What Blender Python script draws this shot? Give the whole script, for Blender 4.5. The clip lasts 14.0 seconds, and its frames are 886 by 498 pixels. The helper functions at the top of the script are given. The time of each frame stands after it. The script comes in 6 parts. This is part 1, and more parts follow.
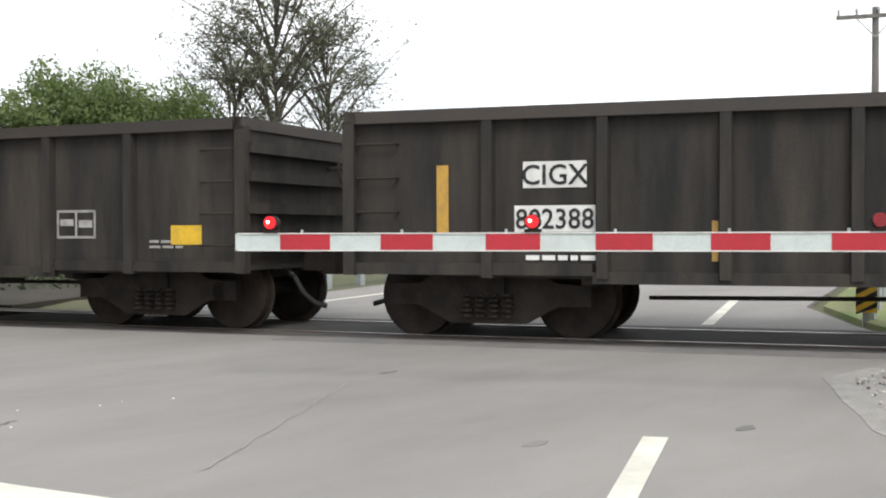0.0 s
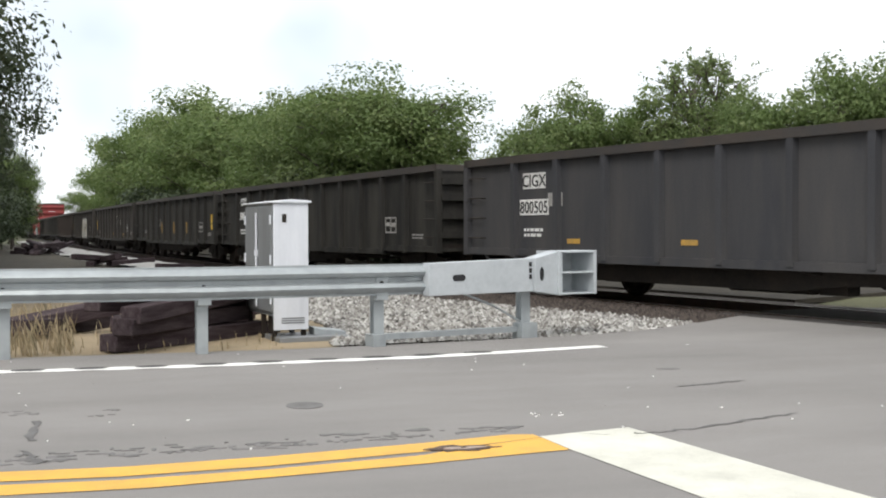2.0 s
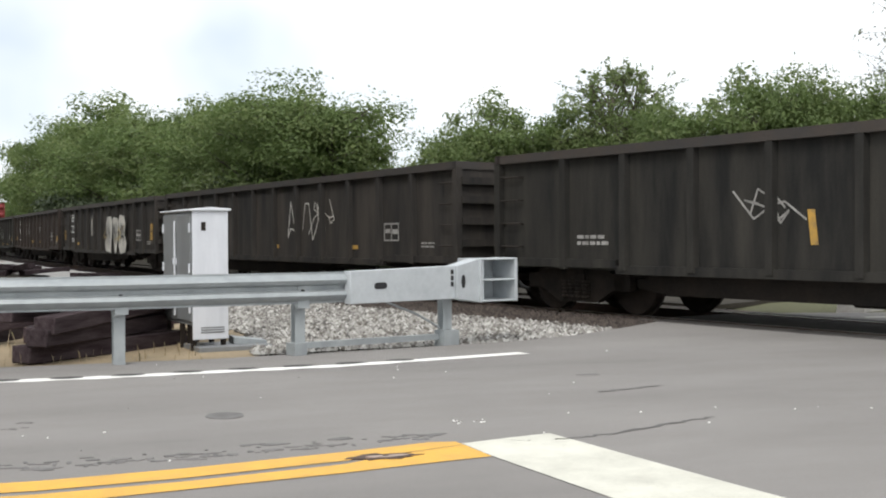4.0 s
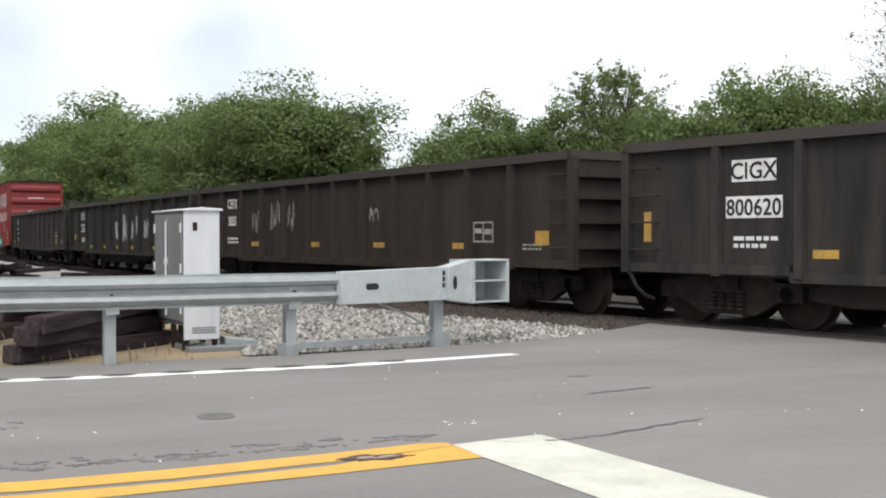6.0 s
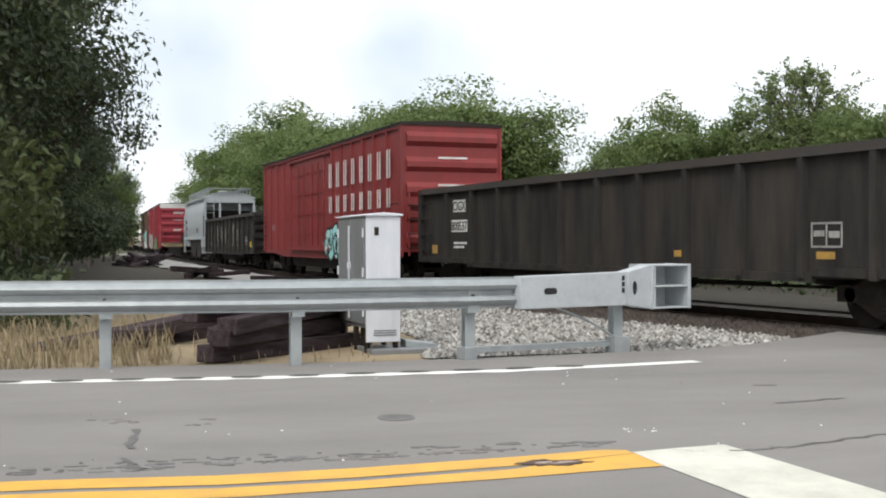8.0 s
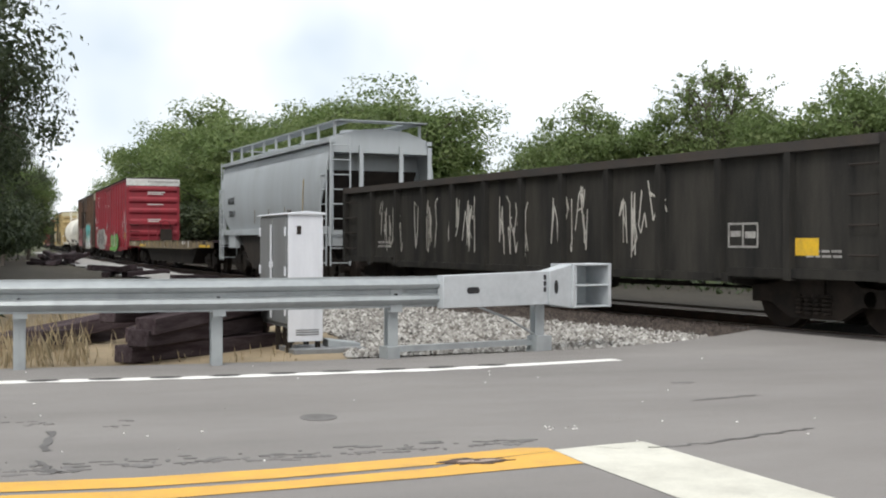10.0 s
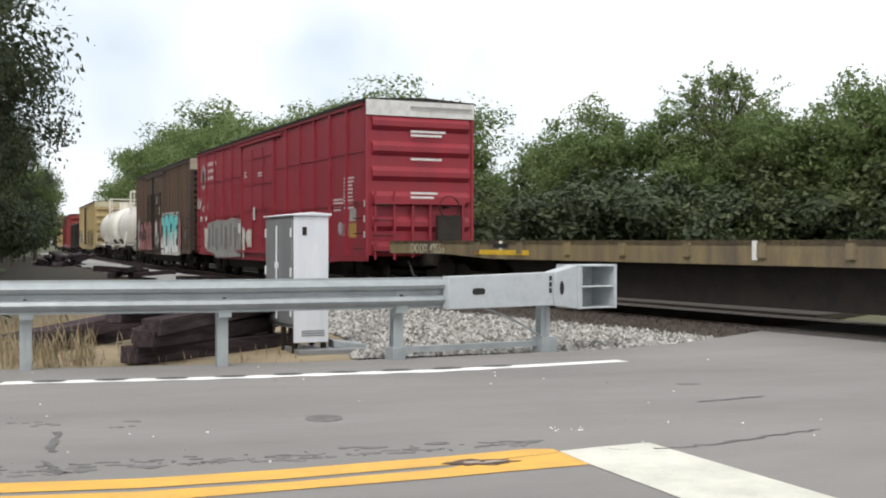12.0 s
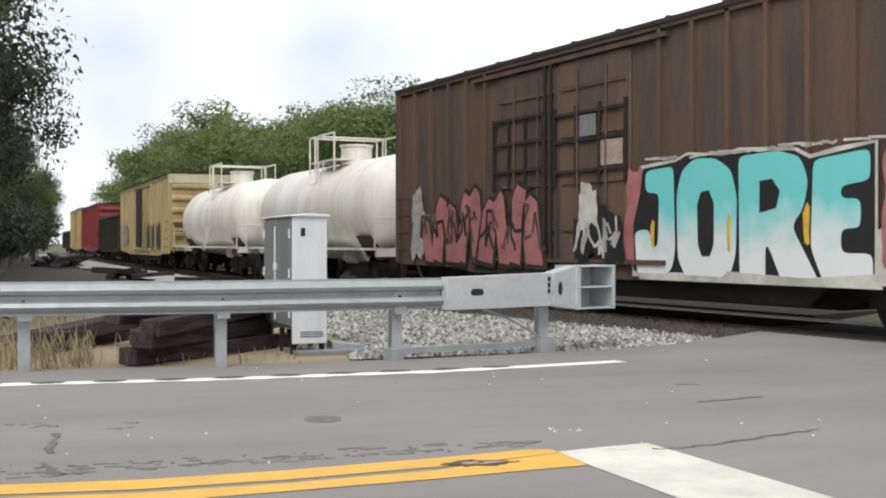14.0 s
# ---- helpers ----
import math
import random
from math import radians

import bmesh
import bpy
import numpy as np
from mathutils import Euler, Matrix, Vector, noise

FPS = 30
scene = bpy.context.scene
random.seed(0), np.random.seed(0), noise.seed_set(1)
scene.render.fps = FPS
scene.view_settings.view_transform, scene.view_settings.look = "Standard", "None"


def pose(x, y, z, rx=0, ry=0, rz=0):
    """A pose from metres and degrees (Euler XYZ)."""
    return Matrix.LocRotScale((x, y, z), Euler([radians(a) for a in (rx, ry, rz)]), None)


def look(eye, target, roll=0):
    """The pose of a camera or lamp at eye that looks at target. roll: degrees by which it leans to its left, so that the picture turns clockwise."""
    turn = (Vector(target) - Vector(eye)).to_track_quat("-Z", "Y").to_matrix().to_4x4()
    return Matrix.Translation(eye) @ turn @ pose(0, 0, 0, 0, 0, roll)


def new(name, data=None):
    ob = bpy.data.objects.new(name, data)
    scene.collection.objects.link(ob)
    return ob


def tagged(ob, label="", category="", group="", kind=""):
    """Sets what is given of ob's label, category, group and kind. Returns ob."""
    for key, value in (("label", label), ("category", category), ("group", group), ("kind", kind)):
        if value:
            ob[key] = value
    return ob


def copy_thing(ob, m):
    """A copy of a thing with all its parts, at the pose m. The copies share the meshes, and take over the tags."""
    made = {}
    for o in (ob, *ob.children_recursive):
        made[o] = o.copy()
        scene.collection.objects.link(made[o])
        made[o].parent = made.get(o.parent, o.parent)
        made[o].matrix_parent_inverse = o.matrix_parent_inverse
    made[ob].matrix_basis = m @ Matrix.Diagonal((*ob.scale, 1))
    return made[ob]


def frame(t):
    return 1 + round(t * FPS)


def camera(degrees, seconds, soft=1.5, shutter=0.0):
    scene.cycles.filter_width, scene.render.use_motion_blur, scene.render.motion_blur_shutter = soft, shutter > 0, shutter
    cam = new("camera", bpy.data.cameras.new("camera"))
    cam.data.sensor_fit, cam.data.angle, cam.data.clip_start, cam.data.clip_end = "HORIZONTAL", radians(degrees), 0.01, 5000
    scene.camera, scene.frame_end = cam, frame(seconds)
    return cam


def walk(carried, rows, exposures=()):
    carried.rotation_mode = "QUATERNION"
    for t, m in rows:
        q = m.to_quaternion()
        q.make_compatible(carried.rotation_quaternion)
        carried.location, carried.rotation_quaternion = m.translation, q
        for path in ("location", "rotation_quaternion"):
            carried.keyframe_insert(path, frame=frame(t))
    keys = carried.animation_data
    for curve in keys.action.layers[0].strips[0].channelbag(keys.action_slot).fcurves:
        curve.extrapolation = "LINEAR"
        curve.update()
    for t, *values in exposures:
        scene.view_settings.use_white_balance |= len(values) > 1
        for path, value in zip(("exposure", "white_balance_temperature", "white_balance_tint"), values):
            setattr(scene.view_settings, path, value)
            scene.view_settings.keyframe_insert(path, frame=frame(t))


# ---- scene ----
# ---- camera ----
cam = camera(42.81, 14.0, soft=2.0)
EYE = (0.0, 0.0, 1.17)


def aim(az, tilt, roll):
    """The camera's pose from its heading, tilt and lean in degrees."""
    a, e = radians(az), radians(tilt)
    ahead = Vector((math.cos(a) * math.cos(e), math.sin(a) * math.cos(e), math.sin(e)))
    return look(EYE, Vector(EYE) + ahead, roll)


walk(cam, [(t, aim(a, e, r)) for t, a, e, r in (
    (0, 37.86, -0.90, -0.17), (0.2, 44.78, -0.83, -0.15), (0.4, 49.63, -0.88, 0.05), (0.6, 54.1, -0.86, 0.2), (0.8, 58.79, -0.80, 0.24),
    (1.0, 63.86, -0.87, 0.2), (1.5, 72.54, -1.08, -0.07), (2.0, 76.07, -0.99, -0.13), (2.5, 74.64, -0.79, -0.21), (3.0, 73.58, -0.61, -0.27),
    (3.2, 73.2, -0.6, -0.27), (5.3, 71.4, -0.58, -0.25), (5.5, 71.36, -0.57, -0.24), (6.0, 71.68, -0.56, -0.05), (6.5, 76.10, -0.62, 0.03),
    (7.0, 80.56, -0.50, 0.0), (7.5, 80.96, -0.32, -0.08), (8.0, 80.70, -0.32, -0.07), (8.5, 78.98, -0.37, -0.02), (8.7, 77.64, -0.37, 0.0),
    (10.8, 76.75, -0.36, 0.1), (11.0, 76.81, -0.36, 0.1), (11.5, 77.07, -0.30, 0.09), (12.0, 77.08, -0.31, 0.1), (12.5, 77.01, -0.32, 0.1),
    (13.0, 77.09, -0.37, 0.08), (13.5, 77.09, -0.36, 0.05), (14.0, 77.0, -0.27, 0.02))], exposures=[(0, 0.82), (0.5, 0.92), (1.5, 0.78), (2.5, 0.68), (6, 0.62), (14, 0.58)])

# ---- light ----
world = bpy.data.worlds.new("overcast_sky")
scene.world = world
world.use_nodes = True
wn, wl = world.node_tree.nodes, world.node_tree.links
sky = wn.new("ShaderNodeTexSky")
sky.sky_type, sky.sun_disc = "NISHITA", False
sky.sun_elevation, sky.sun_rotation = radians(52), radians(215)
haze = wn.new("ShaderNodeTexNoise")
haze.inputs["Scale"].default_value, haze.inputs["Detail"].default_value = 1.7, 5.0
ramp = wn.new("ShaderNodeValToRGB")
ramp.color_ramp.elements[0].position, ramp.color_ramp.elements[0].color = 0.38, (0.46, 0.53, 0.6, 1)
ramp.color_ramp.elements[1].position, ramp.color_ramp.elements[1].color = 0.53, (0.88, 0.89, 0.9, 1)
dim = wn.new("ShaderNodeVectorMath")
dim.operation = "SCALE"
dim.inputs["Scale"].default_value = 0.1
both = wn.new("ShaderNodeMixRGB")
both.inputs[0].default_value = 0.9
toward = wn.new("ShaderNodeTexCoord")
drift = wn.new("ShaderNodeVectorMath")
drift.operation = "DOT_PRODUCT"
drift.inputs[1].default_value = (-0.35, 0.92, 0.17)
shift = wn.new("ShaderNodeMath")
shift.operation, shift.inputs[1].default_value = "MULTIPLY_ADD", -0.2
wl.new(toward.outputs["Generated"], drift.inputs[0])
wl.new(drift.outputs["Value"], shift.inputs[0])
lift = wn.new("ShaderNodeMath")
lift.operation, lift.inputs[1].default_value = "ADD", 0.118
wl.new(haze.outputs["Fac"], lift.inputs[0])
wl.new(lift.outputs[0], shift.inputs[2])
wl.new(shift.outputs[0], ramp.inputs[0])
wl.new(sky.outputs[0], dim.inputs[0])
wl.new(dim.outputs[0], both.inputs[1])
wl.new(ramp.outputs[0], both.inputs[2])
wl.new(both.outputs[0], wn["Background"].inputs["Color"])
wn["Background"].inputs["Strength"].default_value = 1.0
sun = new("sun", bpy.data.lights.new("sun", "SUN"))
sun.data.energy, sun.data.angle, sun.data.color = 1.3, radians(25), (1.0, 0.96, 0.9)
sun.matrix_world = look((-20, -30, 45), (0, 0, 0))


# ---- materials ----
def surface(name, rgb, other=None, amount=0.5, scale=3.0, fine=60.0, rough=0.6, metal=0.0, bump=0.2, vary=0.12, stretch=(1, 1, 1), speck=None, glow=0.0):
    """A painted, worn or natural surface: two tones by a broad noise, fine grain, and relief."""
    m = bpy.data.materials.new(name)
    m.use_nodes = True
    n, l = m.node_tree.nodes, m.node_tree.links
    b = n["Principled BSDF"]
    tc, mp = n.new("ShaderNodeTexCoord"), n.new("ShaderNodeMapping")
    mp.inputs["Scale"].default_value = stretch
    l.new(tc.outputs["Object"], mp.inputs[0])
    big, small = n.new("ShaderNodeTexNoise"), n.new("ShaderNodeTexNoise")
    big.inputs["Scale"].default_value, big.inputs["Detail"].default_value, big.inputs["Roughness"].default_value = scale, 6, 0.65
    small.inputs["Scale"].default_value, small.inputs["Detail"].default_value = fine, 3
    l.new(mp.outputs[0], big.inputs["Vector"])
    l.new(tc.outputs["Object"], small.inputs["Vector"])
    r = n.new("ShaderNodeValToRGB")
    r.color_ramp.elements[0].position, r.color_ramp.elements[1].position = 0.5 - 0.25 * amount, 0.85 - 0.3 * amount
    other = other or tuple(c * 0.6 for c in rgb)
    r.color_ramp.elements[0].color, r.color_ramp.elements[1].color = (*rgb, 1), (*other, 1)
    l.new(big.outputs["Fac"], r.inputs[0])
    g = n.new("ShaderNodeMapRange")
    g.inputs["To Min"].default_value, g.inputs["To Max"].default_value = 1 - vary, 1 + vary
    l.new(small.outputs["Fac"], g.inputs["Value"])
    info = n.new("ShaderNodeObjectInfo")
    g2 = n.new("ShaderNodeMapRange")
    g2.inputs["To Min"].default_value, g2.inputs["To Max"].default_value = 1 - 0.6 * vary, 1 + 0.6 * vary
    l.new(info.outputs["Random"], g2.inputs["Value"])
    mul = n.new("ShaderNodeMath")
    mul.operation = "MULTIPLY"
    l.new(g.outputs[0], mul.inputs[0])
    l.new(g2.outputs[0], mul.inputs[1])
    sc = n.new("ShaderNodeVectorMath")
    sc.operation = "SCALE"
    l.new(r.outputs[0], sc.inputs[0])
    l.new(mul.outputs[0], sc.inputs["Scale"])
    l.new(sc.outputs[0], b.inputs["Base Color"])
    b.inputs["Roughness"].default_value, b.inputs["Metallic"].default_value = rough, metal
    if bump:
        bm_ = n.new("ShaderNodeBump")
        bm_.inputs["Strength"].default_value, bm_.inputs["Distance"].default_value = bump, 0.01
        l.new(small.outputs["Fac"], bm_.inputs["Height"])
        l.new(bm_.outputs[0], b.inputs["Normal"])
    if glow:
        b.inputs["Emission Color"].default_value, b.inputs["Emission Strength"].default_value = (*rgb, 1), glow
    return m


def islands(name, tones, rough=0.7, see=0.0):
    """A surface whose separate pieces take different tones."""
    m = bpy.data.materials.new(name)
    m.use_nodes = True
    n, l = m.node_tree.nodes, m.node_tree.links
    b = n["Principled BSDF"]
    geo, r = n.new("ShaderNodeNewGeometry"), n.new("ShaderNodeValToRGB")
    while len(r.color_ramp.elements) < len(tones):
        r.color_ramp.elements.new(0.5)
    for k, c in enumerate(tones):
        r.color_ramp.elements[k].position, r.color_ramp.elements[k].color = k / max(1, len(tones) - 1), (*c, 1)
    l.new(geo.outputs["Random Per Island"], r.inputs[0])
    l.new(r.outputs[0], b.inputs["Base Color"])
    b.inputs["Roughness"].default_value = rough
    if see:
        t, mix = n.new("ShaderNodeBsdfTranslucent"), n.new("ShaderNodeMixShader")
        mix.inputs[0].default_value = see
        l.new(r.outputs[0], t.inputs[0])
        l.new(b.outputs[0], mix.inputs[1])
        l.new(t.outputs[0], mix.inputs[2])
        l.new(mix.outputs[0], n["Material Output"].inputs[0])
    return m


STREAK = (1.6, 1.6, 0.25)
ASPHALT = surface("asphalt", (0.31, 0.293, 0.277), (0.235, 0.222, 0.21), 0.6, 0.45, 120, 0.85, bump=0.6, vary=0.3, stretch=(0.5, 1.3, 1))
SHOULDER = surface("pale_gravel", (0.36, 0.345, 0.325), (0.24, 0.23, 0.215), 0.6, 2.5, 45, 0.95, bump=1.0, vary=0.4)
SCAR = surface("dark_road_scar", (0.05, 0.033, 0.026), (0.12, 0.08, 0.06), 0.5, 9, 60, 0.9)
# Panels between and beside the rails, much darker than the road.
PANEL = surface("dark_crossing_panel", (0.055, 0.05, 0.047), (0.095, 0.088, 0.082), 0.5, 2, 50, 0.85, bump=0.4, vary=0.2)
PATCH = surface("dark_asphalt", (0.15, 0.143, 0.137), (0.21, 0.2, 0.195), 0.5, 1.2, 70, 0.8, bump=0.4, vary=0.2)
TAR = surface("tar", (0.09, 0.085, 0.08), (0.15, 0.145, 0.14), 0.7, 6, 60, 0.7)
WHITE_LINE = surface("white_road_paint", (0.64, 0.63, 0.55), (0.46, 0.45, 0.39), 0.55, 2.0, 80, 0.7, vary=0.12)
MILLED = surface("milled_asphalt", (0.05, 0.048, 0.046), (0.08, 0.077, 0.073), 0.6, 8, 60, 0.9)
PALE_GRAVEL = surface("fine_pale_gravel", (0.25, 0.245, 0.235), (0.36, 0.355, 0.34), 0.6, 1.2, 40, 0.95, 0, 0.8, 0.35)
EDGE_LINE = surface("bright_white_line", (0.84, 0.83, 0.8), (0.7, 0.69, 0.65), 0.4, 3, 60, 0.6)
YELLOW_LINE = surface("yellow_road_paint", (0.72, 0.4, 0.06), (0.55, 0.32, 0.07), 0.5, 3.0, 80, 0.7, vary=0.12)
FAINT = surface("faded_tar", (0.225, 0.212, 0.2), (0.25, 0.236, 0.222), 0.6, 6, 60, 0.85)
BARE = surface("bare_concrete", (0.4, 0.33, 0.28), (0.3, 0.2, 0.15), 0.5, 8)
# Earth darkened to hold the shade behind the train and under the trees.
SHADED_EARTH = surface("dark_shaded_earth", (0.035, 0.03, 0.022), (0.06, 0.05, 0.034), 0.5, 1.5, 30, 0.95, bump=0.8, vary=0.35)
SOIL = surface("ground_soil", (0.085, 0.085, 0.042), (0.055, 0.068, 0.028), 0.5, 0.22, 12, 0.95, bump=0.6, vary=0.3)
VERGE = surface("verge_grass", (0.13, 0.17, 0.055), (0.24, 0.2, 0.11), 0.4, 0.6, 20, 0.95, bump=0.6, vary=0.35)
DIRT = surface("tan_dirt", (0.3, 0.235, 0.15), (0.2, 0.16, 0.1), 0.5, 1.2, 25, 0.95, bump=0.6, vary=0.25)
BED_DARK = surface("sooty_ballast_bed", (0.085, 0.068, 0.055), (0.05, 0.042, 0.036), 0.6, 1.5, 35, 0.95, bump=0.9, vary=0.4)
BED = surface("ballast_bed", (0.15, 0.143, 0.13), (0.09, 0.083, 0.075), 0.6, 1.5, 35, 0.95, bump=0.9, vary=0.4)
STONES = islands("crushed_stone", ((0.05, 0.046, 0.042), (0.22, 0.21, 0.195), (0.4, 0.39, 0.36), (0.1, 0.088, 0.075), (0.29, 0.28, 0.26), (0.56, 0.55, 0.52), (0.15, 0.14, 0.13)), 0.85)
DARK_STONES = islands("sooty_stone", ((0.025, 0.019, 0.016), (0.055, 0.043, 0.036), (0.085, 0.068, 0.057)), 0.9)
GALV = surface("galvanised_steel", (0.38, 0.41, 0.42), (0.29, 0.315, 0.325), 0.5, 5, 40, 0.5, 0.3, 0.08, 0.08)
HEAD = surface("light_grey_steel", (0.5, 0.53, 0.55), (0.42, 0.45, 0.47), 0.4, 6, 40, 0.5, 0.15, 0.06, 0.06)
DARK_HOLE = surface("dark_opening", (0.02, 0.02, 0.022), rough=0.8, bump=0)
CASE_WHITE = surface("cabinet_white", (0.66, 0.68, 0.72), (0.56, 0.58, 0.62), 0.4, 3, 40, 0.5, 0, 0.05, 0.04, STREAK)
CASE_GREY = surface("cabinet_grey", (0.2, 0.21, 0.215), (0.17, 0.175, 0.18), 0.4, 3, 40, 0.5, 0, 0.05, 0.05, STREAK)
CONCRETE = surface("concrete", (0.42, 0.41, 0.39), (0.3, 0.29, 0.27), 0.5, 4, 50, 0.9)
CREOSOTE = surface("creosoted_wood", (0.026, 0.016, 0.019), (0.075, 0.058, 0.062), 0.65, 5, 60, 0.85, 0, 0.5, 0.3, (0.4, 4, 4))
RAIL_STEEL = surface("rusty_rail", (0.09, 0.055, 0.04), (0.05, 0.035, 0.028), 0.5, 6, 50, 0.6, 0.4)
RAIL_TOP = surface("polished_rail_head", (0.5, 0.48, 0.46), (0.4, 0.37, 0.34), 0.5, 6, 50, 0.3, 0.9)
IRON = surface("grimy_cast_iron", (0.02, 0.017, 0.015), (0.04, 0.031, 0.025), 0.5, 3.5, 40, 0.75, 0.1, 0.3, 0.25)
WHEEL = surface("rusty_wheel", (0.026, 0.021, 0.019), (0.05, 0.038, 0.03), 0.5, 4, 40, 0.7, 0.2, 0.2, 0.25)
TREAD = surface("worn_wheel_rim", (0.2, 0.19, 0.18), (0.13, 0.12, 0.11), 0.5, 8, 40, 0.45, 0.6, 0.1)
RUBBER = surface("black_rubber", (0.02, 0.02, 0.02), rough=0.7, bump=0)
G_GREY = surface("dark_grey_car_paint", (0.021, 0.0208, 0.0205), (0.058, 0.05, 0.043), 0.6, 1.3, 30, 0.7, 0, 0.16, 0.16, STREAK)
G_BLUE = surface("slate_car_paint", (0.046, 0.047, 0.052), (0.07, 0.067, 0.066), 0.6, 1.1, 30, 0.6, 0, 0.12, 0.12, STREAK)
G_BLACK = surface("black_car_paint", (0.016, 0.0158, 0.0155), (0.046, 0.043, 0.037), 0.6, 1.3, 30, 0.7, 0, 0.16, 0.16, STREAK)
G_BROWN = surface("brown_black_car_paint", (0.03, 0.025, 0.023), (0.055, 0.042, 0.035), 0.6, 1.3, 30, 0.65, 0, 0.15, 0.15, STREAK)
RUST_TOP = surface("rusty_top_chord", (0.036, 0.033, 0.031), (0.052, 0.04, 0.032), 0.6, 1.5, 30, 0.75, 0, 0.2, 0.2)
# Real soot on most parts; on the hopper's slope sheets it paints shade.
SOOT_AND_SHADE = surface("sooty_shaded_steel", (0.028, 0.025, 0.023), (0.046, 0.037, 0.031), 0.5, 2, 30, 0.8, 0, 0.2, 0.25)
RED = surface("red_car_paint", (0.26, 0.03, 0.031), (0.185, 0.03, 0.028), 0.6, 1.0, 30, 0.55, 0, 0.1, 0.08, STREAK)
CRIMSON = surface("crimson_car_paint", (0.29, 0.02, 0.034), (0.215, 0.022, 0.033), 0.55, 0.9, 30, 0.55, 0, 0.1, 0.08, STREAK)
BROWN = surface("weathered_brown_paint", (0.05, 0.042, 0.037), (0.118, 0.07, 0.044), 0.75, 1.5, 30, 0.75, 0, 0.25, 0.22, STREAK)
OCHRE = surface("faded_yellow_paint", (0.46, 0.36, 0.17), (0.3, 0.21, 0.1), 0.5, 0.9, 30, 0.7, 0, 0.15, 0.12, STREAK)
HOPPER = surface("pale_grey_car_paint", (0.44, 0.475, 0.5), (0.38, 0.405, 0.42), 0.5, 0.8, 30, 0.5, 0, 0.06, 0.05, STREAK)
TANK = surface("white_tank_paint", (0.76, 0.74, 0.68), (0.55, 0.5, 0.42), 0.45, 0.8, 30, 0.45, 0, 0.05, 0.05, STREAK)
DECK = surface("worn_ochre_deck_paint", (0.26, 0.2, 0.1), (0.12, 0.095, 0.07), 0.6, 1.6, 30, 0.8, 0, 0.2, 0.2, STREAK)
WHITE = surface("white_lettering", (0.74, 0.74, 0.72), (0.55, 0.54, 0.52), 0.45, 5, 60, 0.6, bump=0)
FADED = surface("faded_lettering", (0.4, 0.39, 0.37), (0.2, 0.19, 0.18), 0.6, 6, 60, 0.7, bump=0)
WORN = surface("worn_lettering", (0.56, 0.53, 0.45), (0.24, 0.19, 0.1), 0.7, 9, 60, 0.7, bump=0)
INK = surface("black_lettering", (0.015, 0.015, 0.016), rough=0.6, bump=0)
YELLOW = surface("yellow_reflector", (0.75, 0.47, 0.03), (0.5, 0.32, 0.05), 0.45, 6, 60, 0.5, bump=0)
AMBER = surface("dirty_yellow_reflector", (0.5, 0.29, 0.05), (0.25, 0.17, 0.07), 0.5, 6, 60, 0.6, bump=0)
ARM_RED = surface("red_reflective_sheet", (0.45, 0.02, 0.035), (0.36, 0.02, 0.03), 0.4, 6, 60, 0.4, bump=0)
ARM_WHITE = surface("white_reflective_sheet", (0.56, 0.62, 0.6), (0.48, 0.53, 0.52), 0.4, 6, 60, 0.4, bump=0)
LIT = surface("lit_red_lens", (0.6, 0.008, 0.015), (0.6, 0.008, 0.015), glow=0.4, rough=0.3, bump=0)
UNLIT = surface("red_lens", (0.3, 0.02, 0.03), rough=0.25, bump=0)
HOTSPOT = surface("lamp_filament_glow", (1.0, 0.55, 0.4), (1.0, 0.5, 0.35), glow=3, bump=0)
BARK = surface("bark", (0.1, 0.085, 0.07), (0.06, 0.05, 0.042), 0.5, 5, 40, 0.9, 0, 0.6, 0.2, (4, 4, 0.6))
POLE_WOOD = surface("weathered_pole_wood", (0.16, 0.15, 0.14), (0.1, 0.095, 0.09), 0.5, 5, 40, 0.9, 0, 0.5, 0.2, (4, 4, 0.4))
LEAF_MID = islands("green_leaves", ((0.098, 0.146, 0.044), (0.142, 0.2, 0.064), (0.112, 0.166, 0.05), (0.175, 0.235, 0.08)), 0.6, 0.45)
LEAF_DEEP = islands("deep_green_leaves", ((0.07, 0.095, 0.033), (0.1, 0.13, 0.045), (0.085, 0.11, 0.04), (0.125, 0.155, 0.058)), 0.6, 0.35)
LEAF_LIGHT = islands("pale_green_leaves", ((0.13, 0.18, 0.062), (0.178, 0.232, 0.082), (0.15, 0.206, 0.07), (0.212, 0.258, 0.1)), 0.6, 0.45)
LEAF_DARK = islands("dark_green_leaves", ((0.03, 0.045, 0.022), (0.06, 0.082, 0.036), (0.045, 0.066, 0.03), (0.09, 0.115, 0.05)), 0.6, 0.25)
LEAF_GREY = islands("grey_green_leaves", ((0.1, 0.115, 0.075), (0.17, 0.19, 0.11), (0.07, 0.08, 0.055)), 0.7, 0.25)
for grimy in (G_GREY, G_BLUE, G_BLACK, G_BROWN, SOOT_AND_SHADE, CREOSOTE, IRON, WHEEL):
    grimy.node_tree.nodes["Principled BSDF"].inputs["Specular IOR Level"].default_value = 0.18
STRAW = islands("dry_grass_blades", ((0.36, 0.29, 0.18), (0.22, 0.17, 0.1), (0.48, 0.4, 0.26), (0.14, 0.12, 0.07)), 0.9, 0.2)
TEAL = surface("turquoise_spray_paint", (0.2, 0.6, 0.58), (0.5, 0.8, 0.79), 0.6, 1.2, 40, 0.5, bump=0)


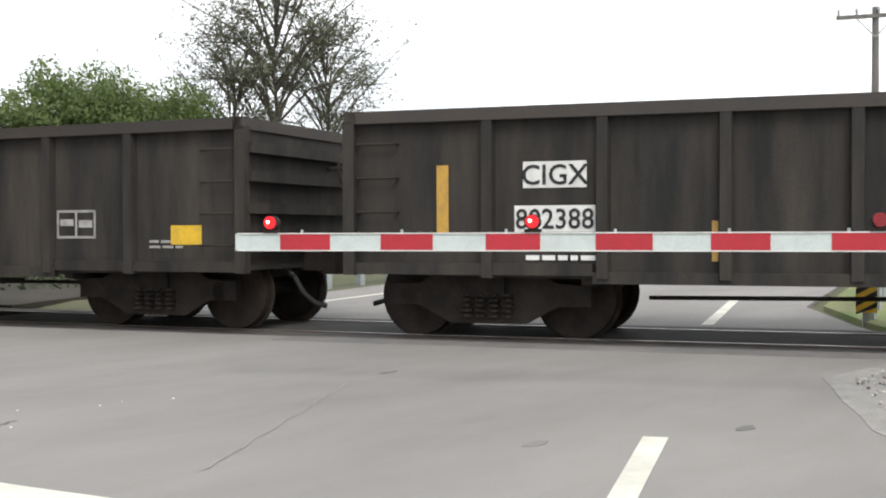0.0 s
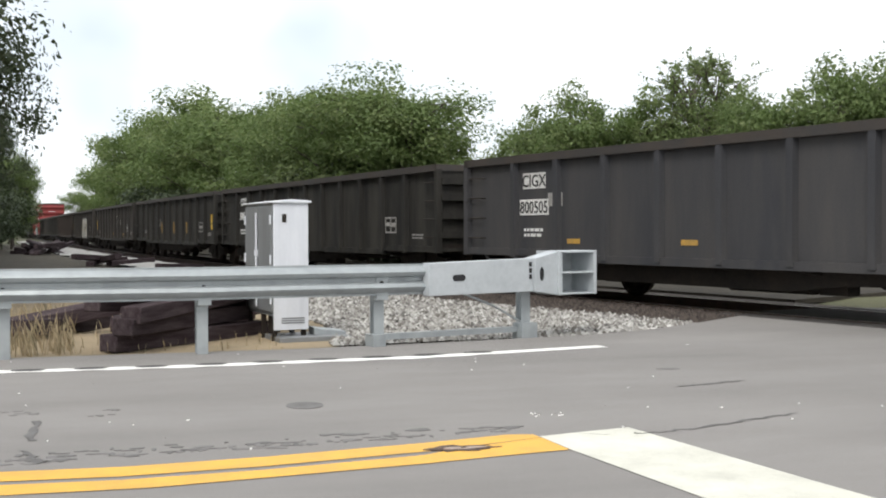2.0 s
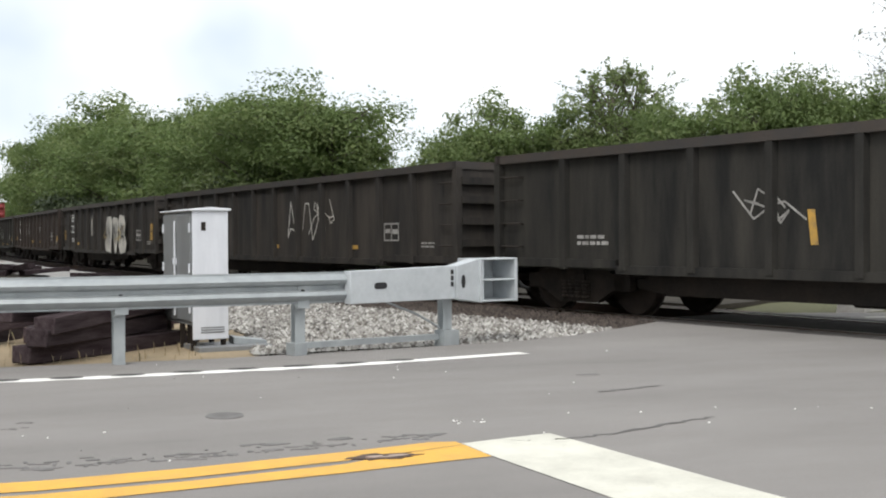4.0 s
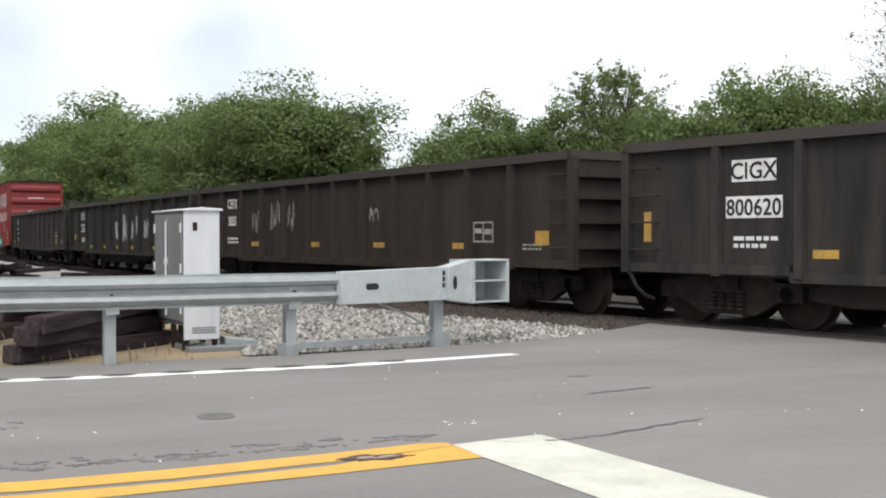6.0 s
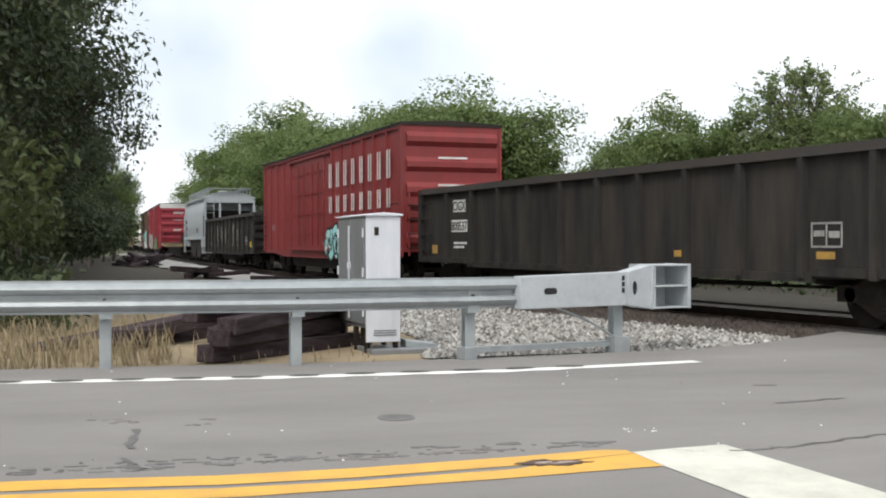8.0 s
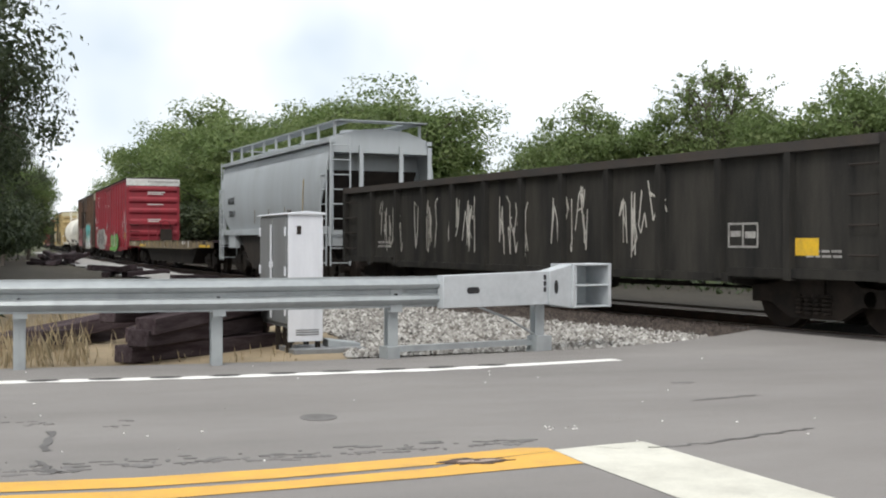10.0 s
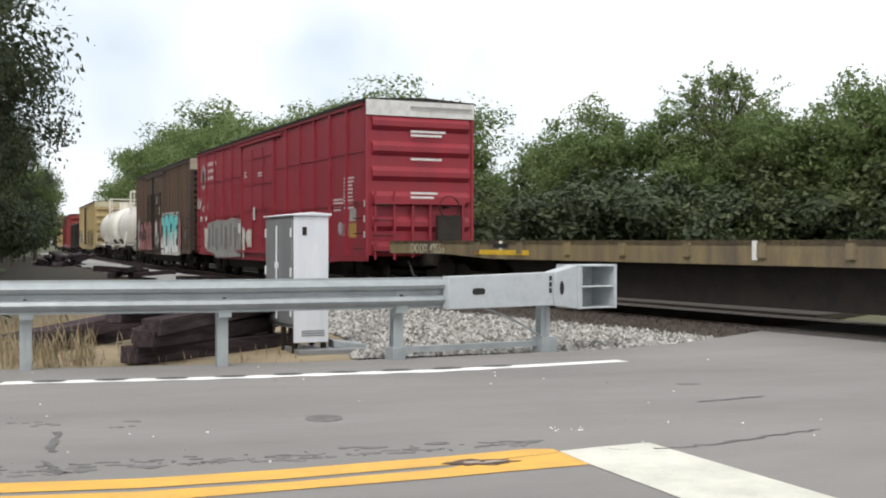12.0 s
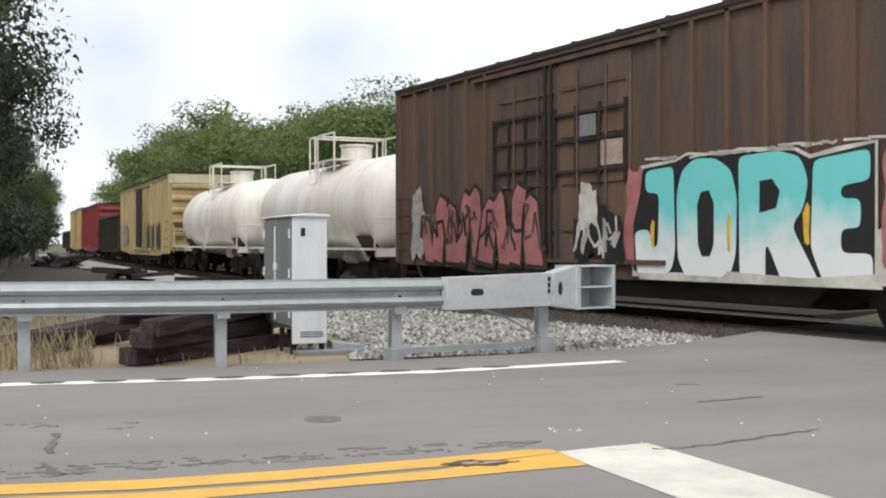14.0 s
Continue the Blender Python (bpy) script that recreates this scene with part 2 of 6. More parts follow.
def sprayed_fade(name, low, high, z0, z1):
    """Spray paint that passes from one colour to another up the letter, with an uneven border."""
    m = surface(name, high, None, 0.5, 2, 40, 0.5, bump=0)
    n, l = m.node_tree.nodes, m.node_tree.links
    tc, sep, noise, add = n.new("ShaderNodeTexCoord"), n.new("ShaderNodeSeparateXYZ"), n.new("ShaderNodeTexNoise"), n.new("ShaderNodeMath")
    span, r = n.new("ShaderNodeMapRange"), n.new("ShaderNodeValToRGB")
    noise.inputs["Scale"].default_value = 2.5
    l.new(tc.outputs["Object"], sep.inputs[0])
    l.new(tc.outputs["Object"], noise.inputs["Vector"])
    l.new(sep.outputs["Z"], add.inputs[0])
    l.new(noise.outputs["Fac"], add.inputs[1])
    span.inputs["From Min"].default_value, span.inputs["From Max"].default_value = z0 + 0.5, z1 + 0.5
    l.new(add.outputs[0], span.inputs["Value"])
    l.new(span.outputs[0], r.inputs[0])
    r.color_ramp.elements[0].color, r.color_ramp.elements[1].color = (*low, 1), (*high, 1)
    l.new(r.outputs[0], n["Principled BSDF"].inputs["Base Color"])
    return m


TEAL_FADE = sprayed_fade("turquoise_to_white_spray_paint", (0.7, 0.72, 0.72), (0.16, 0.58, 0.57), 1.0, 1.75)
SILVER = surface("silver_spray_paint", (0.4, 0.39, 0.37), (0.22, 0.21, 0.2), 0.5, 1.5, 40, 0.45, 0.2, bump=0)
CHALK = surface("white_spray_paint", (0.62, 0.6, 0.55), (0.36, 0.34, 0.3), 0.55, 2.5, 40, 0.6, bump=0)
LIME = surface("green_spray_paint", (0.16, 0.45, 0.06), (0.06, 0.24, 0.05), 0.6, 2.0, 40, 0.5, bump=0)
PINK = surface("pink_spray_paint", (0.4, 0.16, 0.16), (0.26, 0.1, 0.1), 0.6, 2.5, 40, 0.6, bump=0)


# ---- building blocks ----
class Shape:
    """Collects vertices and faces of one mesh."""

    def __init__(self):
        self.v, self.f = [], []

    def add(self, v, f):
        k = len(self.v)
        self.v += [tuple(p) for p in v]
        self.f += [tuple(i + k for i in q) for q in f]
        return self

    def box(self, x0, y0, z0, x1, y1, z1):
        x0, x1, y0, y1, z0, z1 = min(x0, x1), max(x0, x1), min(y0, y1), max(y0, y1), min(z0, z1), max(z0, z1)
        return self.add([(x0, y0, z0), (x1, y0, z0), (x1, y1, z0), (x0, y1, z0), (x0, y0, z1), (x1, y0, z1), (x1, y1, z1), (x0, y1, z1)],
                        [(3, 2, 1, 0), (4, 5, 6, 7), (0, 1, 5, 4), (1, 2, 6, 5), (2, 3, 7, 6), (3, 0, 4, 7)])

    def prism(self, pts, a, b, axis):
        """An outline drawn in the plane across the axis, pushed from a to b."""
        def at(u, w, c):
            return (c, u, w) if axis == "x" else (u, c, w) if axis == "y" else (u, w, c)
        n = len(pts)
        area = sum(pts[i][0] * pts[(i + 1) % n][1] - pts[(i + 1) % n][0] * pts[i][1] for i in range(n))
        if (area < 0) != (axis == "y"):
            pts = pts[::-1]
        a, b = min(a, b), max(a, b)
        v = [at(u, w, a) for u, w in pts] + [at(u, w, b) for u, w in pts]
        return self.add(v, [tuple(range(n))[::-1], tuple(range(n, 2 * n))] + [(i, (i + 1) % n, n + (i + 1) % n, n + i) for i in range(n)])

    def tube(self, p, q, r, n=8, r2=None):
        p, q = Vector(p), Vector(q)
        d = (q - p).normalized()
        a = d.orthogonal().normalized()
        b = d.cross(a)
        r2 = r if r2 is None else r2
        ring = [(math.cos(2 * math.pi * i / n), math.sin(2 * math.pi * i / n)) for i in range(n)]
        v = [p + r * (c * a + s * b) for c, s in ring] + [q + r2 * (c * a + s * b) for c, s in ring]
        return self.add(v, [tuple(range(n))[::-1], tuple(range(n, 2 * n))] + [(i, (i + 1) % n, n + (i + 1) % n, n + i) for i in range(n)])

    def path(self, pts, r, n=6):
        for p, q in zip(pts, pts[1:]):
            self.tube(p, q, r, n)
        return self

    def mesh(self, name, material):
        me = bpy.data.meshes.new(name)
        me.from_pydata(self.v, [], self.f)
        me.materials.append(material)
        me.polygons.foreach_set("use_smooth", [True] * len(me.polygons))
        me.set_sharp_from_angle(angle=radians(32))
        return me


def part(name, shape, material, parent=None, label=""):
    """Links a shape, or a mesh that is already made, as one object under its thing."""
    me = shape if isinstance(shape, bpy.types.Mesh) else shape.mesh(name, material)
    ob = new(name, me)
    ob.parent = parent
    return tagged(ob, label=label)


def soften(ob, width=0.006, segments=2):
    mod = ob.modifiers.new("edges", "BEVEL")
    mod.width, mod.segments, mod.limit_method = width, segments, "ANGLE"
    return ob


def letters(words, size, spread=0.0, bold=0.0, thick=0.003):
    """Raised letters from the built-in font, standing in the x-z plane and read from -y."""
    curve = bpy.data.curves.new("letters", "FONT")
    curve.body, curve.size, curve.extrude, curve.offset, curve.space_character = words, size, thick, bold, 1 + spread
    curve.align_x, curve.resolution_u = "CENTER", 3
    ob = bpy.data.objects.new("letters", curve)
    me = bpy.data.meshes.new_from_object(ob)
    me.transform(Matrix.Rotation(radians(90), 4, "X"))
    bpy.data.objects.remove(ob)
    return me


def sign_text(words, size, x, y, z, material, parent, label="", spread=0.0, bold=0.0, wide=1.0, lean=0.0):
    me = letters(words, size, spread, bold)
    me.transform(Matrix.Translation((x, y, z)) @ Matrix.Rotation(radians(lean), 4, "Y") @ Matrix.Diagonal((wide, 1, 1, 1)))
    me.materials.clear()
    me.materials.append(material)
    return part("lettering", me, None, parent, label)


# ---- the line of the track ----
def side_x(y):
    return 5.68 - 0.142 * y + 6.2736 * math.exp(-y / 24.0)


def centre_line():
    pts, y = [], 470.0
    while y > 4.0:
        s = -0.142 - 6.2736 / 24.0 * math.exp(-y / 24.0)
        n = math.hypot(1, s)
        pts.append((side_x(y) + 1.52 / n, y - 1.52 * s / n))
        y -= 0.25
    dx, dy = pts[-1][0] - pts[-2][0], pts[-1][1] - pts[-2][1]
    n = math.hypot(dx, dy)
    pts += [(pts[-1][0] + dx / n * 0.5 * k, pts[-1][1] + dy / n * 0.5 * k) for k in range(1, 280)]
    return np.array(pts)


LINE = centre_line()
RUN = np.r_[0, np.cumsum(np.hypot(*np.diff(LINE, axis=0).T))]
RUN -= RUN[np.argmin(abs(LINE[:, 1] - 10.0))]


def on_line(s, off=0.0):
    """A point of the line at s metres past the crossing, off metres towards the road's near side."""
    def p(q):
        return np.array((np.interp(q, RUN, LINE[:, 0]), np.interp(q, RUN, LINE[:, 1])))
    t = p(s + 0.5) - p(s - 0.5)
    t /= np.linalg.norm(t)
    x, y = p(s) + off * np.array((t[1], -t[0]))
    return float(x), float(y), math.atan2(t[1], t[0])


def from_line(x, y):
    return np.sqrt(((np.stack([x, y], -1)[..., None, :] - LINE[::4]) ** 2).sum(-1)).min(-1)


# ---- ground, road, track ----
def terrain(x, y):
    d = from_line(x, y)
    z = -0.06 + 0.10 * np.clip((d - 9) / 25, 0, 1) * (y > 20)
    return np.where(d < 3.2, np.minimum(z, -0.30 + 0.24 * np.clip((d - 1.9) / 1.3, 0, 1)), z)


def ground_sheet():
    xs = np.r_[-3000, -600, -150, np.arange(-60, 61, 1.5), 150, 600, 3000]
    ys = np.r_[-3000, -600, -150, np.arange(-40, 131, 1.5), 200, 330, 700, 3000]
    gx, gy = np.meshgrid(xs, ys)
    gz = np.concatenate([terrain(a, b)[None] for a, b in zip(gx, gy)])
    n = len(xs)
    s = Shape()
    s.v = [tuple(map(float, p)) for p in np.stack([gx, gy, gz], -1).reshape(-1, 3)]
    s.f = [(r * n + c, r * n + c + 1, (r + 1) * n + c + 1, (r + 1) * n + c) for r in range(len(ys) - 1) for c in range(n - 1)]
    tagged(part("ground", s, SOIL), "tan soil and thin grass reaching the horizon", "ground", kind="structure")


ground_sheet()


def slab(name, pts, top, material, label, category, depth=0.02):
    return tagged(part(name, Shape().prism(pts, top - depth, top, "z"), material), label, category, kind="structure")


NEAR_EDGE = [(-80, 9.2), (-12, 10.85), (-2.41, 10.97), (1.29, 11.1), (3.0, 11.42), (4.6, 11.75), (5.6, 12.25), (6.6, 13.0), (8.0, 14.2)]
FAR_EDGE = [(9.8, 14.75), (11.4, 14.2), (14, 14.6), (18, 16.0), (60, 32), (200, 85)]
RIGHT_EDGE = [(200, 66), (60, 17.5), (17, 6.2), (14.0, 4.5), (12.2, 3.3), (9.6, 2.9), (8.2, 2.6), (6.7, 1.75), (4, -1.2), (-10, -6.5), (-80, -22)]
slab("road", NEAR_EDGE + FAR_EDGE + RIGHT_EDGE, 0.0, ASPHALT, "worn pale grey asphalt road over the rail crossing", "road", 0.4)
slab("verge_grass", [(12.6, 3.2), (14.2, 4.35), (17.2, 6.0), (60, 17.2), (60, -20), (16, -12)], 0.01, VERGE, "mown green grass verge beside the road", "grass", 0.1)
slab("shoulder_gravel", [(9.4, 3.05), (8.86, 3.1), (8.3, 2.82), (7.8, 2.6), (7.2, 2.28), (6.72, 2.06), (5.9, 1.4), (3.6, -1.1), (4.2, -2.4), (7.4, -0.2), (12.0, 1.0), (11.6, 2.9)], 0.004, SHOULDER, "pale broken gravel along the road's edge", "gravel", 0.05)


def strip(pts, width, top=0.004, taper=None):
    """A flat band along a line of points."""
    s, left, right = Shape(), [], []
    for k, p in enumerate(pts):
        a, b = pts[max(k - 1, 0)], pts[min(k + 1, len(pts) - 1)]
        dx, dy = b[0] - a[0], b[1] - a[1]
        n = math.hypot(dx, dy)
        w = (taper[k] if taper else 1) * width / 2
        left.append((p[0] - dy / n * w, p[1] + dx / n * w))
        right.append((p[0] + dy / n * w, p[1] - dx / n * w))
    n = len(pts)
    v = [(x, y, top) for x, y in left] + [(x, y, top) for x, y in right]
    return s.add(v, [(n + i, n + i + 1, i + 1, i) for i in range(n - 1)])


def marking(name, shape, material, label, category="road marking"):
    return tagged(part(name, shape, material), label, category, kind="structure")


# white edge line, scalloped by milled rumble hollows
edge_pts, edge_w = [], []
for k in range(410):
    x = -16 + 0.05 * k
    y = np.interp(x, (-16, -2.17, 0.16, 2.31, 3.0, 3.6, 4.27), (9.75, 9.92, 9.9, 10.06, 10.23, 10.37, 10.54))
    if x > 4.27:
        break
    hollow = 0.5 - 0.5 * math.cos(2 * math.pi * (x - 2.9) / 0.5)
    edge_pts.append((x, float(y)))
    edge_w.append(1.0 if x > 3.0 else 0.72 + 0.4 * hollow)
marking("edge_line", strip(edge_pts, 0.2, 0.004, edge_w), EDGE_LINE, "white edge line with scalloped rumble hollows")
for k in range(36):
    x = 2.9 - 0.5 * k
    y = float(np.interp(x, (-16, -2.17, 0.16, 2.76, 4.0), (9.75, 9.87, 9.89, 10.2, 10.5)))
    marking("rumble_hollow", Shape().prism([(x + 0.14 * math.cos(a), y + 0.085 + 0.075 * math.sin(a)) for a in np.linspace(0, 2 * math.pi, 10)[:-1]], 0, 0.006, "z"),
            MILLED, "shallow milled hollow beside the edge line")


def merged(pts):
    return Shape().add([(x, y, 0.004) for x, y in pts], [tuple(range(len(pts)))])


marking("yellow_line", merged([(-16, 5.35), (-0.84, 5.575), (-0.2, 5.545), (0.47, 5.605), (1.32, 5.765), (1.55, 5.83), (2.05, 6.0), (2.04, 6.1), (1.9, 6.13), (1.38, 6.005), (0.49, 5.84), (-0.2, 5.77), (-0.87, 5.8), (-16, 5.57)]), YELLOW_LINE, "yellow centre line, the far one of a pair")
marking("yellow_line", merged([(-16, 5.05), (-0.8, 5.28), (-0.06, 5.27), (0.45, 5.345), (1.26, 5.47), (1.62, 5.545), (2.085, 5.63), (2.055, 5.995), (1.55, 5.815), (1.3, 5.68), (0.47, 5.525), (-0.2, 5.468), (-0.82, 5.5), (-16, 5.27)]), YELLOW_LINE, "yellow centre line, the near one of a pair")
marking("stop_line", merged([(2.054, 6.03), (2.353, 6.11), (2.655, 6.175), (2.925, 4.6), (3.2, 3.2), (3.9, -0.6), (3.25, -0.75), (2.46, 3.3), (2.225, 4.76), (2.09, 5.64)]), WHITE_LINE, "worn white stop line across the lane")
marking("lane_dash", merged([(4.05, 2.21), (5.80, 2.90), (5.74, 3.03), (3.98, 2.32)]), WHITE_LINE, "white lane dash")
marking("lane_dash", merged([(13.05, 5.92), (19.0, 8.06), (18.95, 8.2), (13.0, 6.06)]), WHITE_LINE, "white lane dash beyond the rails")
marking("lane_dash", merged([(27, 10.9), (33, 13.0), (32.95, 13.15), (26.95, 11.05)]), WHITE_LINE, "white lane dash beyond the rails")
marking("edge_line", strip([(10.6, 13.4), (13, 13.0), (16, 13.9), (40, 22.9), (90, 41.5)], 0.14), WHITE_LINE, "white edge line beyond the rails")
marking("yellow_line", strip([(14.5, 10.2), (20, 12.2), (60, 27)], 0.14), YELLOW_LINE, "yellow centre line beyond the rails")
marking("manhole_cover", Shape().prism([(0.91 + 0.125 * math.cos(a), 7.5 + 0.145 * math.sin(a)) for a in np.linspace(0, 2 * math.pi, 25)[:-1]], -0.01, 0.0045,  "z"), TAR, "round iron cover set in the asphalt", "manhole cover")
# a worn hole in the yellow paint with loose bits
rng = random.Random(4)
hole = [(1.55 + 0.2 * math.cos(a) * rng.uniform(0.55, 1.2), 5.80 + 0.08 * math.sin(a) * rng.uniform(0.6, 1.25)) for a in np.linspace(0, 2 * math.pi, 25)[:-1]]
marking("road_scar", Shape().prism(hole, 0, 0.008, "z"), SCAR, "ragged scar in the yellow paint", "road damage")
for cx, cy, w, d, tint in ((1.50, 5.81, 0.06, 0.022, 0), (1.62, 5.80, 0.055, 0.02, 1), (1.56, 5.775, 0.07, 0.014, 0), (1.47, 5.78, 0.03, 0.012, 1)):
    core = [(cx + w * math.cos(a) * rng.uniform(0.6, 1.2), cy + d * math.sin(a) * rng.uniform(0.6, 1.2)) for a in np.linspace(0, 2 * math.pi, 11)[:-1]]
    marking("road_scar", Shape().prism(core, 0, 0.0095 + 0.0008 * tint, "z"), BARE, "pale patch within the scar", "road damage")


def crack(a, b, width, seed, steps=26, material=TAR):
    r = random.Random(seed)
    pts = [(a[0] + (b[0] - a[0]) * k / steps + r.uniform(-0.02, 0.02), a[1] + (b[1] - a[1]) * k / steps + r.uniform(-0.025, 0.025)) for k in range(steps + 1)]
    marking("road_crack", strip(pts, width, 0.004, [r.uniform(0.3, 1.3) for _ in pts]), material, "thin tarred crack in the asphalt", "road damage")


crack((2.62, 5.97), (3.0, 6.05), 0.03, 1, 10)
crack((3.0, 6.05), (3.9, 6.4), 0.03, 4, 14)
crack((3.6, 4.3), (6.4, 5.9), 0.014, 2, 26, FAINT)
crack((3.72, 7.7), (4.35, 7.88), 0.035, 3, 12)
crack((2.3, 6.09), (2.46, 5.98), 0.012, 7, 6)
crack((-0.62, 5.95), (-0.72, 6.35), 0.05, 5, 8)
crack((-0.72, 6.6), (-0.75, 7.3), 0.05, 6, 8)
stain_rng = random.Random(9)
for k in range(120):
    x = -1.3 + 3.3 * stain_rng.random() ** 0.9
    y = 6.06 + 0.09 * x + 0.26 * stain_rng.random() ** 1.5
    w, d = 0.012 + 0.07 * stain_rng.random() ** 3, 0.01 + 0.03 * stain_rng.random() ** 2
    pts = [(x + w * math.cos(a) * stain_rng.uniform(0.6, 1.2), y + d * math.sin(a) * stain_rng.uniform(0.6, 1.2)) for a in np.linspace(0, 2 * math.pi, 10)[:-1]]
    marking("tar_spot", Shape().prism(pts, 0, 0.003 + 0.00001 * k, "z"), TAR if k % 3 else PATCH, "dark tar spot worn into the asphalt", "road damage")
for x, y in ((6.35, 2.68), (5.2, 3.4), (7.1, 6.1), (4.1, 8.7)):
    pts = [(x + 0.11 * math.cos(a) * stain_rng.uniform(0.6, 1.2), y + 0.05 * math.sin(a) * stain_rng.uniform(0.6, 1.2)) for a in np.linspace(0, 2 * math.pi, 10)[:-1]]
    marking("tar_spot", Shape().prism(pts, 0, 0.005, "z"), PATCH, "dark tar spot worn into the asphalt", "road damage")


for k in range(54):
    x, y = stain_rng.uniform(-1.6, 5.5), 5.9 + 5.0 * stain_rng.random() ** 1.3
    if k < 14:
        x, y = stain_rng.uniform(2.24, 2.46), stain_rng.uniform(6.68, 6.82)
    w = stain_rng.uniform(0.004, 0.011)
    pts = [(x + w * math.cos(a) * stain_rng.uniform(0.5, 1.2), y + w * math.sin(a) * stain_rng.uniform(0.5, 1.2)) for a in np.linspace(0, 2 * math.pi, 7)[:-1]]
    marking("loose_grit", Shape().prism(pts, 0, 0.006, "z"), EDGE_LINE if k % 3 else SHOULDER, "pale chip of stone lying on the road", "grit")
for x, y, w, d in ((-0.95, 7.71, 0.05, 0.03), (-0.86, 7.6, 0.06, 0.03), (-0.34, 7.63, 0.05, 0.02), (-0.36, 7.42, 0.04, 0.02), (-0.71, 6.04, 0.07, 0.05), (-0.6, 6.0, 0.1, 0.06), (0.2, 6.15, 0.05, 0.04), (-0.22, 6.09, 0.06, 0.04), (0.55, 6.12, 0.12, 0.03), (1.05, 6.2, 0.1, 0.03), (1.3, 6.25, 0.09, 0.03), (1.8, 6.35, 0.07, 0.03)):
    for q in range(5):
        px_, py_ = x + stain_rng.gauss(0, w), y + stain_rng.gauss(0, d)
        pts = [(px_ + 0.6 * w * math.cos(a) * stain_rng.uniform(0.3, 1.2), py_ + 0.6 * d * math.sin(a) * stain_rng.uniform(0.3, 1.2)) for a in np.linspace(0, 2 * math.pi, 12)[:-1]]
        marking("tar_spot", Shape().prism(pts, 0, 0.0034 + 0.0001 * q, "z"), PATCH, "dark tar spot worn into the asphalt", "road damage")


def along(name, profile, s0, s1, step, material, label, category):
    """A profile of (offset, height) carried along the track."""
    s, ss = Shape(), np.arange(s0, s1 + 0.01, step)
    n = len(profile)
    for q in ss:
        x, y, a = on_line(q)
        s.v += [(x + o * math.sin(a), y - o * math.cos(a), z) for o, z in profile]
    for k in range(len(ss) - 1):
        s.f += [(k * n + i, k * n + (i + 1) % n, (k + 1) * n + (i + 1) % n, (k + 1) * n + i) for i in range(n)]
    s.f += [tuple(range(n))[::-1], tuple((len(ss) - 1) * n + i for i in range(n))]
    return tagged(part(name, s, material), label, category, kind="structure")


RAIL = [(-0.07, -0.17), (0.07, -0.17), (0.07, -0.155), (0.012, -0.13), (0.012, -0.04), (0.035, -0.03), (0.035, 0.0), (-0.035, 0.0), (-0.035, -0.03), (-0.012, -0.04), (-0.012, -0.13), (-0.07, -0.155)]
for o in (-0.752, 0.752):
    along("rail", [(p + o, z + 0.012) for p, z in RAIL], -170, 70, 1.0, RAIL_STEEL, "rusty steel rail of the single track", "rail")
    along("rail_head", [(o - 0.025, 0.010), (o + 0.025, 0.010), (o + 0.025, 0.016), (o - 0.025, 0.016)], -170, 70, 1.0, RAIL_TOP, "bright worn running face of the rail", "rail")
bed = along("ballast_bed", [(-2.9, -0.3), (2.9, -0.3), (2.6, -0.1), (1.9, -0.1), (1.5, -0.13), (-1.5, -0.13), (-1.9, -0.1), (-2.6, -0.1)], -170, 70, 1.0, BED_DARK, "bed of sooty crushed stone under the track", "ballast")
along("crossing_panel", [(-0.66, -0.1), (0.66, -0.1), (0.66, 0.005), (-0.66, 0.005)], -4.8, 8.2, 0.5, PANEL, "dark rubber and asphalt panel between the rails", "crossing panel")
for o in (-1.05, 1.05):
    along("crossing_panel", [(o - 0.2, -0.1), (o + 0.2, -0.1), (o + 0.2, 0.004), (o - 0.2, 0.004)], -4.8, 8.2, 0.5, PANEL, "dark asphalt strip beside the rail", "crossing panel")

# Dark strip past the track: soil plus the shade behind the train, as colour.
along("leaf_mould", [(-10.0, -0.08), (-2.6, -0.12), (-2.6, -0.05), (-5.0, 0.02), (-10.0, 0.02)], -90, -7.0, 1.0, SHADED_EARTH, "dark earth with the shade behind the train in its colour", "ground")
along("crossing_panel", [(1.26, -0.05), (1.75, -0.05), (1.75, 0.0045), (1.26, 0.0045)], 0.5, 8.2, 0.5, PATCH, "worn dark asphalt along the crossing", "crossing panel")
# Dark strip on the near side: soil with the trees' shade coloured in.
along("leaf_mould", [(4.6, -0.1), (14.0, -0.1), (14.0, 0.03), (7.0, 0.06), (4.6, 0.0)], -90, -17.0, 1.0, SHADED_EARTH, "dark earth with the shade under the trees in its colour", "ground")
tie_mesh = Shape().box(-0.115, -1.3, -0.17, 0.115, 1.3, 0.0).mesh("tie", CREOSOTE)
k = 0
while k < 120:
    s_tie = -5.2 - 0.5 * k
    x, y, a = on_line(s_tie)
    tie = part("tie", tie_mesh, None, bed)
    tie.matrix_basis = pose(x, y, -0.118, 0, 0, math.degrees(a))
    k += 1

slab("gravel_apron", [(1.75, 11.45), (4.6, 11.85), (5.6, 12.3), (6.6, 13.05), (7.6, 13.9), (6.3, 17.5), (3.5, 28), (-2.2, 52), (-5.5, 58), (-4.6, 48), (-0.6, 30), (1.4, 20), (2.2, 14.5)], -0.035, BED, "apron of pale crushed stone beside the track", "gravel", 0.1)


def inside(x, y, pts):
    c = False
    for (ax, ay), (bx, by) in zip(pts, pts[1:] + pts[:1]):
        if (ay > y) != (by > y) and x < (bx - ax) * (y - ay) / (by - ay) + ax:
            c = not c
    return c


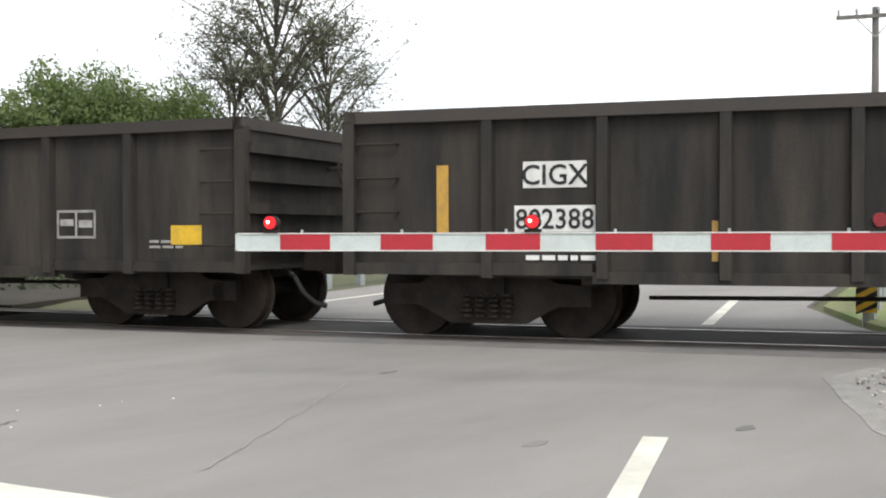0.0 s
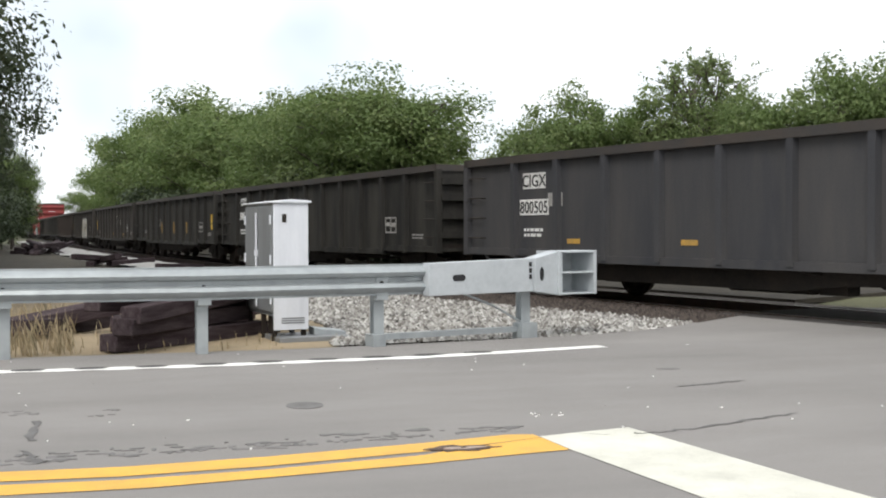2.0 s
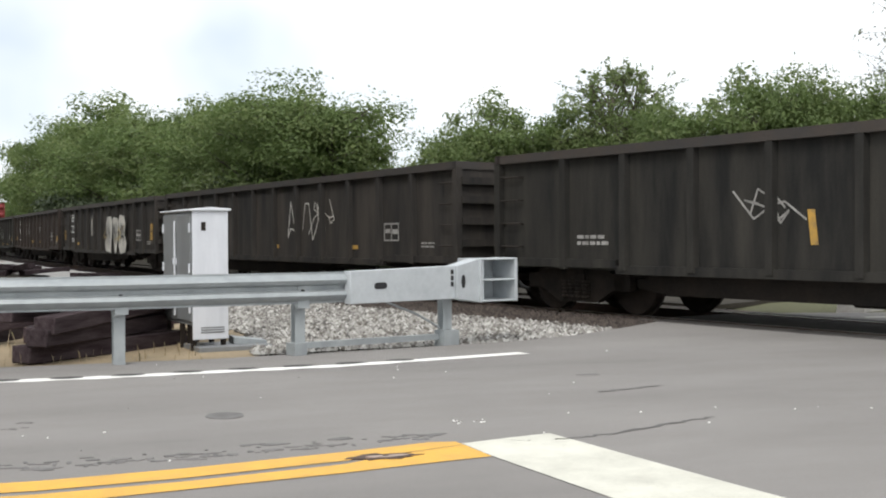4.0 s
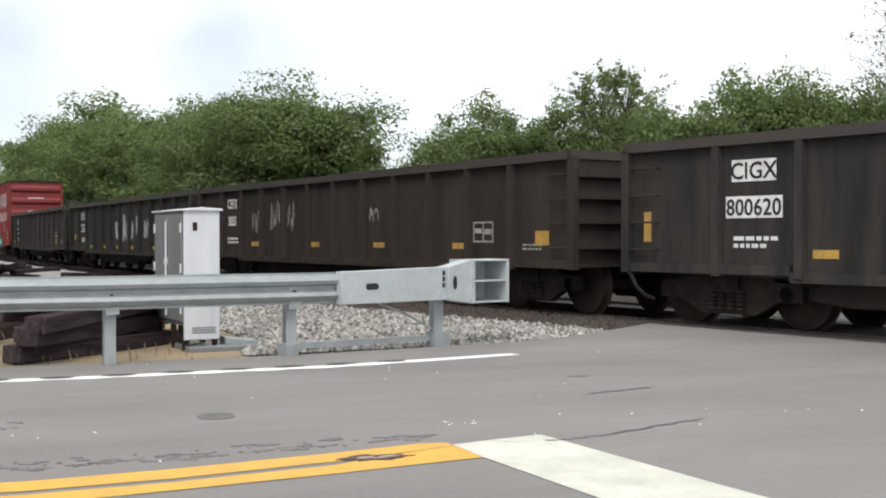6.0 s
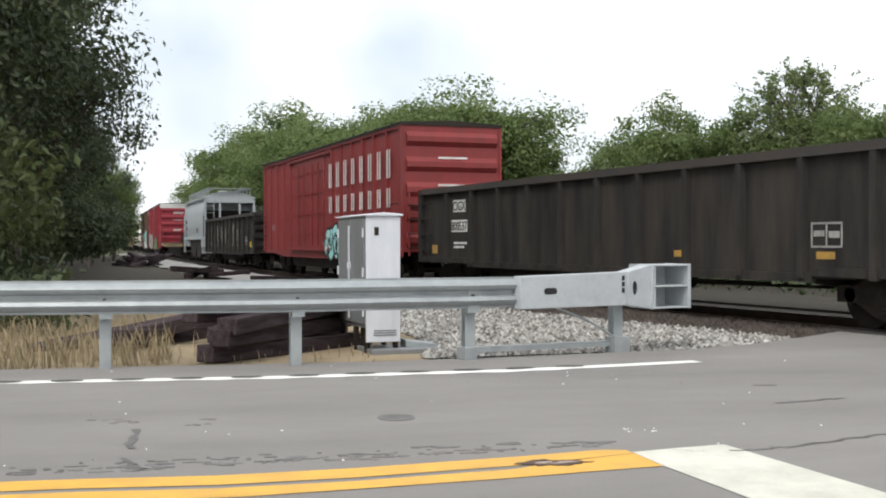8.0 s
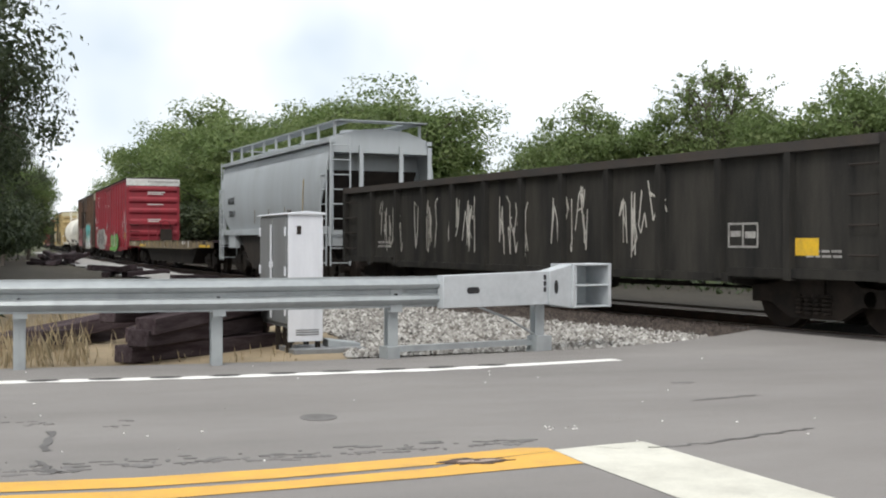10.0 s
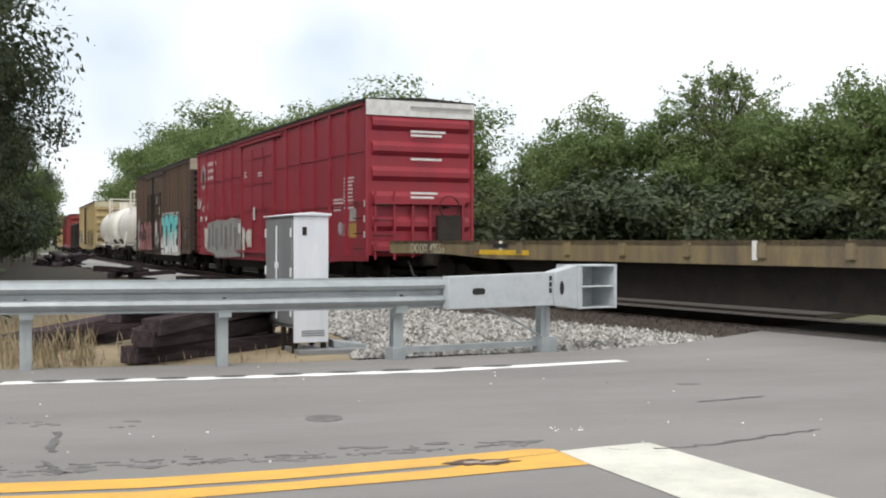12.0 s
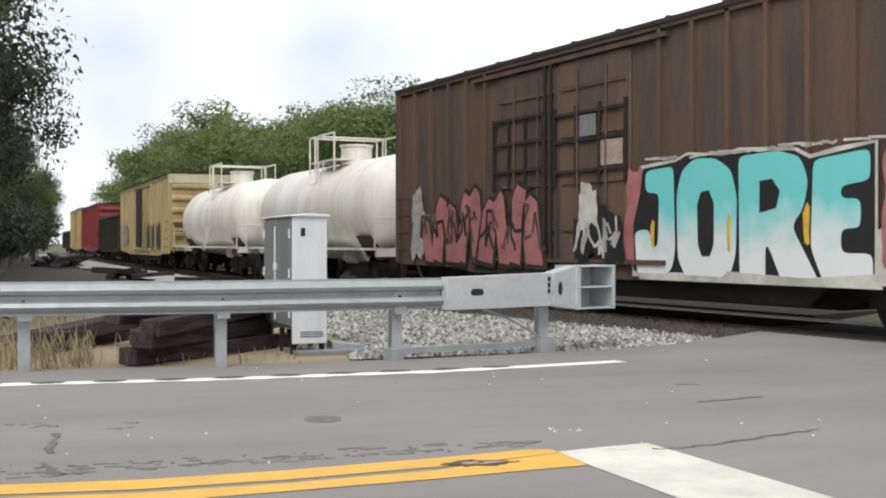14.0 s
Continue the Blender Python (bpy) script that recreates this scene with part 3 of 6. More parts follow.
def stones(name, region, count, low, high, seed, material, label, z=-0.03, near=None):
    """Loose broken stones scattered over a region."""
    r = random.Random(seed)
    s = Shape()
    xs, ys = [p[0] for p in region], [p[1] for p in region]
    base = [(1, 0, 0), (-0.8, 0.1, 0), (0.1, 0.9, 0.1), (0, -1, 0), (0.1, 0.1, 0.8), (-0.1, 0, -0.5)]
    faces = [(0, 2, 4), (2, 1, 4), (1, 3, 4), (3, 0, 4), (2, 0, 5), (1, 2, 5), (3, 1, 5), (0, 3, 5)]
    made = 0
    while made < count:
        y = min(ys) + (max(ys) - min(ys)) * r.random() ** (near or 1)
        x = r.uniform(min(xs), max(xs))
        if not inside(x, y, region):
            continue
        made += 1
        e, a = r.uniform(low, high), r.uniform(0, 6.283)
        c, q = math.cos(a) * e, math.sin(a) * e
        s.add([(x + (px * c - py * q) * r.uniform(0.7, 1.2), y + (px * q + py * c) * r.uniform(0.7, 1.2), z + pz * e * r.uniform(0.6, 1.3) + 0.3 * e) for px, py, pz in base], faces)
    me = bpy.data.meshes.new(name)
    me.from_pydata(s.v, [], s.f)
    me.materials.append(material)
    tagged(new(name, me), label, "gravel", kind="stuff")


stones("crushed_stones", [(1.7, 11.5), (4.6, 11.9), (5.6, 12.3), (6.5, 12.95), (6.35, 13.6), (4.7, 18.0), (1.6, 30), (0.0, 30), (1.3, 20), (1.95, 14)], 15000, 0.025, 0.055, 3, STONES, "pale grey crushed stones lying loose", near=1.8)
stones("sooty_stones", [(6.6, 13.0), (7.9, 14.1), (6.0, 20.5), (3.4, 29), (1.8, 29), (4.6, 18.0), (6.2, 13.4)], 11000, 0.03, 0.055, 5, DARK_STONES, "brown sooty ballast stones beside the rail", -0.04)
stones("road_grit", [(8.9, 2.9), (7.9, 2.45), (6.8, 1.9), (3.9, -1.0), (4.4, -2), (7.4, 0.0), (11.0, 2.6)], 1300, 0.006, 0.022, 7, STONES, "loose grit along the road's broken edge", 0.012)
slab("dirt_bank", [(-30, 10.6), (-2.4, 11.0), (1.3, 11.12), (1.75, 11.5), (2.15, 14.5), (1.35, 20), (-0.65, 30), (-8, 30), (-30, 24)], -0.03, DIRT, "bare tan dirt strewn with dry grass", "ground", 0.08)


# ---- guard rail ----
def guard_rail():
    thing = tagged(new("guard_rail"), "galvanised steel guard rail with a flared grey end head", "guard rail")
    posts = [(-6.8, 11.25), (-5.0, 11.13), (-3.2, 11.02), (-1.41, 10.95), (0.35, 10.95), (2.09, 11.24), (3.80, 11.75)]
    face = [(x, y - 0.2) for x, y in posts]
    wave = [(0.0, 0.0), (0.0, 0.02), (0.055, 0.05), (0.075, 0.08), (0.055, 0.115), (0.0, 0.135), (0.0, 0.175), (0.055, 0.195), (0.075, 0.23), (0.055, 0.26), (0.0, 0.29), (0.0, 0.31)]
    line = [(-14, 11.4), (-9, 11.15)] + face[:-2] + [(1.2, 10.93), (2.12, 11.06), (2.72, 11.22)]
    s = Shape()
    for k, (x, y) in enumerate(line):
        a, b = line[max(k - 1, 0)], line[min(k + 1, len(line) - 1)]
        n = math.hypot(b[0] - a[0], b[1] - a[1])
        nx, ny = (b[1] - a[1]) / n, -(b[0] - a[0]) / n
        for back in (0, 1):
            s.v += [(x + nx * (o - 0.006 * back), y + ny * (o - 0.006 * back), 0.515 + z) for o, z in wave]
    w = len(wave)
    for k in range(len(line) - 1):
        i, j = 2 * w * k, 2 * w * (k + 1)
        s.f += [(i + q, j + q, j + q + 1, i + q + 1) for q in range(w - 1)]
        s.f += [(i + w + q + 1, j + w + q + 1, j + w + q, i + w + q) for q in range(w - 1)]
        s.f += [(i, i + w, j + w, j), (i + w - 1, j + w - 1, j + 2 * w - 1, i + 2 * w - 1)]
    part("beam", s, GALV, thing, "corrugated galvanised beam")
    post = Shape().box(-0.052, -0.1, -0.3, 0.052, -0.092, 0.8).box(-0.004, -0.1, -0.3, 0.004, 0.05, 0.8).box(-0.052, 0.042, -0.3, 0.052, 0.05, 0.8).mesh("post", GALV)
    block = Shape().box(-0.05, -0.2, 0.5, 0.07, -0.1, 0.78).mesh("block", GALV)
    bolt = Shape().tube((0, -0.215, 0.667), (0, -0.19, 0.667), 0.022, 8).mesh("bolt", DARK_HOLE)
    for x, y in posts:
        p = part("post", post, None, thing)
        p.matrix_basis = pose(x, y, -0.03, 0, 0, 5)
        if x < 3:
            for name, me in (("block", block), ("bolt", bolt)):
                part(name, me, None, p)
    a = math.atan2(11.93 - 11.22, 4.7 - 2.7)
    m = pose(2.575, 11.105, 0, 0, 0, math.degrees(a)) @ Matrix.Diagonal((0.985, 1, 1, 1))
    chute = Shape().prism([(0.0, 0.50), (0.0, 0.83), (1.35, 0.86), (1.35, 0.505)], -0.06, 0.06, "y")
    c = soften(part("feeder_chute", chute, HEAD, thing, "flat grey steel chute over the beam's end"))
    c.matrix_basis = m
    part("slot", Shape().prism([(0.37 + 0.035 * math.cos(t) + (0.045 if math.cos(t) > 0 else -0.045), 0.675 + 0.034 * math.sin(t)) for t in np.linspace(0, 6.283, 17)[:-1]], -0.064, -0.058, "y"), DARK_HOLE, c)
    flare = Shape().prism([(1.35, 0.505), (1.35, 0.86), (1.66, 0.93), (1.66, 0.46)], -0.09, 0.10, "y")
    f = soften(part("flare", flare, HEAD, thing))
    f.matrix_basis = m
    part("slot", Shape().prism([(1.44 + 0.028 * math.cos(t), 0.69 + 0.075 * math.sin(t)) for t in np.linspace(0, 6.283, 13)[:-1]], -0.094, -0.088, "y"), DARK_HOLE, f)
    for k, w in enumerate((0.05, 0.05, 0.05)):
        part("lettering", Shape().box(1.29, -0.064, 0.64 + 0.065 * k, 1.325, -0.06, 0.64 + 0.065 * k + w), INK, c, "dark stencilled mark")
    h = soften(part("impact_head", Shape().box(1.66, 0.26, 0.46, 2.16, 0.28, 0.93), HEAD, thing, "open-sided grey steel impact head"), 0.004)
    h.matrix_basis = m
    for z in (0.46, 0.69, 0.915):
        soften(part("shelf", Shape().box(1.68, -0.12, z, 2.16, 0.26, z + 0.018), HEAD, h), 0.004)
    soften(part("front_plate", Shape().box(2.16, -0.12, 0.455, 2.2, 0.28, 0.936), HEAD, h), 0.004)
    soften(part("back_plate", Shape().box(1.655, -0.12, 0.457, 1.68, 0.28, 0.934), HEAD, h), 0.004)
    part("stiffener", Shape().prism([(1.68, -0.10), (1.9, 0.26), (1.93, 0.26), (1.71, -0.11)], 0.475, 0.92, "z"), HEAD, h)
    st = Shape().box(0, -0.03, -0.03, 1.83, 0.03, 0.03)
    part("strut", st, GALV, thing, "ground strut between the last posts").matrix_basis = pose(2.07, 11.18, 0.09, 0, 0, math.degrees(math.atan2(0.52, 1.73)))
    part("anchor_cable", Shape().path([(2.95, 11.3, 0.53), (3.4, 11.48, 0.36), (3.8, 11.62, 0.14)], 0.012), GALV, thing)
    part("foot_bracket", Shape().box(-0.1, -0.12, -0.02, 0.1, 0.06, 0.16), GALV, thing).matrix_basis = pose(3.80, 11.7, 0, 0, 0, 18)
    part("foot_bracket", Shape().box(-0.08, -0.12, -0.02, 0.06, 0.06, 0.12), GALV, thing).matrix_basis = pose(2.07, 11.2, 0, 0, 0, 18)


guard_rail()


# ---- signal cabinet ----
def signal_cabinet():
    thing = tagged(new("signal_cabinet"), "white and grey steel signal cabinet on short legs", "signal cabinet")
    thing.matrix_world = pose(1.15, 12.2, 0, 0, 0, 10.2) @ Matrix.Diagonal((0.95, 1, 1, 1))
    soften(part("end_panel", Shape().box(0, -0.012, 0.09, 0.41, 0.01, 1.47), CASE_WHITE, thing, "white painted end panel"))
    part("body", Shape().box(0.008, 0.01, 0.24, 0.40, 1.19, 1.46), CASE_GREY, thing)
    soften(part("roof", Shape().prism([(-0.03, 1.46), (0.44, 1.46), (0.44, 1.485), (0.2, 1.5), (-0.03, 1.475)], -0.04, 1.24, "y"), CASE_WHITE, thing))
    for y0, y1 in ((0.04, 0.585), (0.605, 1.15)):
        d = soften(part("door", Shape().box(-0.014, y0, 0.28, 0.008, y1, 1.43), CASE_GREY, thing, "grey cabinet door"))
        for z in (0.42, 0.85, 1.28):
            yy = y0 + 0.005 if y0 < 0.3 else y1 - 0.02
            part("hinge", Shape().tube((-0.02, yy, z - 0.05), (-0.02, yy, z + 0.05), 0.012), CASE_WHITE, d)
    part("lock_rod", Shape().tube((-0.03, 0.6, 0.32), (-0.03, 0.6, 1.36), 0.012).box(-0.04, 0.57, 0.88, -0.014, 0.66, 0.95), CASE_WHITE, thing, "pale locking rod and latch")
    for y in (0.06, 0.5, 1.1):
        for x in (0.03, 0.37):
            part("leg", Shape().box(x - 0.025, y - 0.025, -0.05, x + 0.025, y + 0.025, 0.24), IRON, thing)
    for y in (0.3, 0.42):
        part("conduit", Shape().tube((0.1, y, -0.05), (0.1, y, 0.24), 0.04), IRON, thing)
    part("vent", Shape().box(0.1, -0.018, 1.25, 0.15, -0.012, 1.34), IRON, thing, "small grey vent plate")
    for k in range(3):
        part("louvre", Shape().box(0.09, -0.017, 0.16 + 0.025 * k, 0.36, -0.012, 0.172 + 0.025 * k), CASE_GREY, thing)
    soften(tagged(part("equipment_pad", Shape().box(-0.02, -0.12, -0.05, 0.78, 0.5, 0.02), CASE_GREY), "low grey base pad under the signal cabinet", "base pad")).matrix_world = pose(1.2, 12.15, 0, 0, 0, 10.2)
    soften(tagged(part("cable_cover", Shape().prism([(0.0, 0.0), (0.36, -0.02), (0.36, 0.03), (0.0, 0.08)], 0, 0.3, "y"), GALV), "sloping pale steel cover on the base pad", "cover plate")).matrix_world = pose(1.6, 12.3, 0.02, 0, 0, 5)


signal_cabinet()


# ---- pale gravel beside the track ----
def gravel_strip():
    r = random.Random(31)
    s, n = Shape(), 0
    for k in range(60):
        q = -20 - 1.6 * k
        for off in (2.0 + r.uniform(-0.1, 0.1), 3.2, 4.4 + r.uniform(-0.35, 0.35)):
            x, y, _ = on_line(q, off)
            s.v.append((x, y, 0.05 + (0.04 if off == 3.2 else 0.0) - (0.06 if off < 3 else 0.0)))
    s.f = [(3 * k + i, 3 * k + i + 1, 3 * k + i + 4, 3 * k + i + 3) for k in range(59) for i in range(2)]
    tagged(part("gravel_shoulder", s, PALE_GRAVEL), "pale fine gravel shoulder beside the track", "gravel", kind="structure")


gravel_strip()


# ---- old ties ----
loose_tie = soften(part("railroad_tie", Shape().box(-1.25, -0.115, -0.085, 1.25, 0.115, 0.085), CREOSOTE), 0.012, 1)
tagged(loose_tie, "dark creosoted wooden tie lying on the ground", "railroad tie", "old railroad ties")
rt = random.Random(12)
places = []
for row, (z, cols) in enumerate(((0.05, 2), (0.225, 2), (0.40, 2), (0.575, 1))):
    for c in range(cols):
        u = -0.02 + 0.27 * c + rt.uniform(-0.03, 0.03)
        x, y = 0.27 - u * 0.824, 12.36 + u * 0.566
        q = rt.uniform(-0.16, 0.1) + 0.22 * c
        places.append((x + q * 0.566, y + q * 0.824, z, 0, rt.uniform(-3, 3), 55.5 + rt.uniform(-9, 9)))
places += [(-1.35, 13.6, 0.14, 8, -9, 20), (-1.0, 14.0, 0.06, 0, 3, 65), (0.3, 14.2, 0.06, 0, 2, 50), (0.5, 14.6, 0.1, 5, -4, 35)]
for k in range(4):
    places.append((-1.7 + rt.uniform(-0.7, 0.7), 38.0 + rt.uniform(-1.0, 1.0), 0.12 + 0.15 * (k % 2), rt.uniform(-4, 4), rt.uniform(-9, 9), rt.uniform(50, 110)))
places += [(0.5, 34.0, 0.1, 0, 2, 60)]
for k in range(16):
    places.append((-5.6 + rt.uniform(-0.8, 0.6), 58.0 + rt.uniform(-4, 4), 0.05 + 0.15 * (k % 4), rt.uniform(-5, 5), rt.uniform(-8, 8), rt.uniform(50, 125)))
loose_tie.matrix_world = pose(*places[0])
for p in places[1:]:
    copy_thing(loose_tie, pose(*p))


# ---- crossing gate ----
def crossing_gate():
    thing = tagged(new("crossing_gate"), "lowered red and white crossing gate arm with red lamps", "crossing gate")
    thing.matrix_world = pose(6.0, 6.72, 0, 0, 0, -65.7)
    part("arm", Shape().box(0.0, -0.012, 1.025, 8.4, 0.012, 1.155), ARM_WHITE, thing, "thin white arm board")
    lips = Shape().box(0.02, -0.022, 1.152, 8.4, 0.02, 1.16).box(0.02, -0.022, 1.02, 8.4, 0.02, 1.028)
    part("edge_strip", lips, WHITE, thing)
    for k in range(10):
        part("red_stripe", Shape().box(0.406 * (2 * k + 1) - 0.03, -0.018, 1.03, 0.406 * (2 * k + 2) - 0.03, -0.011, 1.15), ARM_RED, thing, "red reflective panel")
    for k in range(8):
        part("clip", Shape().tube((0.55 + 0.8 * k, 0, 1.155), (0.55 + 0.8 * k, 0, 1.185), 0.012, 6), GALV, thing)
    for x, lens in ((0.3, LIT), (2.35, LIT), (4.75, UNLIT)):
        lamp = part("lamp_housing", Shape().box(x - 0.06, -0.03, 1.16, x + 0.06, 0.03, 1.185).tube((x, 0.045, 1.235), (x, -0.03, 1.235), 0.058, 12), IRON, thing, "small dark lamp housing")
        part("lens", Shape().tube((x, -0.045, 1.24), (x, -0.03, 1.24), 0.05, 14), lens, lamp, "round red lens")
        if lens is LIT:
            part("bulb", Shape().tube((x - 0.015, -0.05, 1.245), (x - 0.015, -0.045, 1.245), 0.014, 10), HOTSPOT, lamp, "glowing bulb")
    part("mast", Shape().tube((8.5, 0.1, -0.3), (8.5, 0.1, 3.6), 0.07, 12), GALV, thing, "galvanised mast")
    part("gear_box", Shape().box(8.2, -0.15, 0.75, 8.75, 0.3, 1.35), GALV, thing)


crossing_gate()


# ---- beyond the rails ----
def pedestal(x, y, turn):
    thing = tagged(new("signal_pedestal"), "pale concrete footing with a steel signal mast stump", "signal pedestal")
    thing.matrix_world = pose(x, y, 0, 0, 0, turn)
    soften(part("footing", Shape().prism([(-0.3, -0.1), (0.3, -0.1), (0.22, 0.16), (-0.22, 0.16)], -0.25, 0.25, "y"), CONCRETE, thing))
    for q in (-0.07, 0.07):
        part("leg", Shape().tube((q, 0, 0.16), (q, 0, 1.4), 0.03), GALV, thing)
    part("cross_plate", Shape().box(-0.12, -0.04, 0.35, 0.12, 0.04, 0.42), GALV, thing)


pedestal(12.1, 15.4, 20)
marker = tagged(new("hazard_marker"), "yellow and black striped hazard board on a post", "road marker")
marker.matrix_world = pose(14.6, 4.55, 0, 0, 0, -65)
part("post", Shape().box(-0.04, 0.01, -0.2, 0.04, 0.07, 1.0), GALV, marker)
board = part("board", Shape().box(-0.13, -0.006, 0.12, 0.13, 0.006, 0.9), YELLOW, marker, "yellow reflective board")
for k in range(6):
    z = 0.1 + 0.15 * k
    part("stripe", Shape().prism([(-0.128, z + 0.02), (0.128, z + 0.16), (0.128, z + 0.09), (-0.128, z - 0.05 if k else z - 0.0)], -0.01, -0.0065, "y"), INK, board)
far_rail = tagged(new("roadside_rail"), "galvanised guard rail beside the road past the rails", "guard rail")
part("beam", Shape().prism([(14.7, 4.6), (30, 8.6), (60, 18.4), (60, 18.5), (30, 8.7), (14.7, 4.7)], 0.45, 0.75, "z"), GALV, far_rail)
for k in range(9):
    part("post", Shape().box(14.9 + 1.9 * k, 4.55 + 0.5 * k, -0.2, 15.02 + 1.9 * k, 4.67 + 0.5 * k, 0.75), GALV, far_rail)
back_rail = tagged(new("roadside_rail"), "galvanised guard rail beside the road past the rails", "guard rail")
part("beam", Shape().prism([(13.6, 15.2), (22, 18.3), (60, 32.7), (60, 32.85), (22, 18.45), (13.6, 15.35)], 0.42, 0.72, "z"), GALV, back_rail)
for k in range(12):
    part("post", Shape().box(13.8 + 1.8 * k, 15.3 + 0.67 * k, -0.2, 13.95 + 1.8 * k, 15.45 + 0.67 * k, 0.75), GALV, back_rail)


def utility_pole(x, y, h, turn):
    thing = tagged(new("utility_pole"), "weathered wooden utility pole with a crossarm", "utility pole")
    thing.matrix_world = pose(x, y, 0, 0, 0, turn)
    part("pole", Shape().tube((0, 0, -0.5), (0, 0, h), 0.15, 12, 0.1), POLE_WOOD, thing)
    part("crossarm", Shape().box(-1.15, -0.17, h - 0.35, 1.15, -0.08, h - 0.23), POLE_WOOD, thing)
    for q in (-0.55, 0.55):
        part("brace", Shape().tube((q, -0.13, h - 0.35), (0, -0.13, h - 0.95), 0.02), GALV, thing)
    for q in (-1.08, -0.55, 0.1, 0.62, 1.08):
        part("insulator", Shape().tube((q, -0.12, h - 0.23), (q, -0.12, h - 0.08), 0.035, 8).tube((q, -0.12, h - 0.12), (q, -0.12, h - 0.02), 0.055, 8, 0.03), GALV, thing)


utility_pole(36.1, 11.0, 8.1, -72)


# ---- trees ----
def crown_tree(name, seed, height, width, material, leaves=5200, leaf=0.16, base=0.12, lean=0.0, sparse=0.0, limbs=11, other=None):
    """A trunk with limbs that carry many small leaves in uneven clumps."""
    r = random.Random(seed)
    thing = new(name)
    wood = Shape()
    top = Vector((lean * height, 0, height * 0.8))
    knots = [Vector((0, 0, -0.4))]
    for k in range(1, 6):
        knots.append(Vector((lean * height * k / 5 + r.uniform(-0.05, 0.05) * height * 0.3, r.uniform(-0.05, 0.05) * height * 0.3, height * 0.8 * k / 5)))
    for k in range(5):
        rad = (0.03 if not sparse else 0.018) * height * (1 - k / 6)
        wood.tube(knots[k], knots[k + 1], rad * 0.7, 7, rad * 0.58)
    tips = []
    thin = 0.55 if sparse else 0.8
    for k in range(limbs):
        u = r.uniform(base + 0.08, 0.95)
        i = min(4, int(u * 5))
        p = knots[i].lerp(knots[i + 1], u * 5 - i)
        a = 2.4 * k + r.uniform(-0.5, 0.5)
        reach = width * (0.55 + 0.45 * math.sin(math.pi * min(1, 0.25 + 0.75 * u))) * r.uniform(0.6, 1.0)
        q = p + Vector((math.cos(a) * reach, math.sin(a) * reach, r.uniform(0.12, 0.42) * height * (1.05 - 0.55 * u)))
        ceiling = r.uniform(0.78, 1.0)
        if not sparse:
            q.z = min(q.z, height * ceiling * (0.97 - 0.2 * (math.hypot(q.x, q.y) / width) ** 2))
        mid = p.lerp(q, 0.5) + Vector((0, 0, 0.04 * height))
        wood.tube(p, mid, thin * 0.009 * height, 5, thin * 0.006 * height)
        wood.tube(mid, q, thin * 0.006 * height, 5, thin * 0.002 * height)
        for c in range(9 if sparse else 4):
            e = mid.lerp(q, r.uniform(0, 1)) + Vector((r.gauss(0, 1), r.gauss(0, 1), r.gauss(0.3, 0.7))) * width * 0.28
            if not sparse:
                e.z = min(e.z, height * ceiling * (1.0 - 0.18 * min(1.5, math.hypot(e.x, e.y) / width) ** 2))
            wood.tube(mid.lerp(q, (c % 4) / 4), e, thin * 0.003 * height, 4, thin * 0.001 * height)
            tips.append((e, width * r.uniform(0.13, 0.34) * (0.25 if sparse else 1)))
            if sparse:
                root = mid.lerp(q, (c % 4) / 4)
                tips += [(root.lerp(e, f), width * r.uniform(0.05, 0.12)) for f in (0.2, 0.4, 0.6, 0.75, 0.9)]
        tips.append((q, width * r.uniform(0.25, 0.45) * (0.45 if sparse else 1)))
        tips.append((mid, width * r.uniform(0.3, 0.5) * (0.6 if sparse else 1)))
    tips.append((top + Vector((0, 0, 0.1 * height)), width * 0.3))
    part("trunk", wood, BARK, thing, "grey-brown trunk and limbs")
    nr = np.random.RandomState(seed)
    which = nr.randint(0, len(tips), leaves)
    c = np.array([tuple(t[0]) for t in tips])[which]
    rad = np.array([t[1] for t in tips])[which]
    d = nr.normal(size=(leaves, 3))
    d /= np.linalg.norm(d, axis=1)[:, None]
    pos = c + d * (rad * nr.uniform(0.3, 1.0, leaves) ** (0.6 if not sparse else 0.9))[:, None] * np.array((1, 1, 0.7))
    pos += nr.normal(size=(leaves, 3)) * width * (0.02 if sparse else 0.035)
    pos[:, 2] = np.maximum(pos[:, 2], base * height * 0.6)
    face = d * 0.9 + np.array((0, 0, 0.45)) + nr.normal(size=(leaves, 3)) * 0.45
    a = np.cross(face, nr.normal(size=(leaves, 3)))
    a /= np.linalg.norm(a, axis=1)[:, None]
    b = np.cross(face, a)
    b /= np.linalg.norm(b, axis=1)[:, None]
    size = leaf * nr.uniform(0.6, 1.35, leaves)[:, None]
    n = np.cross(a, b)
    v = np.stack([pos - a * size, pos + b * size * 0.5 + n * size * 0.15, pos + a * size, pos - b * size * 0.5 + n * size * 0.15], 1).reshape(-1, 3)
    f = np.arange(leaves * 4).reshape(-1, 4)
    me = bpy.data.meshes.new("crown")
    me.from_pydata(v.tolist(), [], f.tolist())
    me.materials.append(material)
    if other:
        me.materials.append(other)
        pick = np.array([r.random() < 0.4 for _ in tips])
        me.polygons.foreach_set("material_index", pick[which].astype(np.int32))
    part("crown", me, None, thing, "uneven crown of small leaves")
    return thing


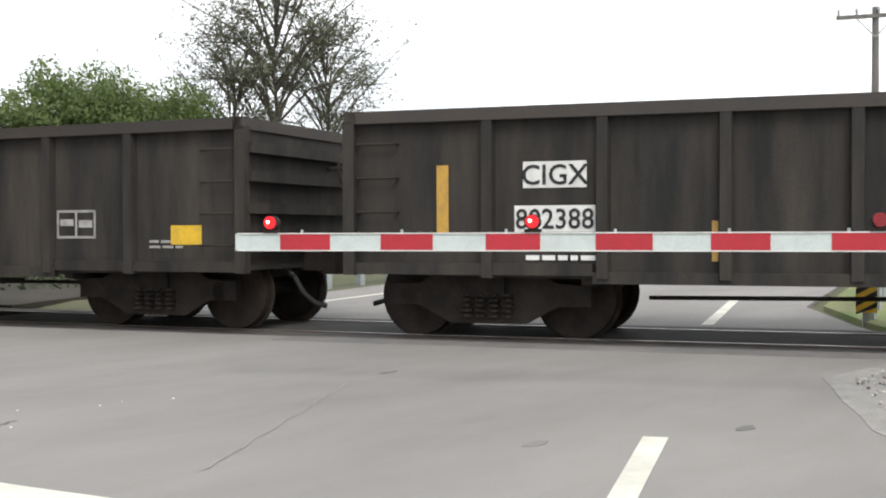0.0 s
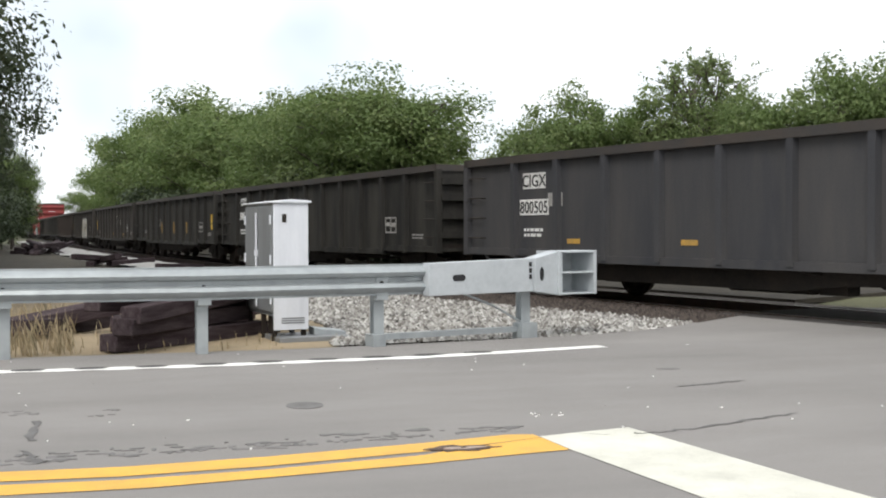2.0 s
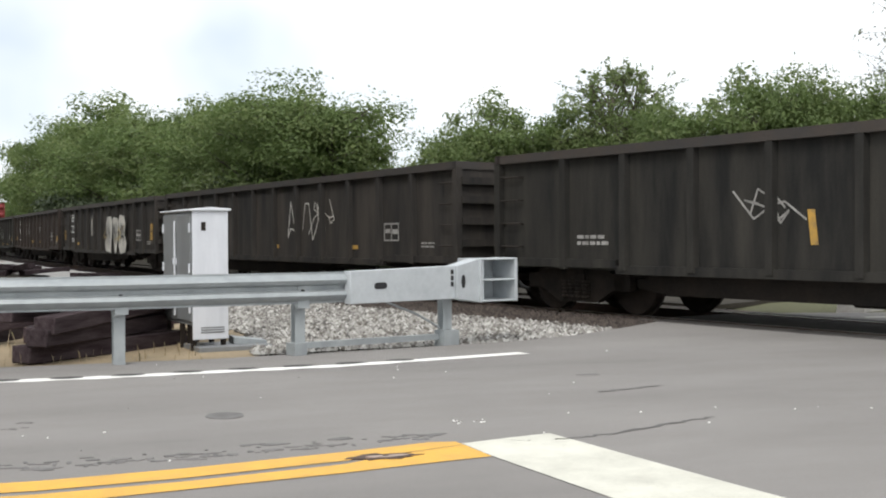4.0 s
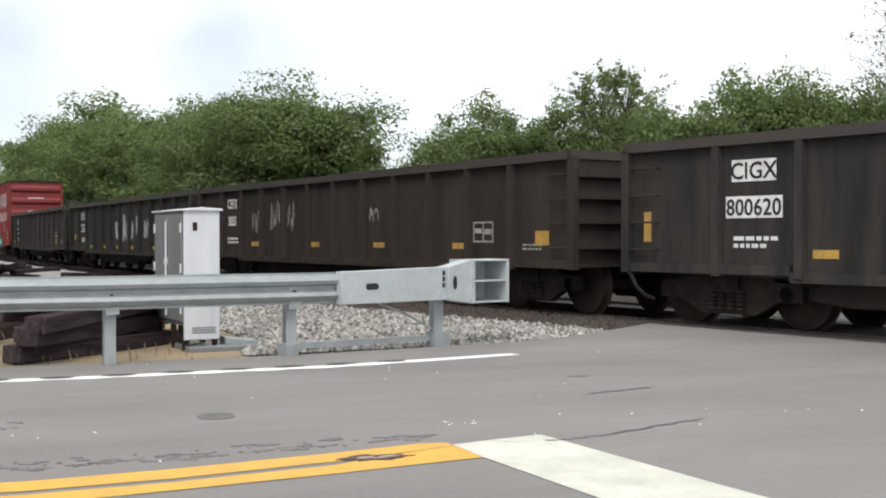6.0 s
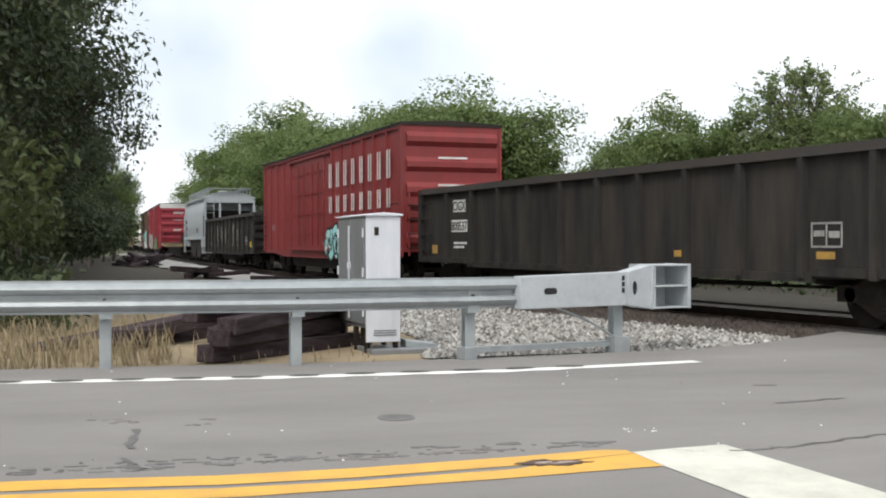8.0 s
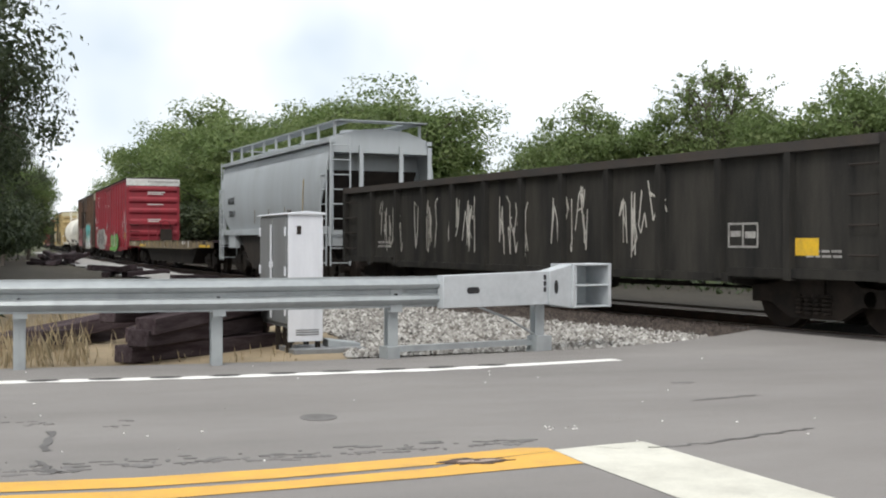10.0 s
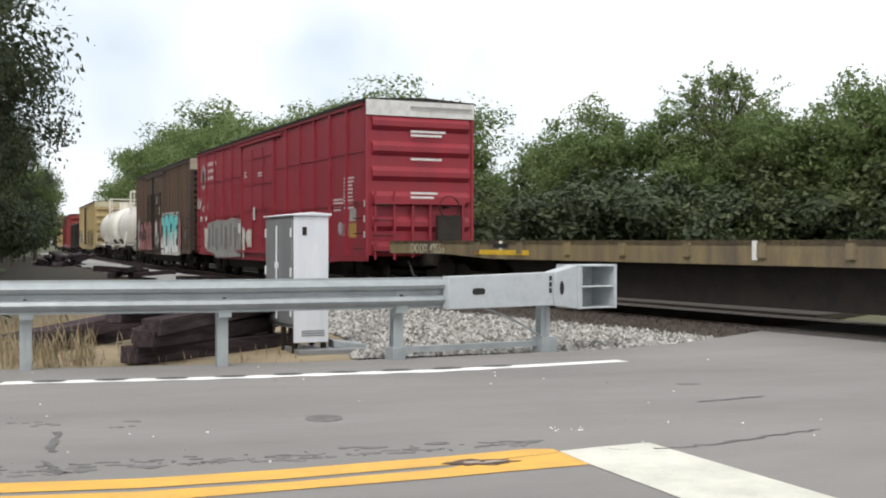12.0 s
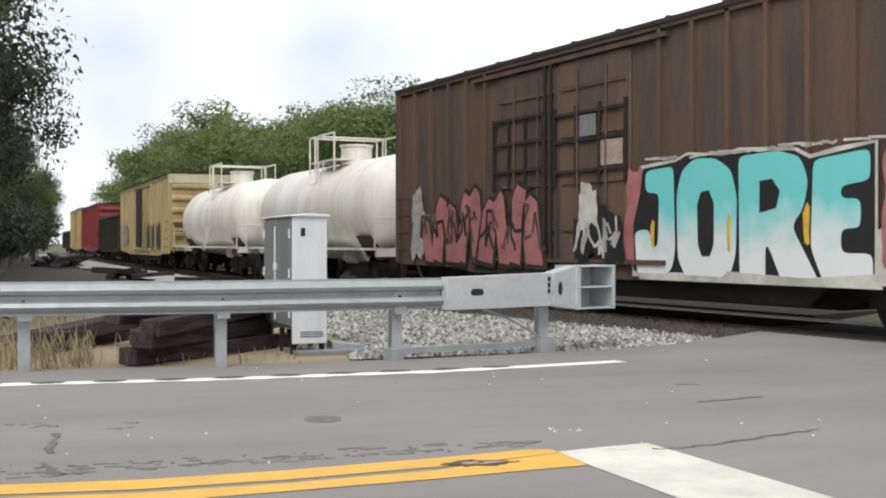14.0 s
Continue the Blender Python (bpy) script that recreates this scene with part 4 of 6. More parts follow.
def grove(kinds, spots, labels, seed):
    """Copies of a few trees, each at (heading from the road, distance, height, width factor)."""
    r = random.Random(seed)
    last = {}
    for az, dist, h, kind, wide in spots:
        h *= float(np.interp(az, (49, 50, 57, 59.5, 61, 65, 67, 71, 73, 75, 78, 82, 84, 86, 88, 91, 96, 96.5), (1, 0.98, 1.0, 0.9, 0.88, 0.88, 0.98, 0.94, 0.76, 0.74, 0.83, 0.83, 0.84, 0.86, 0.87, 0.9, 0.88, 1)))
        back = float(np.interp(az, (80, 84, 86, 91, 92.5), (1, 1.15, 1.28, 1.25, 1.05)))
        dist, h = dist * back, h * back ** 0.6
        ob, hh = kinds[kind]
        broad = 1.1 if 74 < az < 90 else 1.0
        x, y = dist * math.cos(radians(az)), dist * math.sin(radians(az))
        f = h / hh
        m = pose(x, y, -0.05, 0, 0, r.uniform(0, 360)) @ Matrix.Diagonal((f * wide * broad, f * wide * broad, f, 1))
        tagged(ob, labels[kind], "tree")
        if kind in last:
            copy_thing(ob, last[kind])
        last[kind] = m
    for kind, m in last.items():
        kinds[kind][0].matrix_basis = m


KINDS = {
    "mid": (crown_tree("tree", 21, 9.0, 3.2, LEAF_MID, 20000, 0.09, 0.04, limbs=22, other=LEAF_LIGHT), 9.0),
    "mid2": (crown_tree("tree", 22, 8.5, 3.0, LEAF_MID, 19000, 0.09, 0.04, 0.04, limbs=21, other=LEAF_LIGHT), 8.5),
    "light": (crown_tree("tree", 23, 7.5, 2.6, LEAF_LIGHT, 16000, 0.095, 0.04, limbs=19, other=LEAF_MID), 7.5),
    "dark": (crown_tree("tree", 24, 10.0, 2.9, LEAF_DARK, 36000, 0.062, 0.03, limbs=26), 10.0),
    "thin": (crown_tree("tree", 25, 7.0, 1.5, LEAF_LIGHT, 5200, 0.06, 0.15, 0.03, 1.0, 34, LEAF_MID), 7.0),
    "bare": (crown_tree("tree", 26, 10.0, 3.4, LEAF_GREY, 6500, 0.06, 0.25, 0.03, 1.0, 34), 10.0),
    "scrub": (crown_tree("shrub", 28, 3.6, 2.2, LEAF_DARK, 8500, 0.1, 0.0, limbs=14), 3.6),
    "shrub": (crown_tree("shrub", 27, 3.6, 2.2, LEAF_DEEP, 8000, 0.09, 0.0, limbs=12, other=LEAF_DARK), 3.6),
}
TREE_LABELS = {"mid": "full green deciduous tree beyond the train", "mid2": "broad green deciduous tree in the tree line", "light": "pale green young tree in the tree line",
               "dark": "tall dark green tree beside the track", "thin": "thin half-bare sapling above the bushes", "scrub": "dark tangled shrub beside the track", "bare": "large half-bare tree with fine twigs", "shrub": "dense green shrub under the trees"}
SPOTS = [
    # far tree line beyond the train, from the vanishing track towards the road
    (93.7, 190, 10, "mid", 1.2), (92.4, 150, 12, "mid2", 1.1), (91.5, 118, 11.5, "mid", 1.1), (91.0, 102, 11.5, "mid2", 1.2), (90.7, 92, 12, "light", 1.2), (89.9, 84, 12.5, "mid", 1.1),
    (89.0, 78, 12, "mid2", 1.1), (88.0, 72, 12, "light", 1.2), (87.3, 66, 11.3, "mid", 1.1), (86.0, 62, 10.4, "mid2", 1.1), (84.6, 57, 9.8, "light", 1.1), (83.2, 54, 9.8, "mid", 1.05), (82.0, 50, 9.4, "mid2", 1.0),
    (80.6, 48, 10.4, "mid", 1.0), (79.0, 46, 10.0, "mid", 1.05), (77.4, 44, 8.6, "mid2", 1.05), (76.0, 43, 6.0, "mid", 0.95), (74.8, 41, 4.4, "shrub", 1.1),
    (73.2, 40, 4.6, "thin", 1.4), (72.0, 41, 6.4, "mid2", 0.9), (70.6, 40, 6.2, "mid", 0.9), (69.2, 38, 6.2, "light", 0.9), (63.9, 37, 8.2, "thin", 1.1), (62.5, 38, 8.4, "thin", 1.1), (66.0, 37, 6.0, "light", 0.9),
    (64.6, 36, 5.4, "light", 0.9), (63.0, 36, 6.2, "thin", 1.5), (61.6, 35, 6.4, "mid2", 0.8), (60.2, 34, 5.2, "thin", 1.4), (58.8, 35, 5.8, "mid", 0.8), (57.2, 34, 6.0, "light", 0.9), (55.4, 34, 6.3, "mid2", 0.85), (53.6, 35, 6.5, "mid", 0.8), (51.8, 35, 6.2, "mid2", 0.8),
    (50.2, 36, 6.1, "mid", 0.8), (46.3, 37, 10.2, "bare", 1.0), (43.6, 38, 8.6, "bare", 0.9), (48.6, 36, 8.0, "bare", 0.8),
    (37.5, 62, 5.5, "light", 1.0), (36.0, 75, 7.5, "mid", 0.9), (33.5, 70, 5.0, "shrub", 1.2), (30.5, 80, 5.0, "shrub", 1.3), (26.0, 120, 6.0, "mid", 1.2), (21.0, 160, 7.0, "mid2", 1.2), (17.0, 170, 6.0, "mid", 1.2),
    # dark trees on the near side of the track
    (104.1, 19, 10.5, "dark", 0.9), (108.5, 17, 10, "dark", 1.0), (101.6, 26, 10.0, "dark", 0.85), (105, 27, 12, "dark", 0.9), (100.8, 34, 8.0, "dark", 0.8), (102.5, 38, 11, "dark", 0.9), (100.4, 44, 7.0, "mid2", 0.7), (100.8, 52, 10, "dark", 0.9),
    (99.4, 58, 7.4, "mid2", 0.8), (98.9, 70, 7.4, "mid", 0.8), (98.3, 84, 8.0, "mid2", 0.9), (98.0, 100, 8.4, "mid", 0.9), (97.6, 122, 9.0, "mid2", 1.0), (100.0, 75, 10, "dark", 1.0), (108, 22, 11, "dark", 1.0), (113, 18, 9, "dark", 1.0),
    # bushes that close the view along the near side of the track
    (98.1, 52, 7.0, "dark", 0.7), (97.0, 70, 6.2, "mid2", 0.7), (96.9, 86, 6.4, "mid", 0.65), (96.9, 102, 7.0, "mid2", 0.65), (97.0, 122, 7.5, "mid", 0.7), (97.1, 150, 8.5, "mid2", 0.8), (97.4, 200, 9.5, "mid", 1.0),
    (99.8, 42, 3.2, "scrub", 1.0), (99.3, 48, 3.2, "scrub", 1.0), (98.9, 55, 3.4, "scrub", 1.0), (98.4, 62, 3.6, "scrub", 1.0), (98.0, 70, 3.8, "scrub", 1.0), (97.4, 80, 3.6, "scrub", 0.9), (97.1, 95, 3.8, "scrub", 0.9), (101.0, 37, 3.4, "scrub", 1.0),
]
for k in range(30):
    az = 50 + 1.5 * k
    if az > 90.2:
        break
    SPOTS.append((az + rt.uniform(-0.6, 0.6), float(np.interp(az, (50, 70, 80, 95), (31, 34, 40, 84))) + rt.uniform(-1, 3), float(np.interp(az, (50, 78, 95), (3.2, 3.6, 5.0))) * rt.uniform(0.75, 1.2), "scrub" if k % 3 else "shrub", 1.2))
for k in range(12):
    SPOTS.append((100.6 + 0.6 * k + rt.uniform(-0.2, 0.2), 40 - 2.1 * k + rt.uniform(-1, 1), rt.uniform(2.0, 3.4), "shrub", 1.0))
for k in range(10):
    SPOTS.append((120 + 24 * k, 60 + rt.uniform(-10, 20), rt.uniform(8, 11), "mid" if k % 2 else "mid2", 1.2))
grove(KINDS, SPOTS, TREE_LABELS, 5)


def dry_grass(count, seed):
    r = np.random.RandomState(seed)
    v, f = [], []
    for k in range(count):
        az = radians(r.uniform(94.2, 107) if k % 9 else r.uniform(84, 95))
        dist = 11.4 + 5.5 * r.rand() ** 1.6
        x, y = dist * math.cos(az), dist * math.sin(az)
        h = r.uniform(0.06, 0.34) * (1.0 if x < -0.6 else 0.35)
        a, lean = r.uniform(0, 6.283), r.uniform(0.05, 0.5) * h
        b = r.uniform(0, 6.283)
        i = len(v)
        v += [(x - 0.006 * math.cos(a), y - 0.006 * math.sin(a), -0.04), (x + 0.006 * math.cos(a), y + 0.006 * math.sin(a), -0.04),
              (x + 0.5 * lean * math.cos(b) + 0.005, y + 0.5 * lean * math.sin(b), 0.6 * h), (x + lean * math.cos(b), y + lean * math.sin(b), h)]
        f += [(i, i + 1, i + 2), (i, i + 2, i + 3)]
    me = bpy.data.meshes.new("dry_grass")
    me.from_pydata(v, [], f)
    me.materials.append(STRAW)
    tagged(new("dry_grass", me), "tufts of dry straw-coloured grass along the bank", "grass", kind="stuff")


dry_grass(1900, 8)


def weeds(name, s0, s1, near, far, count, low, high, seed, material, label):
    """Rank low growth along the track: many small leaves on short stalks."""
    r = np.random.RandomState(seed)
    v, f = [], []
    for k in range(count):
        x, y, a = on_line(r.uniform(s0, s1), -r.uniform(near, far))
        if y < 12.6:
            continue
        h = r.uniform(low, high)
        z = -0.2 + (h + 0.2) * r.rand() ** 0.7
        e = r.uniform(0.05, 0.13)
        d, t = r.normal(size=3), r.normal(size=3)
        d, t = d / np.linalg.norm(d) * e, t / np.linalg.norm(t) * e * 0.5
        i = len(v)
        p = np.array((x, y, z))
        v += [tuple(p - d), tuple(p + t), tuple(p + d), tuple(p - t)]
        f.append((i, i + 1, i + 2, i + 3))
    me = bpy.data.meshes.new(name)
    me.from_pydata(v, [], f)
    me.materials.append(material)
    tagged(new(name, me), label, "weeds", kind="stuff")


weeds("track_weeds", -75, -9.0, 5.0, 11.0, 16000, 0.2, 1.0, 14, LEAF_DARK, "rank dark weeds along the far side of the track")
weeds("bank_weeds", -24, -8, -14.5, -10.2, 9000, 0.3, 1.1, 15, LEAF_DARK, "straggling weeds at the foot of the trees")


# ---- the train ----
SPEED = 18.4
HALF = 1.5
TRAIN = []
WHEELS = []


def wheel_meshes():
    w = Shape()
    ring = [(0.0, 0.10), (0.06, 0.10), (0.05, 0.16), (0.03, 0.34), (0.035, 0.40), (0.035, 0.43), (-0.07, 0.44), (-0.07, 0.475), (-0.10, 0.475), (-0.10, 0.40), (-0.04, 0.34), (-0.03, 0.16), (-0.05, 0.10)]
    n, m = 28, len(ring)
    for k in range(n):
        a = 2 * math.pi * k / n
        w.v += [(r * math.cos(a), -y, r * math.sin(a)) for y, r in ring]
        j = (k + 1) % n
        w.f += [(k * m + i, k * m + (i + 1) % m, j * m + (i + 1) % m, j * m + i) for i in range(m - 1)]
    return w.mesh("wheel", WHEEL)


WHEEL_MESH = wheel_meshes()
AXLE_MESH = Shape().tube((0, -1.0, 0), (0, 1.0, 0), 0.075, 10).mesh("axle", WHEEL)
CAP_MESH = Shape().tube((0, -1.1, 0.0), (0, -1.0, 0.0), 0.1, 12).mesh("bearing_cap", IRON)
FRAME_MESH = Shape().prism([(-1.12, 0.36), (-1.12, 0.58), (-0.75, 0.60), (-0.55, 0.72), (0.55, 0.72), (0.75, 0.60), (1.12, 0.58), (1.12, 0.36), (0.78, 0.36), (0.62, 0.28), (0.42, 0.17), (-0.42, 0.17), (-0.62, 0.28), (-0.78, 0.36)], -1.1, -0.98, "y").mesh("side_frame", IRON)
SPRING = Shape()
for q in (-0.22, -0.07, 0.08, 0.23):
    for k in range(5):
        SPRING.tube((q, -1.13, 0.24 + 0.055 * k), (q, -1.13, 0.27 + 0.055 * k), 0.062, 8)
SPRING_MESH = SPRING.mesh("spring_group", IRON)
BOLSTER_MESH = Shape().box(-0.2, -1.15, 0.45, 0.2, 1.15, 0.7).tube((0, 0, 0.6), (0, 0, 0.85), 0.2, 12).mesh("truck", IRON)
FLIP = pose(0, 0, 0, 0, 0, 180)


def truck(car, x):
    t = part("truck", BOLSTER_MESH, None, car, "grimy cast-iron truck")
    t.matrix_basis = pose(x, 0, 0)
    for side in (0, 1):
        for name, me in (("side_frame", FRAME_MESH), ("spring_group", SPRING_MESH)):
            p = part(name, me, None, t)
            p.matrix_basis = FLIP if side else Matrix()
        for q in (-0.89, 0.89):
            w = part("wheel", WHEEL_MESH, None, t)
            w.matrix_basis = pose(q, -0.72 if not side else 0.72, 0.435, 0, 0, 180 * side)
            WHEELS.append((w, q, side))
            c = part("bearing_cap", CAP_MESH, None, t)
            c.matrix_basis = pose(q, 0, 0.46, 0, 0, 180 * side)
    for q in (-0.89, 0.89):
        part("axle", AXLE_MESH, None, t).matrix_basis = pose(q, 0, 0.435)


COUPLER_MESH = Shape().box(0, -0.09, 0.68, 0.45, 0.09, 0.9).prism([(0.42, -0.14), (0.62, -0.16), (0.70, -0.02), (0.62, 0.14), (0.42, 0.14)], 0.64, 0.94, "z").mesh("coupler", IRON)
HOSE_MESH = Shape().path([(0.0, -0.35, 0.72), (0.18, -0.38, 0.62), (0.30, -0.36, 0.42), (0.42, -0.3, 0.3), (0.55, -0.25, 0.26)], 0.032, 7).mesh("air_hose", RUBBER)
RUNG_MESH = Shape().path([(-0.22, 0.03, 0), (-0.22, -0.05, 0), (0.22, -0.05, 0), (0.22, 0.03, 0)], 0.014, 6).mesh("grab_iron", SOOT_AND_SHADE)


def running_gear(car, length, base):
    for x in (-base, base):
        truck(car, x)
    for turn in (0, 180):
        for name, me in (("coupler", COUPLER_MESH), ("air_hose", HOSE_MESH)):
            part(name, me, None, car).matrix_basis = pose(0, 0, 0, 0, 0, turn) @ pose(length / 2 - 0.15, 0, 0)


def brake_gear(car, z=0.62):
    part("brake_reservoir", Shape().tube((-1.9, -0.55, z - 0.16), (-0.4, -0.55, z - 0.16), 0.2, 12), SOOT_AND_SHADE, car)
    part("brake_cylinder", Shape().tube((0.6, -0.4, z - 0.1), (1.3, -0.4, z - 0.1), 0.15, 12).tube((1.3, -0.4, z - 0.1), (2.6, -0.4, z - 0.1), 0.025, 6), SOOT_AND_SHADE, car)
    part("control_valve", Shape().box(-0.2, -0.7, z - 0.34, 0.25, -0.45, z), SOOT_AND_SHADE, car)
    part("brake_rod", Shape().tube((-4.5, -0.25, z - 0.2), (4.5, -0.25, z - 0.12), 0.025, 6), SOOT_AND_SHADE, car)


def bars(car, x, z, width, rows, material=None, y=-HALF, height=0.035, seed=1, gap=0.062):
    """Lines of small lettering that cannot be read, as plain bars."""
    r = random.Random(seed)
    s = Shape()
    for k in range(rows):
        q = x
        while q < x + width * r.uniform(0.8, 1.0):
            w = r.uniform(0.05, 0.16)
            s.box(q, y - 0.004, z - gap * k - height, q + w, y - 0.001, z - gap * k)
            q += w + 0.03
    part("small_lettering", s, material or FADED, car, "rows of small faded lettering")


def plate(car, x, z, w, h, material, name="reflector", label="", y=-HALF, lean=0.0):
    s = Shape().prism([(x - w / 2 + lean, z + h / 2), (x + w / 2 + lean, z + h / 2), (x + w / 2, z - h / 2), (x - w / 2, z - h / 2)], y - 0.005, y + 0.002, "y")
    return part(name, s, material, car, label)


def frame_mark(car, x, z, w=0.34, h=0.26, y=-HALF):
    """A stencilled data square: white outline with two cells."""
    s = Shape()
    t = 0.03
    for a, b, c, d in ((x - w / 2, z - h / 2, x + w / 2, z - h / 2 + t), (x - w / 2, z + h / 2 - t, x + w / 2, z + h / 2), (x - w / 2, z - h / 2, x - w / 2 + t, z + h / 2), (x + w / 2 - t, z - h / 2, x + w / 2, z + h / 2), (x - t / 2, z - h / 2, x + t / 2, z + h / 2),
                       (x - w / 2 + 0.05, z - 0.02, x - 0.04, z + 0.06), (x + 0.04, z - 0.04, x + w / 2 - 0.05, z + 0.05)):
        s.box(a, y - 0.004, b, c, y - 0.001, d)
    part("data_stencil", s, FADED, car, "white stencilled data square")


def scribble(car, x, z, w, h, seed, material, y=-HALF, strokes=7, r=0.018):
    """Loose spray-can strokes."""
    q = random.Random(seed)
    s = Shape()
    for k in range(strokes):
        px, pz = x + w * (k / strokes - 0.5) + q.uniform(-0.05, 0.05), z + q.uniform(-0.5, 0.5) * h
        pts = [(px, pz)]
        for _ in range(4):
            pts.append((pts[-1][0] + q.uniform(-0.5, 0.7) * w / strokes * 1.6, z + q.uniform(-0.5, 0.5) * h))
        for (ax, az), (bx, bz) in zip(pts, pts[1:]):
            n = math.hypot(bx - ax, bz - az) or 1
            ox, oz = (bz - az) / n * r, -(bx - ax) / n * r
            s.add([(ax - ox, y - 0.003, az - oz), (bx - ox, y - 0.003, bz - oz), (bx + ox, y - 0.003, bz + oz), (ax + ox, y - 0.003, az + oz)], [(0, 1, 2, 3)])
    return part("graffiti", s, material, car, "scrawled spray-paint tag")


def start(name, label, category, head, tail, base=None):
    car = tagged(new(name), label, category, "cars of the freight train")
    TRAIN.append((car, (head + tail) / 2, base or (head - tail) / 2 - 1.5))
    return car, head - tail


# -- open gondolas --
def gondola(head, tail, paint, label, mark="", number="", boxed=False, top=2.43, ribs=11, seed=0, extras=None, mark_x=None, chord=None, drop=0.0, faint=False):
    car, L = start("gondola_car", label, "gondola car", head, tail)
    h, e = L / 2, 0.72
    base = h - 1.45
    running_gear(car, L, base)
    brake_gear(car)
    side = [(-h, top - 0.1), (-h, e), (-base - 1.3, e - 0.02), (-base + 1.35, 0.66), (base - 1.35, 0.66), (base + 1.3, e - 0.02), (h, e), (h, top - 0.1)]
    for y in (-1, 1):
        part("side_sheet", Shape().prism(side, y * 1.40, y * 1.385, "y"), paint, car)
        part("top_chord", Shape().box(-h, y * 1.38, top - 0.13, h, y * HALF, top), chord or RUST_TOP, car, "rusty top rail")
        part("side_sill", Shape().box(-h, y * 1.38, e - 0.02, -base + 1.2, y * 1.47, e + 0.1).box(base - 1.2, y * 1.38, e - 0.02, h, y * 1.47, e + 0.1).box(-base + 1.2, y * 1.38, 0.62, base - 1.2, y * 1.47, 0.74), paint, car)
    for x in (-1, 1):
        part("end_sheet", Shape().box(x * h, -1.40, e, x * (h - 0.05), 1.40, top - 0.1), paint, car)
        part("end_chord", Shape().box(x * (h + 0.03), -HALF, top - 0.13, x * (h - 0.1), HALF, top), chord or RUST_TOP, car)
        for z in (1.05, 1.42, 1.78, 2.1):
            part("end_rib", Shape().prism([(-1.40, z - 0.06), (1.40, z - 0.06), (1.40, z + 0.06), (-1.40, z + 0.06)], x * h, x * (h + 0.09), "x"), paint, car)
        for y in (-1, 1):
            part("corner_post", Shape().box(x * (h - 0.08), y * 1.38, e - 0.03, x * (h + 0.05), y * HALF, top - 0.1), paint, car)
        for k in range(4):
            g = part("grab_iron", RUNG_MESH, None, car)
            g.matrix_basis = pose(x * (h - 0.33), -1.43, 1.0 + 0.36 * k)
    part("floor", Shape().box(-h, -1.39, 0.78, h, 1.39, 0.86), SOOT_AND_SHADE, car)
    part("centre_sill", Shape().prism([(-h + 0.3, 0.82), (h - 0.3, 0.82), (h - 0.3, 0.6), (-h + 0.3, 0.6)], -0.32, 0.32, "y"), SOOT_AND_SHADE, car)
    if number != "802388":
        part("brake_rigging", Shape().prism([(-5.6, 0.66), (2.2, 0.66), (1.7, 0.45), (0.4, 0.42), (-0.5, 0.32), (-4.6, 0.32), (-5.2, 0.4)], -0.95, -0.9, "y").tube((-5.2, -0.8, 0.5), (3.8, -0.8, 0.54), 0.03, 6), SOOT_AND_SHADE, car, "sooty brake levers and hangers under the floor")
    for q in (-0.33, 0, 0.33):
        part("crossbearer", Shape().prism([(-1.38, 0.78), (1.38, 0.78), (1.3, 0.6), (0.4, 0.46), (-0.4, 0.46), (-1.3, 0.6)], q * L - 0.06, q * L + 0.06, "x"), SOOT_AND_SHADE, car)
    rib = Shape().prism([(-0.075, 1.40), (0.075, 1.40), (0.055, HALF - 0.005), (-0.055, HALF - 0.005)], 0.67, top - 0.125, "z").mesh("side_rib", paint)
    step = (L - 3.1) / (ribs - 1)
    for k in range(ribs):
        for turn in (0, 180):
            p = part("side_rib", rib, None, car)
            p.matrix_basis = pose(-h + 1.55 + step * k, 0, 0, 0, 0, 180) if turn else pose(-h + 1.55 + step * k, 0, 0)
    wheel = Shape()
    ring = [(h + 0.28, 0.55 + 0.26 * math.cos(a), 1.95 + 0.26 * math.sin(a)) for a in np.linspace(0, 2 * math.pi, 17)]
    wheel.path(ring, 0.014, 5).tube((h, 0.55, 1.95), (h + 0.28, 0.55, 1.95), 0.025, 6)
    for a in range(0, 360, 90):
        wheel.tube((h + 0.28, 0.55, 1.95), (h + 0.28, 0.55 + 0.26 * math.cos(radians(a)), 1.95 + 0.26 * math.sin(radians(a))), 0.01, 5)
    part("brake_wheel", wheel, SOOT_AND_SHADE, car)
    y = -1.405
    x = mark_x if mark_x is not None else -h + 1.55 + step * 0.5 - 0.08
    if mark and boxed:
        plate(car, x, 1.98 - drop, 0.66, 0.27, WHITE, "mark_panel", "white panel", y)
        plate(car, x, 1.53 - drop, 0.84, 0.27, WHITE, "mark_panel", "white panel", y)
        sign_text(mark, 0.29, x, y - 0.009, 1.88 - drop, INK, car, "black reporting mark on white", 0.02, 0.003, 0.98)
        sign_text(number, 0.29, x, y - 0.009, 1.43 - drop, INK, car, "black car number on white", 0.02, 0.003, 0.93)
    elif mark:
        sign_text(mark, 0.32, x, y - 0.004, 1.88 - drop, FADED if faint else WHITE, car, "white reporting mark", 0.05, 0.006, 0.78)
        sign_text(number, 0.32, x, y - 0.004, 1.46 - drop, FADED if faint else WHITE, car, "white car number", 0.05, 0.006, 0.78)
    bars(car, x - 0.3, 1.17 - drop * 0.7, 0.62, 2, FADED if not mark else WHITE, y, 0.05, seed, 0.09)
    frame_mark(car, h - 1.55 - 0.68 * step, 1.25, 0.58, 0.34, y)
    bars(car, h - 1.3, 1.06, 0.5, 2, FADED, y, 0.03, seed + 3)
    for f in (extras or ()):
        f(car, h, y, step)
    return car


